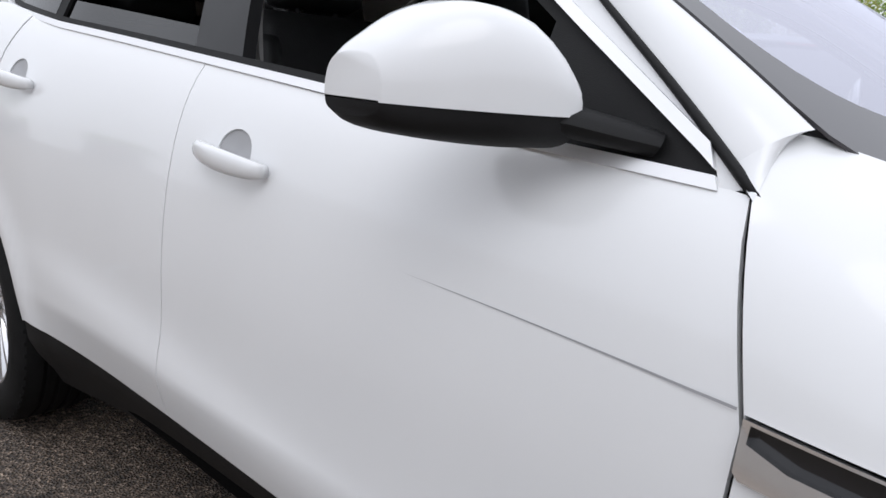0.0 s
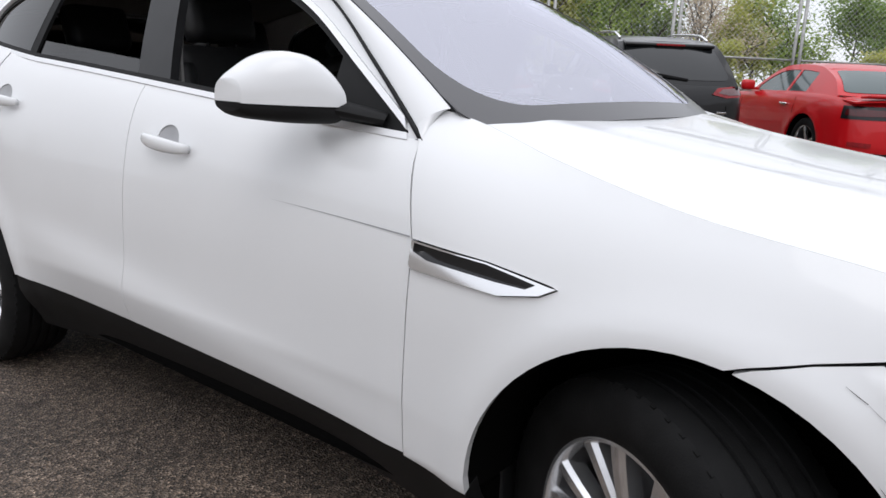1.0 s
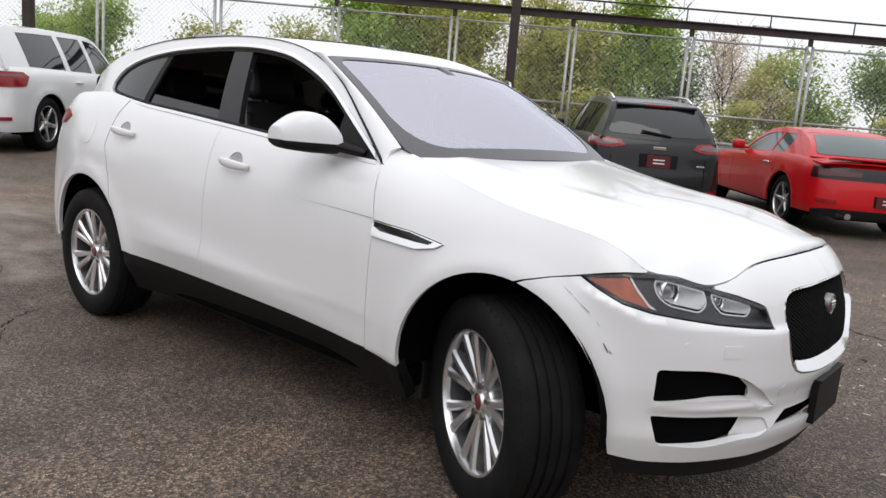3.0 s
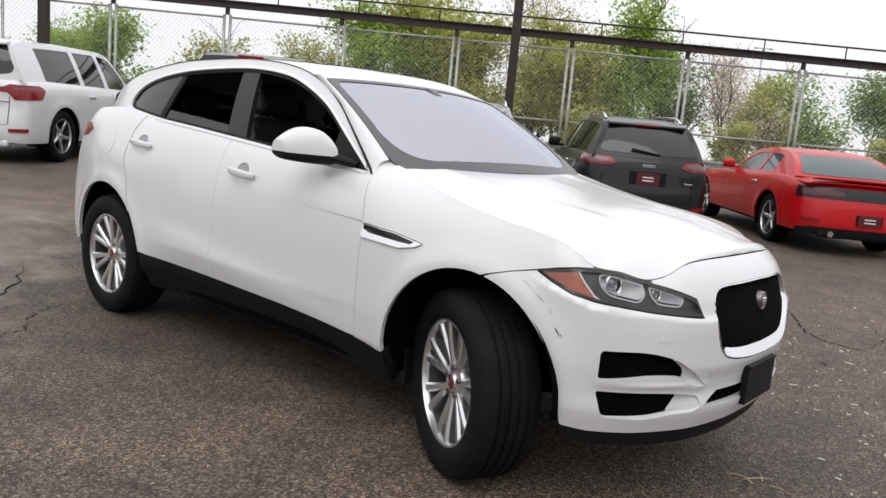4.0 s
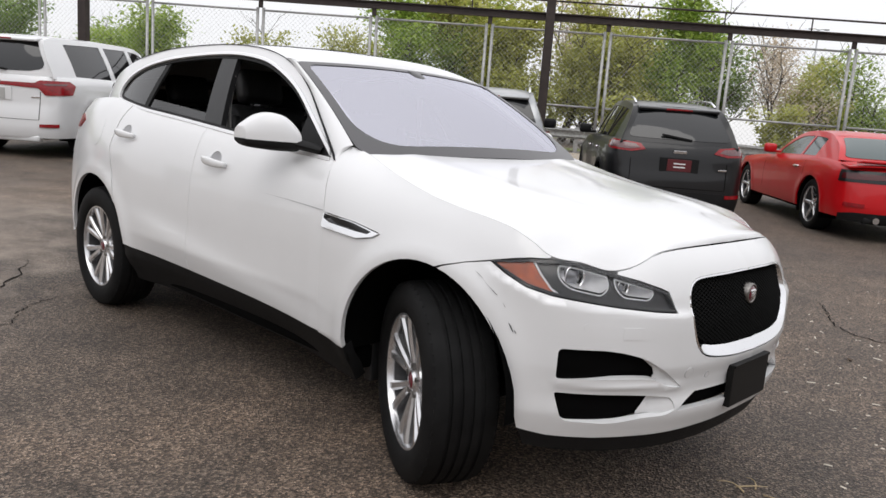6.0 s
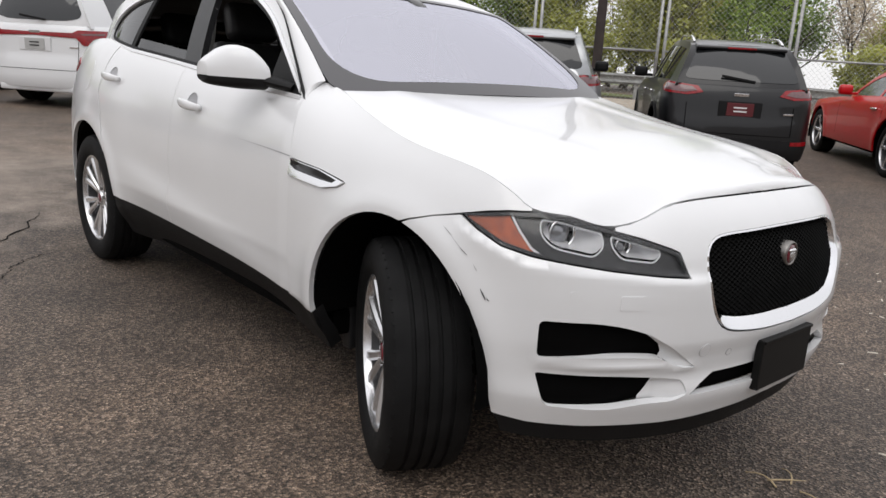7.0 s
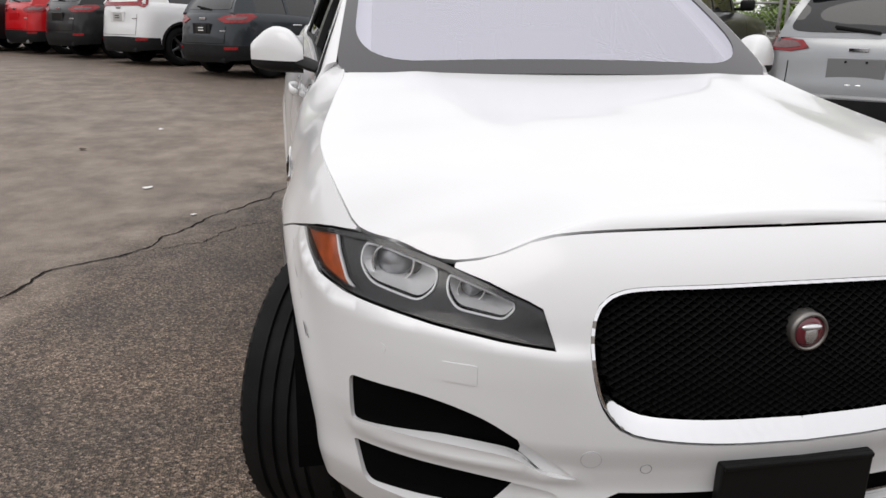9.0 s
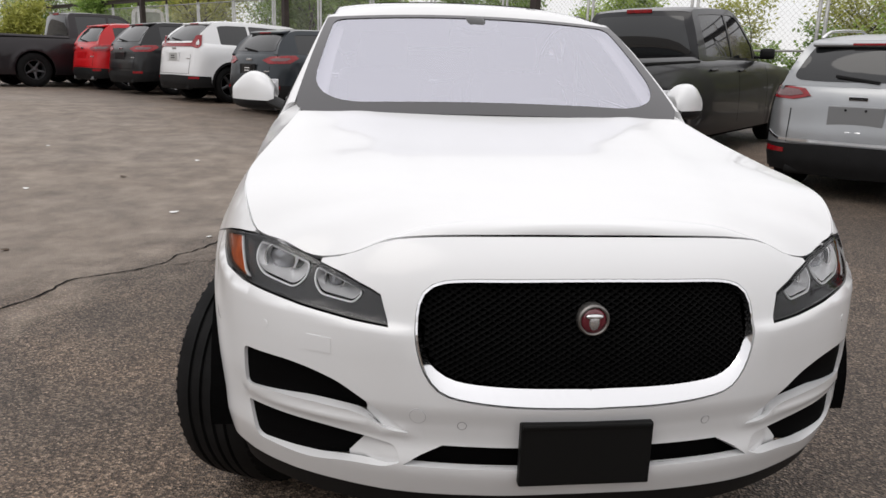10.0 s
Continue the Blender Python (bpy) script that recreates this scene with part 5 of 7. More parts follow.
S0, COUNT = -15.32, 22
for k in range(COUNT + 1):
    s = S0 + PANEL * k
    for ds in (-0.07, 0.07):
        bm = bmesh.new()
        add_cyl(bm, 0.036, 0.036, fp(s + ds, -0.3), fp(s + ds, H_TOP + 0.02), 10)
        part("post", bm, GALV, fence, smooth=True)
    bm = bmesh.new()
    add_box(bm, (0.10, 0.06, 0.16), fp(s, H_TOP + 0.10), pose(0, 0, 0, 0, 0, 220), bevel=0.01)
    part("hanger", bm, BROWN, fence)
for k in range(COUNT):
    s = S0 + PANEL * k
    a, b = s + 0.08, s + PANEL - 0.08
    for nm_, z_ in (("top_rail", H_TOP - 0.04), ("mid_rail", 1.42), ("bottom_rail", 0.10)):
        bm = bmesh.new()
        add_cyl(bm, 0.024, 0.024, fp(a, z_), fp(b, z_), 8)
        part(nm_, bm, GALV, fence, smooth=True)
    # wire: two sets of slanting strands, cut to the panel
    bm = bmesh.new()
    pitch, z0, z1 = 0.112, 0.10, H_TOP - 0.04
    h_ = z1 - z0
    for sg in (1, -1):
        c = a - h_
        while c < b + h_:
            # the strand s = c + sg * (z - z0), kept inside the panel
            ends = []
            for z in (z0, z1):
                ends.append((c + sg * (z - z0), z))
            (sa, za), (sb, zb) = sorted(ends)
            if sb > a and sa < b:
                f0, f1 = max(0.0, (a - sa) / (sb - sa)), min(1.0, (b - sa) / (sb - sa))
                p, q = (sa + (sb - sa) * f0, za + (zb - za) * f0), (sa + (sb - sa) * f1, za + (zb - za) * f1)
                v = [bm.verts.new(fp(p[0], p[1], d) + Vector((0, 0, e))) for d, e in ((0.0, 0.0026), (-0.0032, -0.0022), (0.0032, -0.0022))]
                w = [bm.verts.new(fp(q[0], q[1], d) + Vector((0, 0, e))) for d, e in ((0.0, 0.0026), (-0.0032, -0.0022), (0.0032, -0.0022))]
                for i in range(3):
                    bm.faces.new((v[i], v[(i + 1) % 3], w[(i + 1) % 3], w[i]))
            c += pitch
    tagged(part("wire_mesh", bm, WIRE, fence), kind="stuff")
gantry = thing("steel_gantry", "brown painted steel beam with a thin guard rail on tall posts", "gantry")
sA, sB = S0 - 1, S0 + PANEL * COUNT + 1
for dz, hh, ww in ((0.19, 0.025, 0.14), (0.26, 0.12, 0.03), (0.335, 0.025, 0.14)):
    p0, p1 = fp(sA, H_TOP + dz), fp(sB, H_TOP + dz)
    d_ = p1 - p0
    m_ = Matrix.Translation((p0 + p1) / 2) @ d_.to_track_quat("X", "Z").to_matrix().to_4x4() @ Matrix.Diagonal((d_.length, ww, hh, 1))
    bm = bmesh.new()
    bmesh.ops.create_cube(bm, size=1, matrix=m_)
    part("beam_web" if ww < 0.1 else "beam_flange", bm, BROWN, gantry)
bm = bmesh.new()
add_cyl(bm, 0.022, 0.022, fp(sA, H_TOP + 0.62), fp(sB, H_TOP + 0.62), 8)
part("guard_rail", bm, BROWN, gantry)
for k in range(int((sB - sA) / 1.9)):
    bm = bmesh.new()
    add_cyl(bm, 0.016, 0.016, fp(sA + 0.6 + 1.9 * k, H_TOP + 0.34), fp(sA + 0.6 + 1.9 * k, H_TOP + 0.62), 8)
    part("stanchion", bm, BROWN, gantry)
for s in (-11.4, -0.42, 10.6, 21.6, 32.6):
    bm = bmesh.new()
    add_box(bm, (0.20, 0.20, 5.2), fp(s, 2.3, -0.22), pose(0, 0, 0, 0, 0, 220), bevel=0.012)
    part("gantry_post", bm, BROWN, gantry)

# guard rail along the road behind the fence
road_rail = thing("road_barrier", "weathered grey steel crash barrier along the road behind the fence", "barrier")
for k in range(16):
    s = -26 + 4 * k
    bm = bmesh.new()
    prof = [(0.0, 0.42), (0.05, 0.48), (0.0, 0.55), (0.0, 0.60), (0.05, 0.67), (0.0, 0.73)]
    rows_ = []
    for s1 in (s, s + 3.99):
        rows_.append([bm.verts.new(row(s1, 20.0 - dn, z)) for dn, z in prof])
    for i in range(5):
        bm.faces.new((rows_[0][i], rows_[1][i], rows_[1][i + 1], rows_[0][i + 1]))
    bmesh.ops.solidify(bm, geom=bm.faces[:], thickness=0.012)
    part("rail", bm, GALV, road_rail)
    bm = bmesh.new()
    add_box(bm, (0.12, 0.14, 0.85), row(s + 0.2, 20.12, 0.35), pose(0, 0, 0, 0, 0, 220), bevel=0.01)
    part("barrier_post", bm, GALV, road_rail)

# unseen plain walls added on the near side to shape reflections and sky light
WALL = material("unseen_wall_beige", (0.45, 0.42, 0.39), 0.85, vary=0.12, scale=1.5, bump=0.2, bump_scale=40)
for nm_, p_, l_, r_ in (("unseen_wall_south", (6, -26, 2.4), 70, -10), ("unseen_wall_east", (17, 2, 2.4), 44, 95)):
    bm = bmesh.new()
    add_box(bm, (l_, 0.4, 5.2), (0, 0, 0), bevel=0.02)
    w_ = part(nm_, bm, WALL)
    w_.matrix_basis = pose(*p_, 0, 0, r_)
    tagged(w_, "plain unseen wall added to shape reflections and sky light", "wall", kind="structure")


# ---- parked cars ----
def paint(name, c, metal=0.0, rough=0.3):
    return material(name, c, rough, metal=metal, coat=0.4, vary=0.04, scale=3, spec=0.3)


P_BLACK = paint("black_paint", (0.009, 0.009, 0.010), 0.2)
P_CHARCOAL = paint("charcoal_paint", (0.030, 0.036, 0.042), 0.5)
P_RED = paint("red_paint", (0.50, 0.006, 0.010))
P_SILVER = paint("silver_paint", (0.34, 0.35, 0.36), 0.65)
P_GRAPHITE = paint("graphite_paint", (0.010, 0.010, 0.012), 0.2)
P_PLUM = paint("dark_plum_paint", (0.016, 0.012, 0.014), 0.2)
P_TAILGREY = material("grey_plastic", (0.16, 0.16, 0.165), 0.6)
# darker copy of the silver: the plate recess's shade as colour
P_RECESS_SHADE = material("recess_shade_silver", (0.24, 0.245, 0.25), 0.4, metal=0.3)
DARKRED = material("smoked_red_lens", (0.07, 0.003, 0.005), 0.15, coat=0.4)
DARKGLASS = material("dark_tinted_glass", (0.010, 0.011, 0.012), 0.04, spec=0.7)
GREENGLASS = material("pale_tinted_glass", (0.06, 0.085, 0.085), 0.05, spec=0.7)
PLATE = material("plate_insert", (0.42, 0.42, 0.41), 0.5)
PLATERED = material("dealer_plate", (0.10, 0.012, 0.016), 0.45)
WHITETXT = material("white_lettering", (0.75, 0.75, 0.75), 0.5)


def parked_car(name, label, s, n0, L, W, H, mat, belt=(0.98, 1.06), hood=(0.86, 1.0), cowl=0.30, roof_f=0.46, roof_r=0.93, deck=None, wheel=(0.36, 0.24, 0.24), axles=(0.195, 0.80),
               lamps="side", cladding=None, glass=DARKGLASS, plate=None, rails=False, rear_lean=0.10, tumble=0.36, rim=ALLOY, spokes=5, pair=False, bed=None, spoiler=True, lamp_mat=REDLENS,
               trunk=None, group="cars along the fence", tail=None, dh=0.0, cat="car", bumper_mat=None, bar=None, rtaper=0.06, badge=True, post=0.03, dpil=0.0):
    """A parked car, nose to the fence. s, n0: place along the row and of its rear. Lengths in metres; fractions run from nose to tail."""
    heading = 130 + dh
    fwd, lft = Vector((math.cos(radians(heading)), math.sin(radians(heading)), 0)), Vector((-math.sin(radians(heading)), math.cos(radians(heading)), 0))
    rear = ROWDIR * s + ROWN * n0
    front = rear + fwd * L
    z_r, z_f = ground_z(rear.x + fwd.x, rear.y + fwd.y), ground_z(front.x - fwd.x, front.y - fwd.y)
    slope = math.degrees(math.atan2(z_f - z_r, L - 2))
    mid = rear + fwd * (L / 2)
    root = thing(name, label, cat, group, m=pose(mid.x, mid.y, (z_r + z_f) / 2, 0, 0, heading) @ pose(0, 0, 0, 0, -slope, 0))
    X = lambda f: L / 2 - f * L
    hw = W / 2
    outline = [(L / 2, 0), (L / 2 - 0.02, 0.35 * hw), (L / 2 - 0.10, 0.68 * hw), (L / 2 - 0.30, 0.88 * hw), (X(0.17), 0.97 * hw), (X(0.35), hw), (X(0.65), hw), (X(0.85), 0.985 * hw),
               (-L / 2 + 0.28, 0.94 * hw), (-L / 2 + 0.10, 0.80 * hw), (-L / 2 + 0.03, 0.55 * hw), (-L / 2 + 0.005, 0.28 * hw), (-L / 2, 0)]
    xa = [X(0), X(0.02), X(0.10), X(cowl - 0.02), X(cowl + 0.02), X(0.55), X(0.80), X(1.0)]
    rear_top = trunk if trunk else belt[1]
    za = [hood[0] - 0.10, hood[0] - 0.03, hood[0], hood[1], belt[0], (belt[0] + belt[1]) / 2, belt[1], rear_top]
    if bed:
        xa = [X(0), X(0.02), X(0.10), X(cowl - 0.02), X(cowl + 0.02), X(bed - 0.01), X(bed + 0.01), X(1.0)]
        za = [hood[0] - 0.10, hood[0] - 0.03, hood[0], hood[1], belt[0], belt[1], belt[1] + 0.02, belt[1] + 0.02]
    rw, ww, rr = wheel
    arches = [(X(axles[0]), rw, rw + 0.055), (X(axles[1]), rw, rw + 0.055)]

    def side(x, z):
        i = 0.05 * max(0.0, (z - 0.75) / 0.4) ** 2 + 0.05 * max(0.0, (0.5 - z) / 0.3) ** 2
        for ax, az, ar in arches:
            i -= 0.012 * math.exp(-(((math.hypot(x - ax, z - az) - ar - 0.03) / 0.06) ** 2))
        return i

    zz = [0.2, 0.42, 0.62, 0.80, max(0.95, rear_top)]
    sh = Shell(outline, knots(xa, za), knots((X(0), X(1)), (0.05, 0.04)), knots((0.2, 0.5, 0.75, 1.1), (0.06, 0.0, 0.02, 0.10)), side,
               knots(zz + [zz[-1] + 0.2], (0.06, 0.0, 0.015, 0.05, rear_lean, rear_lean + 0.05)), fall=0.06)
    ax_ = lambda x: sh.fx(x, 0)[0]
    clr = 0.30

    def cut(i):
        ax, az, ar = arches[i]
        t0 = math.degrees(math.asin(max(-1, min(1, (clr - az) / ar))))
        return [(ax_(ax) - q, z) for q, z in ((ar * math.cos(radians(t)), az + ar * math.sin(radians(t))) for t in np.linspace(t0, 180 - t0, 18))]

    base = [(0.0, clr)] + cut(0) + cut(1) + [(sh.len, clr)]
    tops = [(a, sh.topz(a) - 0.001) for a in np.linspace(sh.len, 0, 50)]
    for s_ in (1, -1):
        sheet("body_side", base + tops, sh.at, mat, root, side=s_, step=0.085, thick=0.02, centre=(0, 0, 0.7))
        if cladding:
            z_c = cladding
            sheet("cladding", [(0.0, 0.24)] + [(ax_(arches[0][0] + arches[0][2] + 0.05), 0.24)] + [(ax_(arches[0][0]) - q, z) for q, z in ((arches[0][2] + 0.05) * np.array((math.cos(t), math.sin(t))) + (0, arches[0][1]) for t in np.linspace(0.0, math.pi, 16))]
                  + [(ax_(arches[0][0] - arches[0][2] - 0.05), z_c - 0.08), (ax_(arches[1][0] + arches[1][2] + 0.05), z_c - 0.08)]
                  + [(ax_(arches[1][0]) - q, z) for q, z in ((arches[1][2] + 0.05) * np.array((math.cos(t), math.sin(t))) + (0, arches[1][1]) for t in np.linspace(0.0, math.pi, 16))]
                  + [(ax_(arches[1][0] - arches[1][2] - 0.06), z_c + 0.04), (sh.len, z_c + 0.06), (sh.len, 0.24)] + cut(1)[::-1] + cut(0)[::-1], sh.at, BLACKPL, root, side=s_, step=0.09, lift=0.008, thick=0.02, centre=(0, 0, 0.7))
        for ax, az, ar in arches:
            bm = bmesh.new()
            rows_ = [[bm.verts.new((ax + (ar + 0.01) * math.cos(t), y_, az + (ar + 0.01) * math.sin(t))) for y_ in (s_ * (hw - 0.03), s_ * (hw - 0.36))] for t in np.linspace(-0.35, math.pi + 0.35, 18)]
            for a, b in zip(rows_, rows_[1:]):
                bm.faces.new((a[0], b[0], b[1], a[1]))
            bm.faces.new([r[1] for r in rows_])
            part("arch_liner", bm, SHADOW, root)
            make_wheel(root, pose(ax, s_ * (hw - ww / 2 - 0.035), rw, 0, 30 * (1 if s_ < 0 else 2), 0 if s_ < 0 else 180), rw, ww, rr, spokes, pair, rim, detail=False)
    # upper body
    x_c, x_rf, x_rr = X(cowl), X(roof_f), X(roof_r)
    x_d = X(deck) if deck else (X(bed) + 0.02 if bed else X(0.985) + 0.12)
    zb0, zb1 = belt
    zbelt = lambda x: zb0 + (zb1 - zb0) * min(1, max(0, (x_c - x) / (x_c - x_d)))

    def gy(x, z):
        z0 = zbelt(x)
        y = hw - 0.115 - tumble * (z - z0) - 0.16 * (z - z0) ** 2
        q = max(0.0, (x + L * 0.12) / (L * 0.3))
        r = max(0.0, (-L * 0.22 - x) / (L * 0.25))
        return y - 0.07 * q * q - rtaper * r * r

    gf_ = lambda x, z: np.array((x, gy(x, z), z))
    eave = smooth_curve([(x_c, zbelt(x_c) + 0.01), ((x_c + x_rf) / 2, (zb0 + H - 0.05) / 2 + 0.05), (x_rf, H - 0.075), ((x_rf * 0.6 + x_rr * 0.4), H - 0.045), (x_rr * 0.8 + x_rf * 0.2, H - 0.06), (x_rr, H - 0.10), ((x_rr + x_d) / 2 - (0.06 if not bed else 0), (H + zb1) / 2 - 0.02), (x_d, zb1 + 0.0)], 40)
    eave = [tuple(p) for p in eave]
    bot = [(x, zbelt(x) - 0.03) for x in np.linspace(x_d, x_c, 16)]
    # side windows: a band under the eave, split at pillars
    ev = np.array(eave)
    zev = lambda x: float(np.interp(-x, -ev[:, 0], ev[:, 1]))
    xs0, xs1 = x_c - 0.22, (x_rr + 0.3 * (x_d - x_rr)) + 0.16
    if deck:
        xs1 = x_rr + 0.10
    if bed:
        xs1 = x_rr + 0.14
    xs1 += dpil
    splits = tail if tail else (0.0, 0.36, 0.70, 1.0)
    wins = []
    for f0, f1 in zip(splits, splits[1:]):
        a_, b_ = xs0 + (xs1 - xs0) * f0 - (post if f0 else 0), xs0 + (xs1 - xs0) * f1 + (post if f1 < 1 else 0)
        up = [(x, max(zbelt(x) + 0.05, min(zev(x) - 0.075, H - 0.115))) for x in np.linspace(a_, b_, 8)]
        dn = [(x, zbelt(x) + 0.03) for x in np.linspace(b_, a_, 6)]
        wins.append(rounded(up + dn, 0.015, 2))
    for s_ in (1, -1):
        sf = sheet("side_frame", eave + bot, gf_, mat, root, holes=wins, side=s_, step=0.08, thick=0.03, centre=(0, 0, 0.7))
        for w_ in wins:
            sheet("side_window", grow(w_, 0.004), gf_, glass, root, side=s_, step=0.12, lift=-0.008, wall=False, centre=(0, 0, 0.7))
        # door seams, handles, mirror
        for f_ in (0.0, splits[1]) if not deck else (0.0, 0.97):
            xx = xs0 + (xs1 - xs0) * f_ + (0.16 if f_ == 0 else 0.0)
            sheet("door_seam", [(ax_(xx) - 0.004, 0.42), (ax_(xx) + 0.004, 0.42), (ax_(xx) + 0.004, zbelt(xx) - 0.05), (ax_(xx) - 0.004, zbelt(xx) - 0.05)], sh.at, SHADOW, root, side=s_, step=0.1, lift=0.002, wall=False, centre=(0, 0, 0.7))
        for f_ in (splits[1] - 0.05, splits[2] - 0.04) if len(splits) > 2 and not deck else (0.8,):
            xx = xs0 + (xs1 - xs0) * f_
            p = sh.at(ax_(xx), zbelt(xx) - 0.14)
            bm = bmesh.new()
            add_box(bm, (0.20, 0.035, 0.028), (xx, s_ * (p[1] + 0.014), zbelt(xx) - 0.14), bevel=0.01)
            part("door_handle", bm, CHROME if "silver" in label or "black" in label else mat, root, smooth=True)
        xm = x_c - 0.30
        bm = bmesh.new()
        add_box(bm, (0.11, 0.20, 0.15), (xm, s_ * (hw + 0.03), zbelt(xm) + 0.10), bevel=0.045)
        add_box(bm, (0.06, 0.14, 0.04), (xm, s_ * (hw - 0.08), zbelt(xm) + 0.05), bevel=0.01)
        part("door_mirror", bm, BLACKPL if mat is not P_RED and mat is not WHITE else mat, root, smooth=True)
    zc = lambda f: H - 0.012 - 0.035 * (2 * f - 1) ** 2 - (0.03 if f > 0.85 else 0) * (f - 0.85) / 0.15

    def roof_(u, v):
        x = x_rf + (x_rr - x_rf) * u
        ze = zev(x)
        v = 2 * v - 1
        k = abs(v)
        z = max(ze, zc(u))
        return (x + 0.06 * (1 - k * k) * (1 - u) - 0.05 * (1 - k * k) * u, gy(x, ze) * v, z - (z - ze) * (0.5 * k ** 2 + 0.5 * k ** 6))

    grid_sheet("roof", roof_, 16, 12, mat, root, thick=0.03, centre=(0, 0, 0.7))

    front_b = lambda v: (x_c + 0.14 * (1 - v * v), gy(x_c, zbelt(x_c)) * v, zbelt(x_c) + 0.01)

    def f_front(u, v):
        v_ = 2 * v - 1
        x = x_rf + (x_c - x_rf) * u
        ze = zev(x)
        t0, b0 = np.array(roof_(0.0, v)), np.array(front_b(v_))
        e = np.array((x, gy(x, ze) * v_, ze))
        k = abs(v_) ** 8
        return tuple((t0 + (b0 - t0) * u) * (1 - k) + e * k)

    grid_sheet("windscreen", f_front, 8, 14, glass, root, centre=(0, 0, 0.7))
    if bed or deck:
        rear_b = lambda v: (x_d - 0.02 * (1 - v * v), gy(x_d, zb1) * v, zb1 - 0.01)
    else:
        a_c = ax_(x_d)
        rear_b = lambda v: sh.edge(a_c + (sh.len - a_c) * (1 - abs(v) ** 1.3)) * (1, -1 if v < 0 else 1, 1)

    def f_rear(u, v):
        v_ = 2 * v - 1
        x = x_rr + (x_d - x_rr) * u
        ze = zev(x)
        t0, b0 = np.array(roof_(1.0, v)), np.array(rear_b(v_))
        e = np.array((x, gy(x, ze) * v_, ze))
        k = abs(v_) ** 7
        p = (t0 + (b0 - t0) * u) * (1 - k) + e * k
        return tuple(p + np.array((-0.04, 0, 0.012)) * 4 * u * (1 - u) * (1 - k))

    grid_sheet("rear_frame", f_rear, 10, 18, mat, root, centre=(0, 0, 0.7))
    g0, g1, gw = (0.10, 0.90, 0.90) if not bed else (0.12, 0.92, 0.90)
    rg = sheet("rear_window", rounded([(0.5 - gw / 2 * 0.94, g0), (0.5 + gw / 2 * 0.94, g0), (0.5 + gw / 2, g1), (0.5 - gw / 2, g1)], 0.06), lambda u, v: np.array(f_rear(v, u)), glass, root, step=0.08, lift=0.006, thick=0.006, centre=(0, 0, 0.7))
    if spoiler and not bed and not deck:
        bm = bmesh.new()
        e0 = roof_(1.0, 0.5)
        add_box(bm, (0.20, 2 * gy(x_rr, H - 0.1) * 0.90, 0.045), (x_rr - 0.05, 0, e0[2] - 0.028), pose(0, 0, 0, 0, -10, 0), bevel=0.021)
        sp = part("roof_spoiler", bm, mat, root, smooth=True)
        bm = bmesh.new()
        add_box(bm, (0.015, 0.34, 0.022), (x_rr - 0.150, 0, e0[2] - 0.038), bevel=0.004)
        part("high_brake_lamp", bm, REDLENS, root)
        bm = bmesh.new()
        p = Vector(f_rear(0.84, 0.55)) + Vector((-0.025, 0, 0))
        add_box(bm, (0.02, 0.40, 0.03), p, pose(0, 0, 0, 8, 0, 0), bevel=0.008)
        part("rear_wiper", bm, BLACKPL, root)
    if bed:
        bm = bmesh.new()
        p = roof_(1.0, 0.5)
        add_box(bm, (0.03, 0.36, 0.05), (p[0] - 0.01, 0, p[2] - 0.005), bevel=0.008)
        part("high_brake_lamp", bm, REDLENS, root)
        bm = bmesh.new()
        z_ = belt[1] - 0.04
        add_box(bm, (X(bed) - X(0.985), 2 * hw - 0.16, 0.03), ((X(bed) + X(0.985)) / 2, 0, z_), bevel=0.006)
        part("bed_cover", bm, BLACKPL, root, "black soft bed cover")
    if deck:
        grid_sheet("boot_lid", lambda u, v: (x_d + 0.05 + (-L / 2 + 0.06 - x_d - 0.05) * u + 0.05 * u * (2 * v - 1) ** 2, (2 * v - 1) * (gy(x_d, zb1) + 0.04 + 0.03 * u), zb1 - 0.03 + (rear_top - zb1 + 0.02) * u + 0.03 * (1 - (2 * v - 1) ** 4)), 10, 12, mat, root, thick=0.02, centre=(0, 0, 0.4))
        bm = bmesh.new()
        add_box(bm, (0.20, 1.5, 0.035), (-L / 2 + 0.16, 0, rear_top + 0.055), pose(0, 0, 0, 0, 6, 0), bevel=0.014)
        part("boot_spoiler", bm, mat, root, smooth=True)
    # bonnet

    def bonnet(u, v):
        a = max(1e-4, u) * ax_(x_c + 0.02)
        e = sh.edge(a)
        v = 2 * v - 1
        k = abs(v)
        zc_ = e[2] + 0.05 * min(1, u * 4)
        return (e[0], max(1e-4, e[1]) * v, zc_ - (zc_ - e[2]) * k ** 3)

    grid_sheet("bonnet", bonnet, 18, 12, mat, root, centre=(0, 0, 0.4))
    # tail: lamps, bumper, plate, badge
    ry = lambda y, z: (sh.len - y * 1.02, z)
    for s_ in (1, -1):
        if lamps == "side":
            poly = [(0.50, 0.0), (0.62, 0.055), (0.80, 0.075), (1.12, 0.085), (1.18, 0.02), (1.10, -0.085), (0.80, -0.10), (0.58, -0.075)]
            sc = hw / 0.93
            zl = rear_top - 0.13
        elif lamps == "bar":
            poly = [(0.0, 0.055), (0.55, 0.060), (0.62, 0.10), (1.12, 0.10), (1.22, 0.04), (1.12, -0.09), (0.70, -0.11), (0.60, -0.01), (0.0, 0.01)]
            sc, zl = hw / 0.93, rear_top - 0.16
        elif lamps == "slit":
            poly = [(0.36, 0.030), (0.85, 0.040), (0.98, 0.03), (0.98, -0.035), (0.85, -0.045), (0.36, -0.035)]
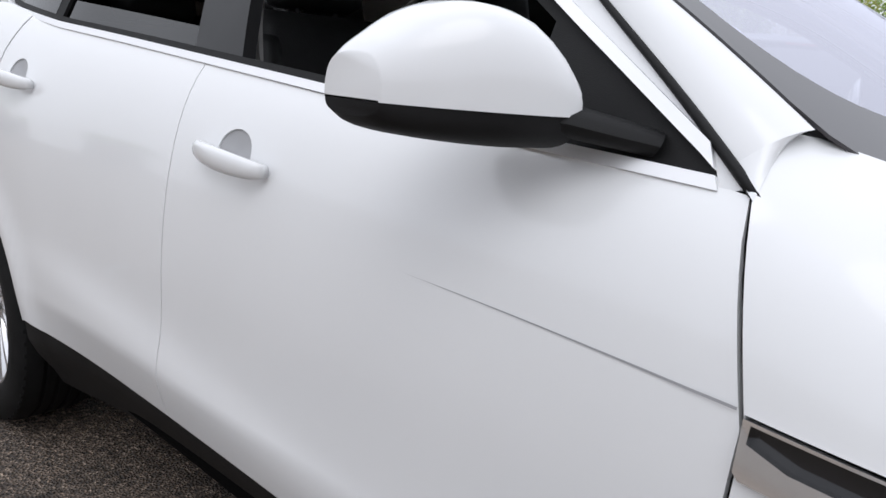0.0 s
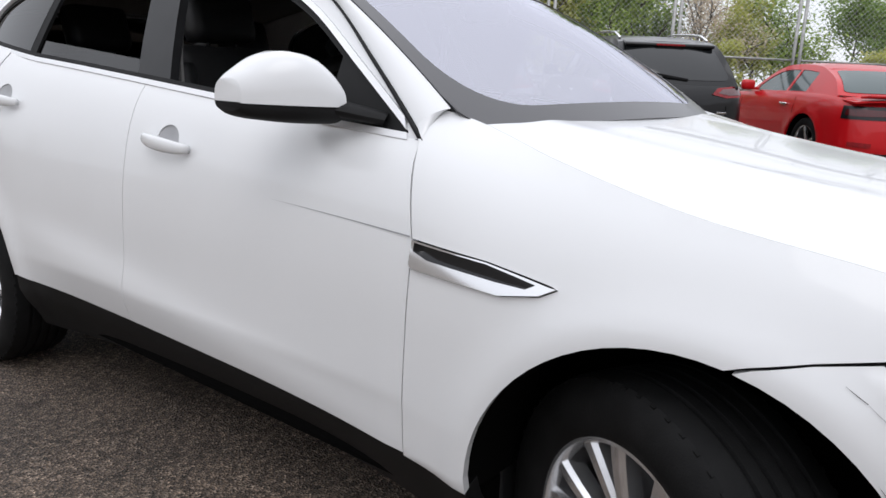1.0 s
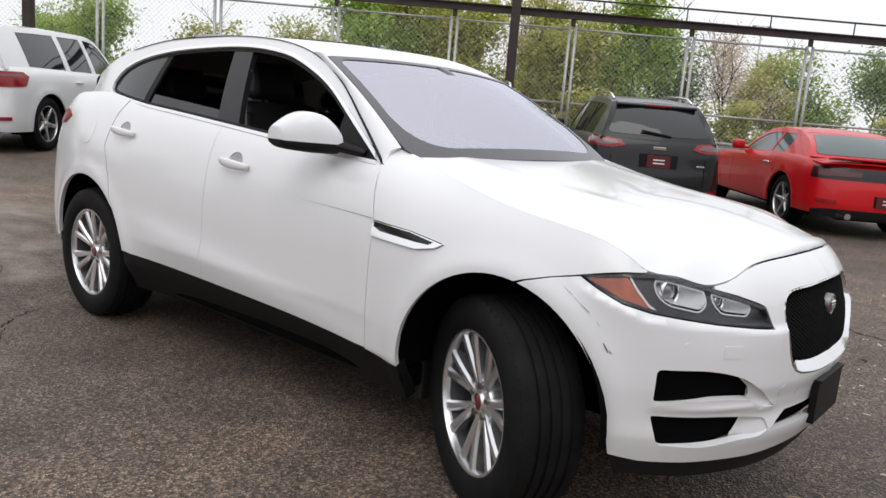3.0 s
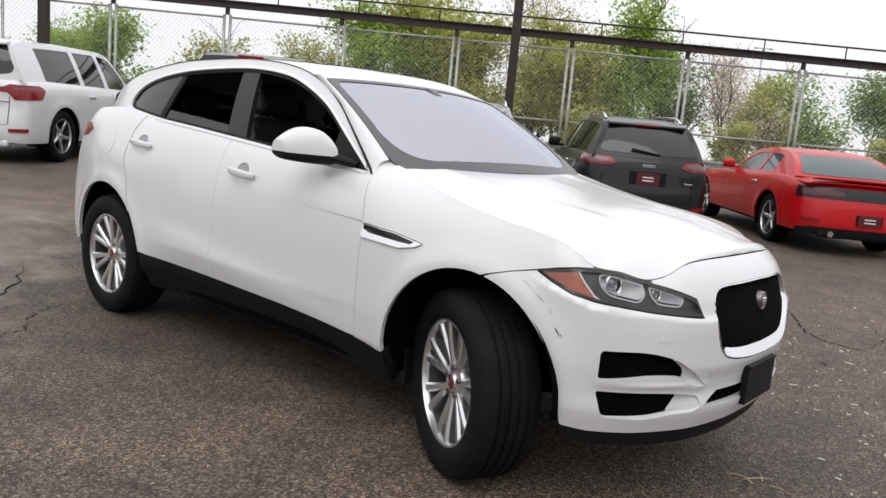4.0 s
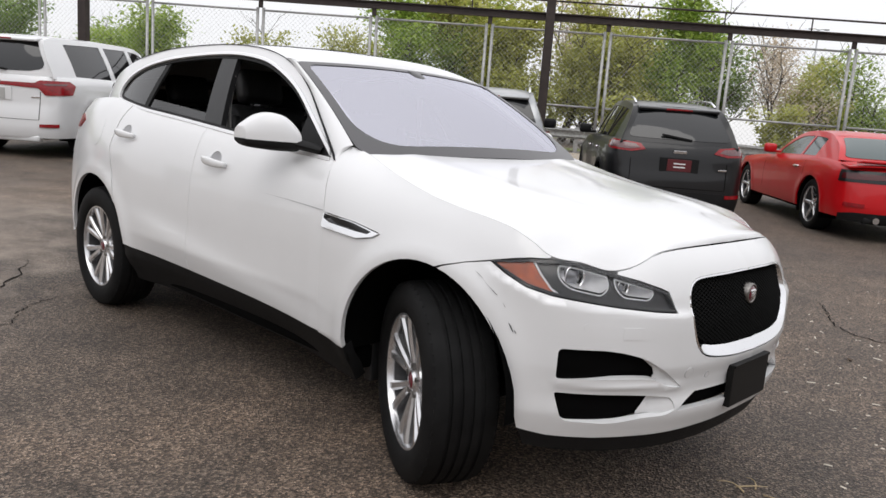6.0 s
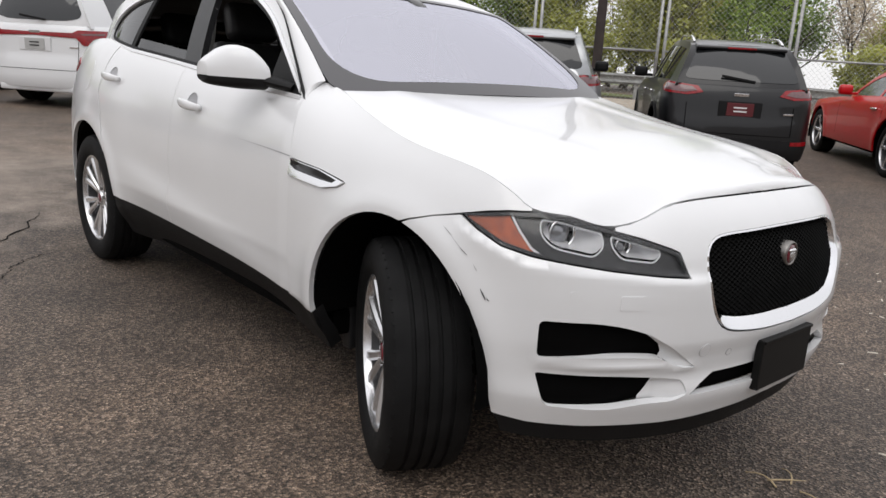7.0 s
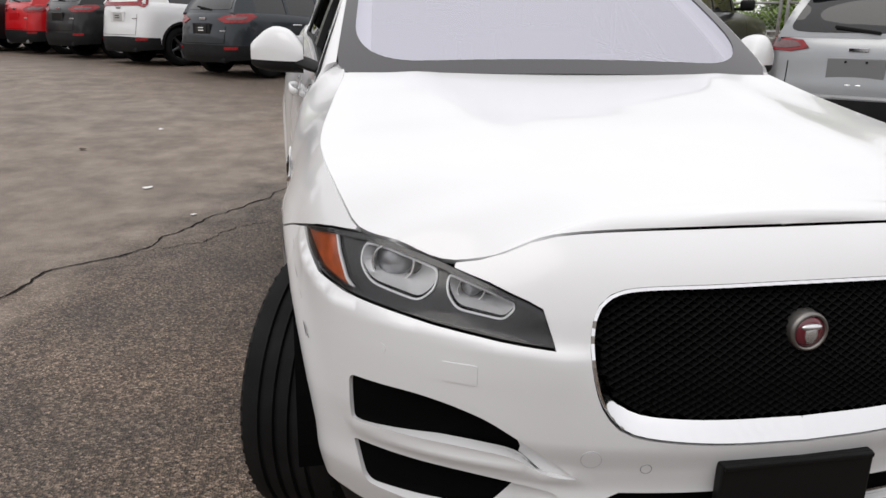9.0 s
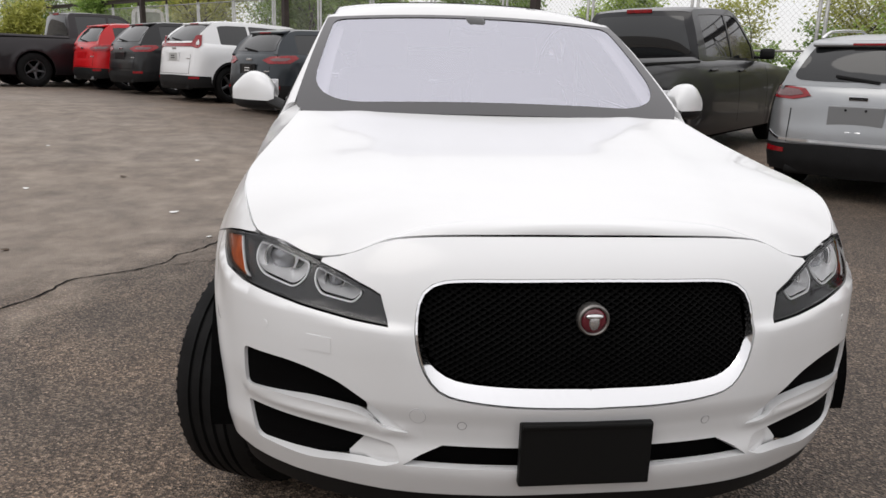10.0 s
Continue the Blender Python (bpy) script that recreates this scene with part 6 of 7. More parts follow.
            sc, zl = hw / 0.96, rear_top - 0.135
        elif lamps == "block":
            poly = [(0.44, -0.030), (0.52, 0.040), (0.80, 0.062), (1.14, 0.075), (1.20, 0.020), (1.10, -0.050), (0.62, -0.068)]
            sc, zl = hw / 0.93, rear_top - 0.065
        elif lamps == "split":
            poly = [(0.0, 0.055), (0.58, 0.060), (0.76, 0.20), (0.98, 0.22), (0.94, 0.02), (0.84, -0.05), (0.62, -0.015), (0.0, -0.015)]
            sc, zl = hw / 0.93, rear_top - 0.05
        elif lamps == "tall":
            poly = [(0.70, 0.10), (1.02, 0.13), (1.08, 0.03), (0.98, -0.24), (0.74, -0.26), (0.68, -0.05)]
            sc, zl = hw / 0.93, rear_top - 0.16
        else:
            poly = [(0.42, 0.0), (0.60, 0.06), (1.20, 0.095), (1.26, 0.05), (1.05, -0.05), (0.62, -0.065)]
            sc, zl = hw / 0.93, rear_top - 0.11
        poly = [ry(y * sc, zl + dz) for y, dz in poly]
        tl = sheet("tail_lamp", rounded(poly, 0.012, 2), sh.at, lamp_mat, root, side=s_, step=0.06, lift=0.012, thick=0.02, centre=(0, 0, 0.7), label="red tail lamp with a clear inset")
        cen_ = np.mean(poly, axis=0)
        if lamps in ("side", "bar", "boomerang", "block"):
            kx_, kz_ = (0.80, 0.60) if lamps == "block" else (0.55, 0.38)
            inner = [(cen_[0] + (a - cen_[0]) * kx_, cen_[1] + (z - cen_[1]) * kz_) for a, z in poly]
            if lamps == "bar":
                inner = [ry(y * sc, zl + dz) for y, dz in ((0.66, 0.055), (1.06, 0.062), (1.02, 0.040), (0.70, 0.033))]
            sheet("clear_inset", rounded(inner, 0.01, 2), sh.at, CLEARLENS, tl, side=s_, step=0.06, lift=0.016, thick=0.008, centre=(0, 0, 0.7))
        sheet("reflector", [ry(0.62 * hw / 0.93, 0.50), ry(0.86 * hw / 0.93, 0.51), ry(0.86 * hw / 0.93, 0.46), ry(0.62 * hw / 0.93, 0.455)], sh.at, REDLENS, root, side=s_, step=0.06, lift=0.016, thick=0.01, centre=(0, 0, 0.7))
    if lamps == "slit":
        for s_ in (1, -1):
            sheet("rear_diffuser", [(sh.len, 0.385), ry(0.78 * hw, 0.385), ry(1.0 * hw, 0.355), ry(1.03 * hw, 0.27), (sh.len, 0.27)], sh.at, BLACKPL, root, side=s_, step=0.08, lift=0.008, thick=0.02, centre=(0, 0, 0.7), label="black lower diffuser")
            bm = bmesh.new()
            add_cyl(bm, 0.042, 0.042, (-L / 2 + 0.16, s_ * 0.52 * hw, 0.30), (-L / 2 - 0.012, s_ * 0.52 * hw, 0.30), 16)
            part("exhaust_tip", bm, CHROME, root, smooth=False)
        panel_ = [ry(1.04 * hw / 0.96, rear_top - 0.06), ry(1.04 * hw / 0.96, rear_top - 0.215), (sh.len, rear_top - 0.215), (sh.len, rear_top - 0.06)]
        for s_ in (1, -1):
            sheet("lamp_panel", panel_, sh.at, P_BLACK, root, side=s_, step=0.08, lift=0.006, thick=0.01, centre=(0, 0, 0.7))
    zp = 0.52 if lamps == "slit" else 0.62 if bed else rear_top - 0.27
    if bar == "low":
        zp = 0.55
    bp_ = sh.at(sh.len, zp)
    bm = bmesh.new()
    add_box(bm, (0.02, 0.36 if lamps == "slit" else 0.50, 0.15 if lamps == "slit" else 0.19), (bp_[0] - 0.004, 0, zp), bevel=0.008)
    part("plate_recess", bm, P_RECESS_SHADE if mat is P_SILVER else mat if plate is False or mat is WHITE else BLACKPL, root)
    if plate is not False:
        bm = bmesh.new()
        add_box(bm, (0.012, 0.31, 0.155), (bp_[0] - 0.016, 0, zp), bevel=0.004)
        pl = part("plate", bm, plate or PLATE, root, "dealer plate in a dark frame" if plate else "grey plate")
        bm = bmesh.new()
        for dz in (0.022, -0.022):
            add_box(bm, (0.004, 0.15, 0.016), (bp_[0] - 0.024, 0, zp + dz))
        part("plate_bars", bm, WHITETXT if plate else BLACKPL, pl)
    if plate is False and mat is P_SILVER:
        bm = bmesh.new()
        add_box(bm, (0.02, 0.15, 0.03), (bp_[0] - 0.02, 0, zp - 0.16), bevel=0.008)
        part("tailgate_handle", bm, CHROME, root, smooth=True)
        for dy in (-0.09, 0.09):
            bm = bmesh.new()
            add_cyl(bm, 0.012, 0.012, (bp_[0] - 0.012, dy, zp + 0.06), (bp_[0] - 0.022, dy, zp + 0.06), 8)
            part("plate_bolt", bm, BLACKPL, root)
    if badge:
        q = sh.at(sh.len, rear_top - 0.10)
        bm = bmesh.new()
        add_box(bm, (0.010, 0.17, 0.038), (q[0] - 0.012, 0, rear_top - 0.10), bevel=0.004)
        part("badge", bm, CHROME, root)
        q = sh.at(sh.len - 0.62 * hw, rear_top - 0.30)
        bm = bmesh.new()
        add_box(bm, (0.008, 0.12, 0.022), (q[0] - 0.006, -q[1], rear_top - 0.30), pose(0, 0, 0, 0, 0, 12), bevel=0.003)
        part("model_mark", bm, CHROME, root)
    # seams of the tailgate
    if not bed and not deck:
        for s_ in (1, -1):
            sheet("tailgate_seam", [ry(0.66 * hw, 0.56), ry(0.68 * hw, rear_top - 0.22), ry(0.67 * hw, rear_top - 0.22), ry(0.65 * hw, 0.555), ry(0.0, 0.555), ry(0.0, 0.563)], sh.at, SHADOW, root, side=s_, step=0.08, lift=0.003, wall=False, centre=(0, 0, 0.7))
    bm = bmesh.new()
    add_box(bm, (0.10, W * 0.66, 0.10), (-L / 2 + 0.10, 0, 0.29), bevel=0.03)
    part("rear_valance", bm, bumper_mat or BLACKPL, root, smooth=True)
    if bar == "chrome":
        for s_ in (1, -1):
            sheet("bright_strip", [ry(0.0, 0.60), ry(0.75 * hw, 0.60), ry(0.95 * hw, 0.66), ry(0.95 * hw, 0.64), ry(0.75 * hw, 0.575), ry(0.0, 0.575)], sh.at, CHROME, root, side=s_, step=0.08, lift=0.008, thick=0.01, centre=(0, 0, 0.7))
    if rails:
        for s_ in (1, -1):
            bm = bmesh.new()
            pts = []
            for u in np.linspace(0.12, 0.92, 14):
                x = x_rf + (x_rr - x_rf) * u
                lift_ = 0.055 * min(1, 6 * (u - 0.12) / 0.8 + 0.2, 6 * (0.92 - u) / 0.8 + 0.2)
                pts.append((x, s_ * (gy(x, zev(x)) - 0.05), roof_(u, 0.95)[2] + lift_))
            tube_bm(bm, pts, 0.016, 8)
            part("roof_rail", bm, CHROME if mat is not WHITE else BLACKPL, root, smooth=True)
    bm = bmesh.new()
    add_box(bm, (L - 0.7, W - 0.75, 0.16), (0, 0, 0.34), bevel=0.03)
    add_box(bm, (abs(arches[0][0] - arches[1][0]) - 2 * arches[0][2], W - 0.12, 0.10), ((arches[0][0] + arches[1][0]) / 2, 0, 0.31), bevel=0.02)
    part("underbody", bm, SHADOW, root)
    return root


parked_car("black_suv", "black compact SUV with silver roof rails, nose to the fence", -1.95, 6.7, 4.62, 1.86, 1.67, P_BLACK, belt=(1.03, 1.12), roof_r=0.87, cladding=0.46, plate=PLATERED, rails=True, lamps="block", wheel=(0.36, 0.235, 0.225))
parked_car("red_coupe", "red two-door muscle coupe with black lamp panel", -5.05, 6.8, 5.02, 1.92, 1.45, P_RED, belt=(0.97, 1.04), hood=(0.86, 0.96), cowl=0.37, roof_f=0.51, roof_r=0.74, deck=0.875, trunk=0.99, lamps="slit", wheel=(0.36, 0.25, 0.255), axles=(0.185, 0.775),
           tail=(0.0, 0.66, 1.0), plate=PLATERED, glass=GREENGLASS, lamp_mat=DARKRED, tumble=0.55, bumper_mat=BLACKPL, rim=ALLOY, spokes=5, badge=False)
parked_car("silver_suv", "silver compact SUV with dark lower bumper", 0.62, 6.1, 4.40, 1.87, 1.64, P_SILVER, belt=(1.02, 1.12), roof_r=0.90, cladding=0.50, rails=True, lamps="block", bar="chrome", plate=False)
parked_car("grey_pickup", "dark grey crew-cab pickup truck with tinted rear window", 3.70, 5.25, 5.85, 2.02, 1.95, P_GRAPHITE, belt=(1.20, 1.28), hood=(1.08, 1.18), cowl=0.27, roof_f=0.385, roof_r=0.625, bed=0.645, lamps="tall", wheel=(0.41, 0.275, 0.26), axles=(0.165, 0.80), tail=(0.0, 0.5, 1.0), tumble=0.24, badge=False)
parked_car("white_wagon_suv", "white three-row SUV with a full-width red tail lamp", 7.67, 7.0, 5.10, 1.93, 1.80, WHITE, belt=(1.10, 1.18), roof_f=0.40, cowl=0.27, roof_r=0.93, lamps="bar", wheel=(0.39, 0.265, 0.26), tail=(0.0, 0.31, 0.62, 1.0), plate=None, rear_lean=0.07, bumper_mat=WHITE, post=0.065, dpil=0.26)
parked_car("charcoal_crossover", "charcoal small crossover with black wheel-arch cladding", 10.65, 5.7, 4.17, 1.80, 1.56, P_CHARCOAL, belt=(0.96, 1.06), roof_r=0.86, roof_f=0.42, cowl=0.26, cladding=0.48, lamps="boomerang", plate=P_BLACK)
parked_car("white_crossover", "white crossover with a red lamp bar across the split rear window", 13.45, 5.7, 4.40, 1.80, 1.69, WHITE, belt=(1.0, 1.16), roof_r=0.84, roof_f=0.38, cowl=0.24, cladding=0.47, lamps="split", rim=ALLOYDK)
parked_car("black_crossover", "black mid-size crossover with chrome-free tailgate", 15.95, 5.7, 4.60, 1.84, 1.67, P_BLACK, belt=(1.02, 1.10), roof_r=0.85, roof_f=0.40, cowl=0.25, cladding=0.45, lamps="boomerang", plate=False)
parked_car("red_compact_suv", "bright red compact SUV with grey lower bumper", 18.1, 5.7, 4.10, 1.77, 1.65, P_RED, belt=(1.02, 1.10), roof_r=0.86, roof_f=0.41, cowl=0.25, cladding=0.48, lamps="boomerang", bumper_mat=P_TAILGREY, plate=False)
parked_car("plum_pickup", "dark plum pickup truck on black wheels", 20.3, 3.9, 5.85, 2.02, 1.95, P_PLUM, belt=(1.20, 1.27), hood=(1.08, 1.18), cowl=0.27, roof_f=0.385, roof_r=0.625, bed=0.645, lamps="tall", wheel=(0.42, 0.285, 0.24), axles=(0.165, 0.80), tail=(0.0, 0.5, 1.0), tumble=0.24, rim=ALLOYDK, badge=False)
parked_car("grey_pickup_far", "mid-grey pickup truck seen over the other cars", 22.9, 10.2, 5.85, 2.02, 2.0, P_CHARCOAL, belt=(1.20, 1.28), hood=(1.08, 1.18), cowl=0.27, roof_f=0.385, roof_r=0.625, bed=0.645, lamps="tall", wheel=(0.41, 0.275, 0.26), axles=(0.165, 0.80), tail=(0.0, 0.5, 1.0), tumble=0.24, badge=False, group="")
parked_car("white_sedan", "white low sedan parked beyond the plum pickup", 22.3, 6.0, 4.7, 1.82, 1.46, WHITE, belt=(0.95, 1.02), hood=(0.82, 0.94), cowl=0.28, roof_f=0.42, roof_r=0.78, lamps="boomerang", plate=False, spoiler=False)

# ---- verge and trees behind the fence ----
GRASS = material("rough_grass", (0.10, 0.115, 0.035), 0.9, vary=0.4, scale=1.2, bump=0.5, bump_scale=30)
SAND = material("sandy_gravel", (0.34, 0.29, 0.23), 0.9, vary=0.2, scale=2.5, bump=0.4, bump_scale=60)
BARK = material("grey_bark", (0.10, 0.085, 0.07), 0.9, vary=0.3, scale=8, bump=0.5, bump_scale=40)


def leaf_material(name, c0, c1):
    m = bpy.data.materials.new(name)
    m.use_nodes = True
    n, l = m.node_tree.nodes, m.node_tree.links
    b = n["Principled BSDF"]
    g = n.new("ShaderNodeNewGeometry")
    r = n.new("ShaderNodeValToRGB")
    r.color_ramp.elements[0].color, r.color_ramp.elements[1].color = (*c0, 1), (*c1, 1)
    l.new(g.outputs["Random Per Island"], r.inputs["Fac"])
    l.new(r.outputs["Color"], b.inputs["Base Color"])
    b.inputs["Roughness"].default_value = 0.6
    b.inputs["Transmission Weight"].default_value = 0.0
    tr, mx = n.new("ShaderNodeBsdfTranslucent"), n.new("ShaderNodeMixShader")
    l.new(r.outputs["Color"], tr.inputs["Color"])
    mx.inputs["Fac"].default_value = 0.5
    l.new(b.outputs["BSDF"], mx.inputs[1])
    l.new(tr.outputs["BSDF"], mx.inputs[2])
    l.new(mx.outputs["Shader"], n["Material Output"].inputs["Surface"])
    return m


LEAF = {"fresh": leaf_material("fresh_leaves", (0.22, 0.33, 0.055), (0.46, 0.58, 0.13)), "deep": leaf_material("deep_leaves", (0.15, 0.25, 0.06), (0.32, 0.44, 0.11)),
        "bud": leaf_material("budding_leaves", (0.54, 0.44, 0.33), (0.74, 0.63, 0.48)), "olive": leaf_material("olive_leaves", (0.33, 0.35, 0.08), (0.55, 0.55, 0.16))}
rng = random.Random(11)


def tree(s, n, height, width, leaf, count, name="tree", base=0.0):
    p = row(s, n)
    root = thing(name, {"fresh": "young tree in fresh green spring leaf", "deep": "dense dark green bushy tree", "bud": "bare-limbed tree with brownish buds", "olive": "yellow-green tree coming into leaf"}[leaf], "tree", "trees behind the fence", m=pose(p.x, p.y, p.z))
    bm = bmesh.new()
    tips = []

    def limb(a, d, length, r, depth):
        pts, cur, dirv = [a], a.copy(), d.normalized()
        for i in range(4):
            dirv = (dirv + Vector((rng.uniform(-0.2, 0.2), rng.uniform(-0.2, 0.2), rng.uniform(-0.02, 0.16)))).normalized()
            cur = cur + dirv * (length / 4)
            pts.append(cur.copy())
        tube_bm(bm, pts, lambda t: r * (1 - 0.6 * t), 6 if depth == 0 else 4)
        tips.extend(pts[2:])
        if depth < 3:
            for _ in range(4 if depth < 2 else 3):
                k = rng.choice(pts[1:])
                ang = rng.uniform(0, 6.28)
                out = Vector((math.cos(ang), math.sin(ang), rng.uniform(0.2, 0.9)))
                limb(k, out * 0.9 + dirv * 0.4, length * rng.uniform(0.45, 0.7), r * 0.5, depth + 1)

    stems = rng.choice((2, 3, 3))
    for q in range(stems):
        limb(Vector((rng.uniform(-0.3, 0.3) * width * 0.4, rng.uniform(-0.2, 0.2), -0.2)), Vector((rng.uniform(-0.25, 0.25), rng.uniform(-0.25, 0.25), 1)), height * 0.62, 0.016 * height, 0)
    sx = width / 2 / max(0.5, max(math.hypot(t.x, t.y) for t in tips))
    part("trunk", bm, BARK, root)
    verts, faces = [], []
    top = max(t.z for t in tips)
    for _ in range(count):
        t = rng.choice(tips)
        spread = 0.07 * height
        c = Vector((t.x * sx if sx < 1 else t.x, t.y * sx if sx < 1 else t.y, t.z * height / top)) + Vector((rng.gauss(0, spread), rng.gauss(0, spread), rng.gauss(0, spread * 0.8)))
        if c.z < base * height:
            c.z = base * height + rng.uniform(0, 0.3) * height
        c.z = min(c.z, height * 1.03)
        sz = rng.uniform(0.055, 0.12) * (1.0 if leaf != "bud" else 0.7)
        e = Euler((rng.uniform(-0.9, 0.9), rng.uniform(-0.9, 0.9), rng.uniform(0, 6.28))).to_matrix()
        k = len(verts)
        for q in ((-1, 0, 0), (0, -0.55, 0.1), (1.1, 0, 0), (0, 0.55, 0.1)):
            verts.append(tuple(c + e @ (Vector(q) * sz)))
        faces.append((k, k + 1, k + 2, k + 3))
    me = bpy.data.meshes.new("crown")
    me.from_pydata(verts, [], faces)
    tagged(finish("crown", me, LEAF[leaf], root), kind="stuff")
    return root


# rough verge strip and sandy shoulder lie on the ground as thin sheets
def strip(name, n0, n1, z, mat, label, cat):
    ss = np.arange(-60, 90, 3.0)
    vs = [tuple(row(s_, n_, z)) for s_ in ss for n_ in (n0, (n0 + n1) / 2, n1)]
    fs = [(i * 3 + j, (i + 1) * 3 + j, (i + 1) * 3 + j + 1, i * 3 + j + 1) for i in range(len(ss) - 1) for j in range(2)]
    me = bpy.data.meshes.new(name)
    me.from_pydata(vs, [], fs)
    return tagged(finish(name, me, mat), label, cat, kind="structure")


strip("shoulder", 14.9, 19.6, 0.02, SAND, "pale sandy road shoulder behind the fence", "ground")
strip("verge", 20.6, 60.0, 0.03, GRASS, "rough spring grass verge", "grass")
for s, n, h, w, leaf, cnt in (
    (15.5, 27, 3.9, 5.0, "fresh", 6000), (11.5, 29, 3.3, 4.5, "olive", 4500), (18.5, 30, 3.4, 4.0, "fresh", 4500), (4.8, 27, 5.2, 4.2, "fresh", 7500), (2.6, 29, 5.7, 4.4, "olive", 6500), (0.2, 26, 5.0, 4.2, "olive", 7500),
    (-1.6, 31, 6.6, 5.0, "bud", 5000), (-3.4, 26, 5.0, 4.0, "olive", 7500), (-5.6, 28, 6.3, 3.6, "fresh", 6500), (-8.2, 30, 4.4, 2.8, "deep", 6000), (-10.6, 29, 4.6, 4.0, "bud", 4500), (-12.6, 30, 3.7, 3.6, "olive", 5000),
    (-2.4, 29, 4.9, 4.0, "olive", 6000), (-4.6, 28, 4.4, 3.8, "fresh", 5500), (1.4, 28, 4.8, 3.8, "fresh", 5500),
    (-15.0, 32, 3.8, 3.6, "fresh", 5000), (-18.0, 31, 4.2, 4.4, "deep", 6000), (7.6, 32, 3.6, 4.0, "olive", 3500), (22.5, 29, 4.4, 5.0, "deep", 5500), (27.0, 30, 5.4, 6.5, "deep", 7000), (32.0, 29, 6.2, 7.0, "fresh", 7000), (38.0, 30, 6.5, 8.0, "deep", 8000), (46.0, 32, 7.0, 9.0, "deep", 8000), (-22.5, 33, 4.4, 5.0, "fresh", 5000),
    (24.0, 20, 7.0, 6.5, "deep", 7000), (29.0, 21, 8.0, 7.5, "deep", 8000), (34.5, 19, 8.5, 8.0, "olive", 8000), (40.5, 21, 9.0, 8.5, "deep", 9000), (47.0, 19, 9.5, 9.0, "fresh", 9000), (54.0, 21, 10.0, 10.0, "deep", 9000), (62.0, 20, 10.5, 10.0, "deep", 9000), (38.0, 14.5, 6.0, 7.0, "deep", 7000), (44.0, 12.5, 7.0, 8.0, "olive", 7000), (51.0, 11.0, 8.0, 9.0, "deep", 7000),
):
    tree(s, n, h * (n + 3.5) / 28.5, w * (n + 3.5) / 28.5, leaf, int(cnt * (0.7 if leaf == "bud" else 0.95) * (0.8 if s < -6 else 1.0) * 1.6))
for k in (q for q in range(26) if q != 5):
    tree(-24 + 2.6 * k + rng.uniform(-0.8, 0.8), 23.5 + rng.uniform(-0.8, 2.5), rng.uniform(1.6, 2.6), rng.uniform(2.4, 3.4), rng.choice(("fresh", "olive", "deep", "olive")), 2300, name="bush")


# ---- scuffs on the white car's bumper corner ----
SCUFF = material("dark_scuff", (0.10, 0.10, 0.102), 0.7, vary=0.3, scale=90)
PALESCUFF = material("pale_scuff", (0.34, 0.34, 0.345), 0.6, vary=0.2, scale=60)


def scuff(pts, w, mat, label):
    """A thin scratch along (arc, height) points of the skin."""
    w = w * 0.5
    up = [(a + w * k, z - w * k * 0.8) for (a, z), k in zip(pts, (0.25, 1.0, 0.8, 0.3, 0.2))]
    low = [(a - w * k * 0.6, z + w * k * 0.5) for (a, z), k in zip(pts, (0.25, 0.8, 1.0, 0.5, 0.2))]
    sheet("scratch", up + low[::-1], HERO.at, mat, bumper, step=0.02, lift=0.0032, wall=False, side=-1, label=label)


scuff([(1.212, 0.817), (1.196, 0.808), (1.180, 0.799)], 0.0016, SCUFF, "dark scratch on the bumper corner")
scuff([(1.180, 0.799), (1.163, 0.786), (1.146, 0.774)], 0.0012, PALESCUFF, "faint grey scratch")
scuff([(1.150, 0.777), (1.135, 0.767), (1.118, 0.756)], 0.0022, SCUFF, "dark scratch on the bumper corner")
scuff([(1.096, 0.736), (1.090, 0.729), (1.084, 0.721)], 0.0018, PALESCUFF, "faint grey scratch")
scuff([(1.068, 0.676), (1.061, 0.667), (1.055, 0.657), (1.050, 0.648)], 0.0045, SCUFF, "dark scuff near the wheel arch")
scuff([(1.049, 0.656), (1.044, 0.651), (1.040, 0.647)], 0.0030, SCUFF, "dark scuff near the wheel arch")

# ---- cracks in the asphalt ----
CRACK = material("open_crack", (0.012, 0.011, 0.010), 0.95, spec=0.1)
rng2 = random.Random(5)


def crack(pts, w):
    line = smooth_curve(pts, 70)
    tang = np.gradient(line, axis=0)
    tang /= np.linalg.norm(tang, axis=1)[:, None]
    vs, off_ = [], 0.0
    for i, (p, t) in enumerate(zip(line, tang)):
        off_ = 0.75 * off_ + rng2.gauss(0, 0.010)
        k = w * rng2.uniform(0.35, 1.0) * min(1.0, 6 * (i + 0.5) / 70, 6 * (70 - i - 0.5) / 70)
        for sg in (1, -1):
            x, y = p[0] - t[1] * (off_ + sg * k / 2), p[1] + t[0] * (off_ + sg * k / 2)
            vs.append((x, y, ground_z(x, y) + 0.004))
    me = bpy.data.meshes.new("crack")
    me.from_pydata(vs, [], [(2 * i, 2 * i + 1, 2 * i + 3, 2 * i + 2) for i in range(69)])
    finish("crack", me, CRACK, ground, "open dark crack in the asphalt")


crack([(-1.30, -2.60), (-1.80, -2.33), (-2.18, -2.18), (-2.45, -1.87), (-3.27, -1.48), (-3.71, -1.15), (-4.18, -0.93)], 0.022)
crack([(-2.45, -1.87), (-2.62, -1.52), (-2.95, -1.30), (-3.10, -1.05)], 0.010)
crack([(0.87, 3.03), (0.62, 3.02), (0.26, 3.17), (-0.14, 3.94)], 0.016)
crack([(0.62, 3.02), (0.70, 3.45), (0.55, 3.95)], 0.010)

# ---- bits of litter, straw and leaves ----
STRAW = material("dry_straw", (0.42, 0.33, 0.20), 0.85, vary=0.25, scale=40)
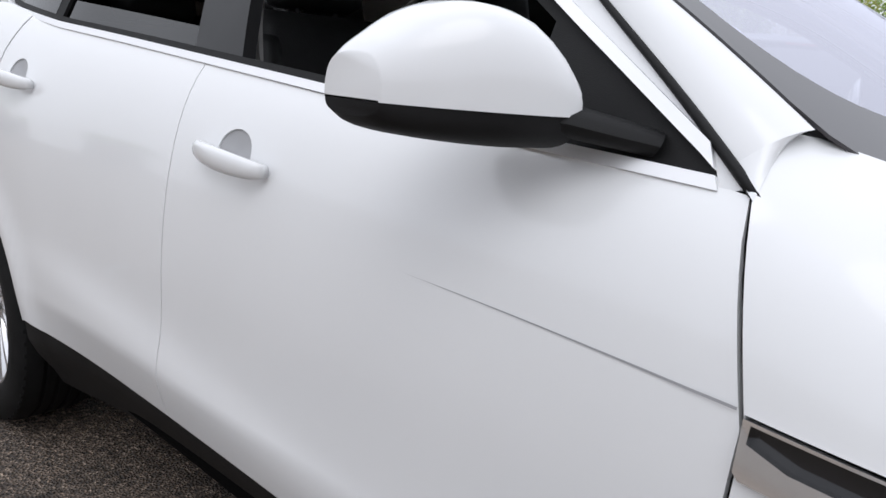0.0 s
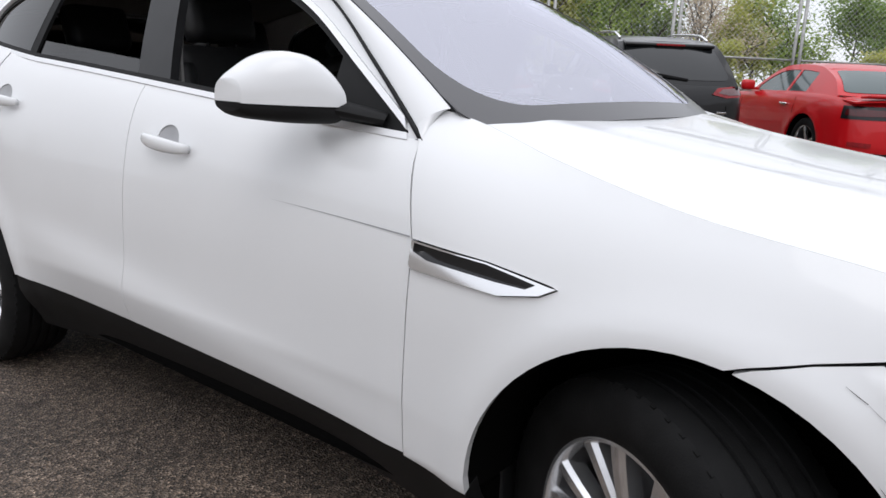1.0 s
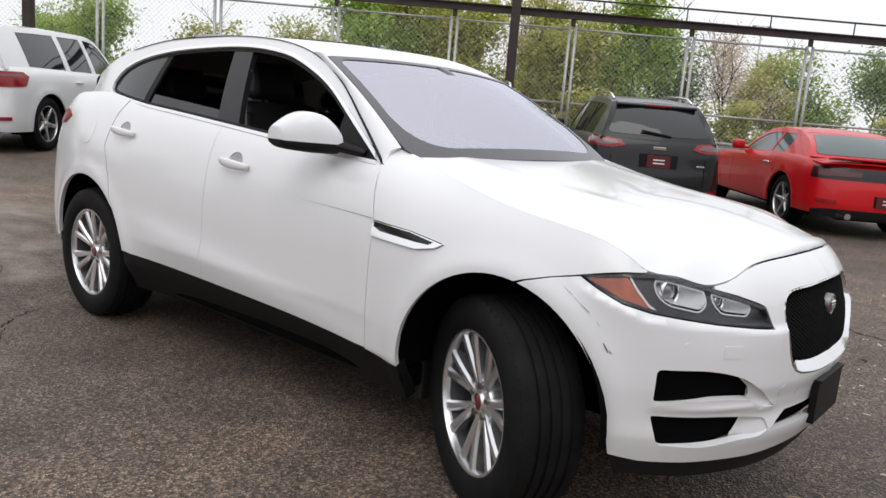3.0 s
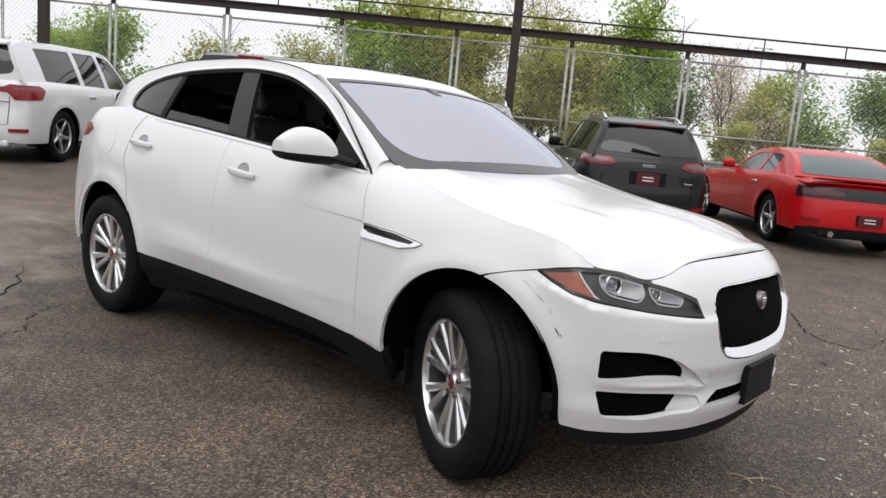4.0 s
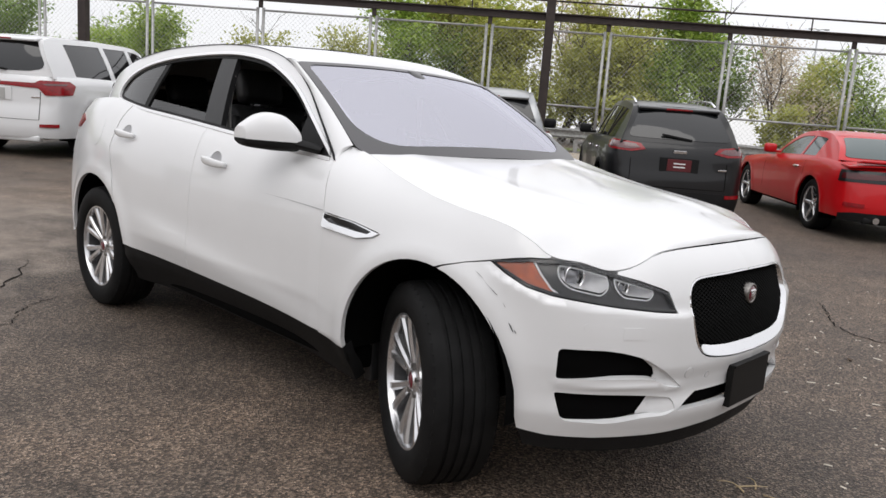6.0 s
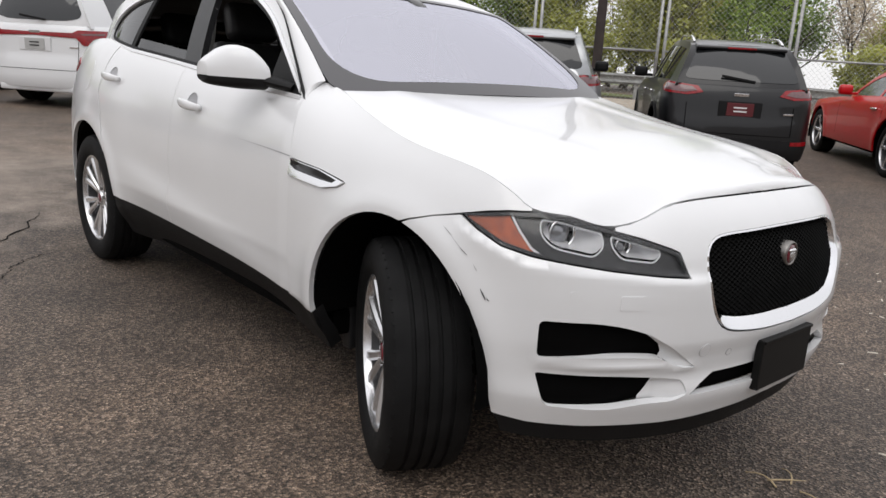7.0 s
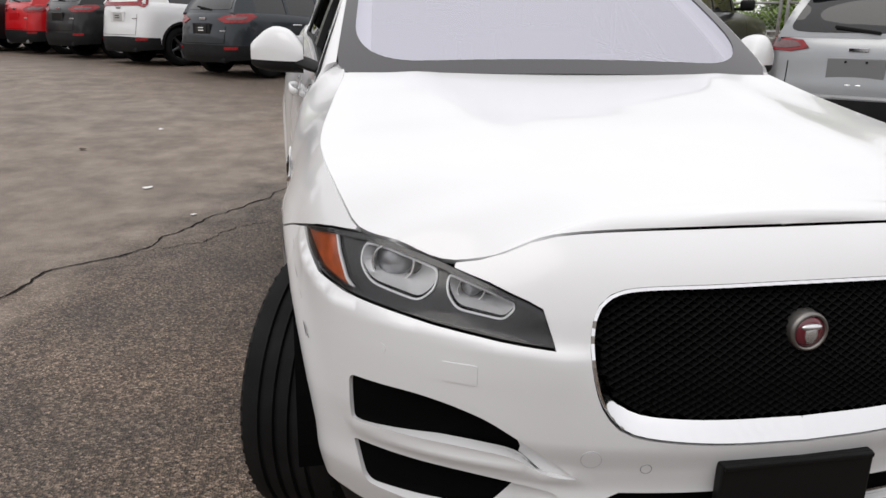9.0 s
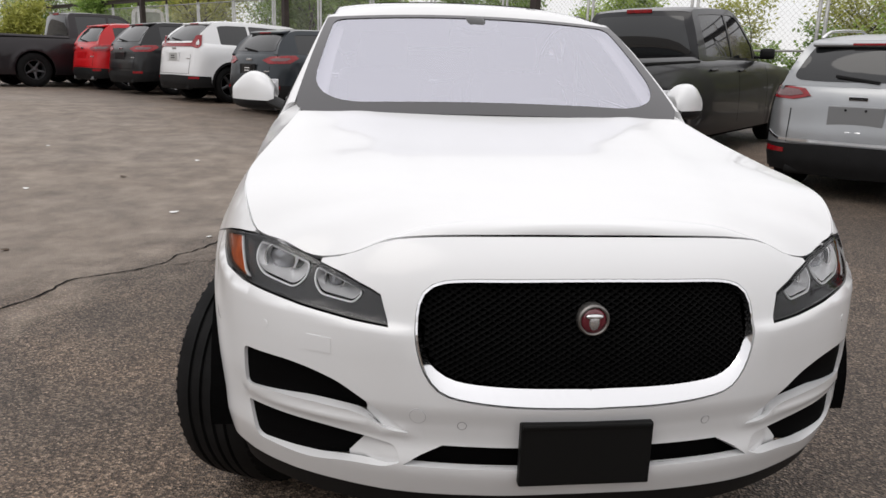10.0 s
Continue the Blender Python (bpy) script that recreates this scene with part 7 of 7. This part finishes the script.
PAPER = material("white_paper", (0.78, 0.78, 0.77), 0.7, vary=0.05, scale=30)
DEADLEAF = material("dead_leaf", (0.075, 0.05, 0.032), 0.8, vary=0.3, scale=40)


def twig(x, y, ang, length):
    bm = bmesh.new()
    pts = [(x + math.cos(ang + 0.5 * t) * length * t, y + math.sin(ang + 0.5 * t) * length * t, ground_z(x, y) + 0.006 + 0.012 * math.sin(3.1 * t)) for t in np.linspace(0, 1, 5)]
    tube_bm(bm, pts, lambda t: 0.0035 * (1 - 0.6 * t), 5)
    tagged(part("twig", bm, STRAW), "dry straw-coloured twig lying on the asphalt", "twig", "twigs on the ground")


for x_, y_, a_, l_ in ((0.82, 0.10, 0.4, 0.13), (0.88, 0.14, 1.8, 0.10), (0.92, 0.12, -0.6, 0.09), (0.86, 0.08, 2.6, 0.11), (1.00, -0.35, 0.9, 0.07), (0.70, -1.35, 2.2, 0.08)):
    twig(x_, y_, a_, l_)


def flake(x, y, size, mat, name, label, cat, group):
    """A crumpled scrap with a raised, curled edge."""
    bm = bmesh.new()
    n = 9
    ang0, ring_, top_ = rng2.uniform(0, 6.28), [], []
    for k in range(n):
        t = 2 * math.pi * k / n
        r = size * rng2.uniform(0.55, 1.0) * (1 - 0.4 * abs(math.sin(t + ang0)))
        h = ground_z(x, y) + 0.003 + size * 0.25 * rng2.random()
        ring_.append(bm.verts.new((x + r * math.cos(t), y + r * math.sin(t), h)))
        top_.append(bm.verts.new((x + 0.9 * r * math.cos(t), y + 0.9 * r * math.sin(t), h + 0.004)))
    c = bm.verts.new((x, y, ground_z(x, y) + 0.010 + size * 0.12))
    for k in range(n):
        bm.faces.new((ring_[k], ring_[(k + 1) % n], top_[(k + 1) % n], top_[k]))
        bm.faces.new((top_[k], top_[(k + 1) % n], c))
    tagged(part(name, bm, mat), label, cat, group)


for x_, y_, sz in ((-4.1, -2.05, 0.05), (-5.0, -3.6, 0.045), (-6.6, -2.35, 0.05), (-8.3, -5.6, 0.06), (-9.8, -7.4, 0.06), (-3.3, -1.62, 0.035), (-7.4, -4.3, 0.04)):
    flake(x_, y_, sz, PAPER, "paper_scrap", "small white paper scrap on the dusty lot", "litter", "litter on the lot")
for x_, y_, sz in ((-3.6, -3.9, 0.05), (-5.6, -2.9, 0.06), (-7.1, -5.0, 0.06), (-4.4, -4.9, 0.045), (-2.9, -2.9, 0.04), (-6.0, -6.4, 0.06), (0.55, 2.4, 0.03), (1.4, 2.9, 0.03)):
    flake(x_, y_, sz, DEADLEAF, "dead_leaf", "curled brown dead leaf on the lot", "leaf", "leaves on the lot")

# ---- far things over the fence ----
MASTGREY = material("mast_steel", (0.42, 0.43, 0.45), 0.5, metal=0.3)
mast = thing("light_mast", "tall slim steel light mast beyond the trees", "mast", m=pose(-17.7, 53.0, 0.5))
bm = bmesh.new()
add_cyl(bm, 0.07, 0.05, (0, 0, -0.3), (0, 0, 9.1), 12)
part("pole", bm, MASTGREY, mast, smooth=True)
for sg in (1, -1):
    bm = bmesh.new()
    tube_bm(bm, [(0, 0, 9.0), (0.15 * sg, 0.12 * sg, 9.1), (0.33 * sg, 0.27 * sg, 9.1)], 0.03, 6)
    arm_ = part("arm", bm, MASTGREY, mast, smooth=True)
    bm = bmesh.new()
    add_box(bm, (0.30, 0.16, 0.10), (0.42 * sg, 0.34 * sg, 9.09), pose(0, 0, 0, 0, 0, 39), bevel=0.03)
    part("lamp_head", bm, MASTGREY, arm_, smooth=True)
# white-framed stand-in for a truck's back behind the row; two short posts added
BOARDW = material("board_frame_white", (0.72, 0.72, 0.71), 0.5, vary=0.05, scale=6)
BOARDG = material("board_face", (0.30, 0.33, 0.28), 0.35, vary=0.15, scale=3)
bp0 = Vector((2.341, -0.54, 0)) + Vector((-0.968, -0.2455, 0)) * 40
board = thing("truck_back_panel", "white round-cornered framed panel standing in for the back of a truck", "board", m=pose(bp0.x, bp0.y, ground_z(bp0.x, bp0.y), 0, 0, 104))
outer = rounded([(-0.80, 1.9), (0.80, 1.9), (0.70, 3.15), (-0.70, 3.15)], [0.1, 0.1, 0.28, 0.28])
plane_ = lambda u, v: np.array((u, -0.02, v))
sheet("frame", outer, plane_, BOARDW, board, holes=[grow(outer, -0.16)], step=0.2, thick=0.09, centre=(0, 2, 1.8))
sheet("panel", grow(outer, -0.13), lambda u, v: np.array((u, 0.03, v)), BOARDG, board, step=0.3, thick=0.02, centre=(0, 2, 1.8))
for x_ in (-0.5, 0.5):
    bm = bmesh.new()
    add_box(bm, (0.09, 0.07, 2.2), (x_, 0.05, 0.9), bevel=0.01)
    part("post", bm, BOARDW, board)

# pale chaff and grit scattered on the asphalt in front of the white car
GRIT = material("pale_grit", (0.58, 0.53, 0.45), 0.9, vary=0.3, scale=3)
vs_, fs_ = [], []
for _ in range(420):
    x, y = rng2.uniform(-0.2, 5.0), rng2.uniform(-2.2, 5.5)
    if rng2.random() < 0.45:
        x, y = rng2.gauss(1.6, 0.9), rng2.gauss(1.8, 1.0)
    if x < 0.95 and abs(y) < 1.1:
        continue
    a_, l_, w_ = rng2.uniform(0, 3.14), 0.005 + 0.026 * rng2.random() ** 2.2, rng2.uniform(0.0022, 0.005)
    z_, k = ground_z(x, y), len(vs_)
    for du, dv, dz in ((-1, -1, 0.001), (1, -1, 0.001), (1, 1, 0.001), (-1, 1, 0.001), (-0.8, 0, 0.006), (0.8, 0, 0.006)):
        vs_.append((x + du * l_ * math.cos(a_) - dv * w_ * math.sin(a_), y + du * l_ * math.sin(a_) + dv * w_ * math.cos(a_), z_ + dz))
    fs_ += [(k, k + 1, k + 5, k + 4), (k + 2, k + 3, k + 4, k + 5), (k + 1, k + 2, k + 5), (k + 3, k, k + 4)]
chaff = bpy.data.meshes.new("chaff")
chaff.from_pydata(vs_, [], fs_)
tagged(finish("chaff", chaff, GRIT), "pale straw chaff and grit scattered over the asphalt", "debris", kind="stuff")
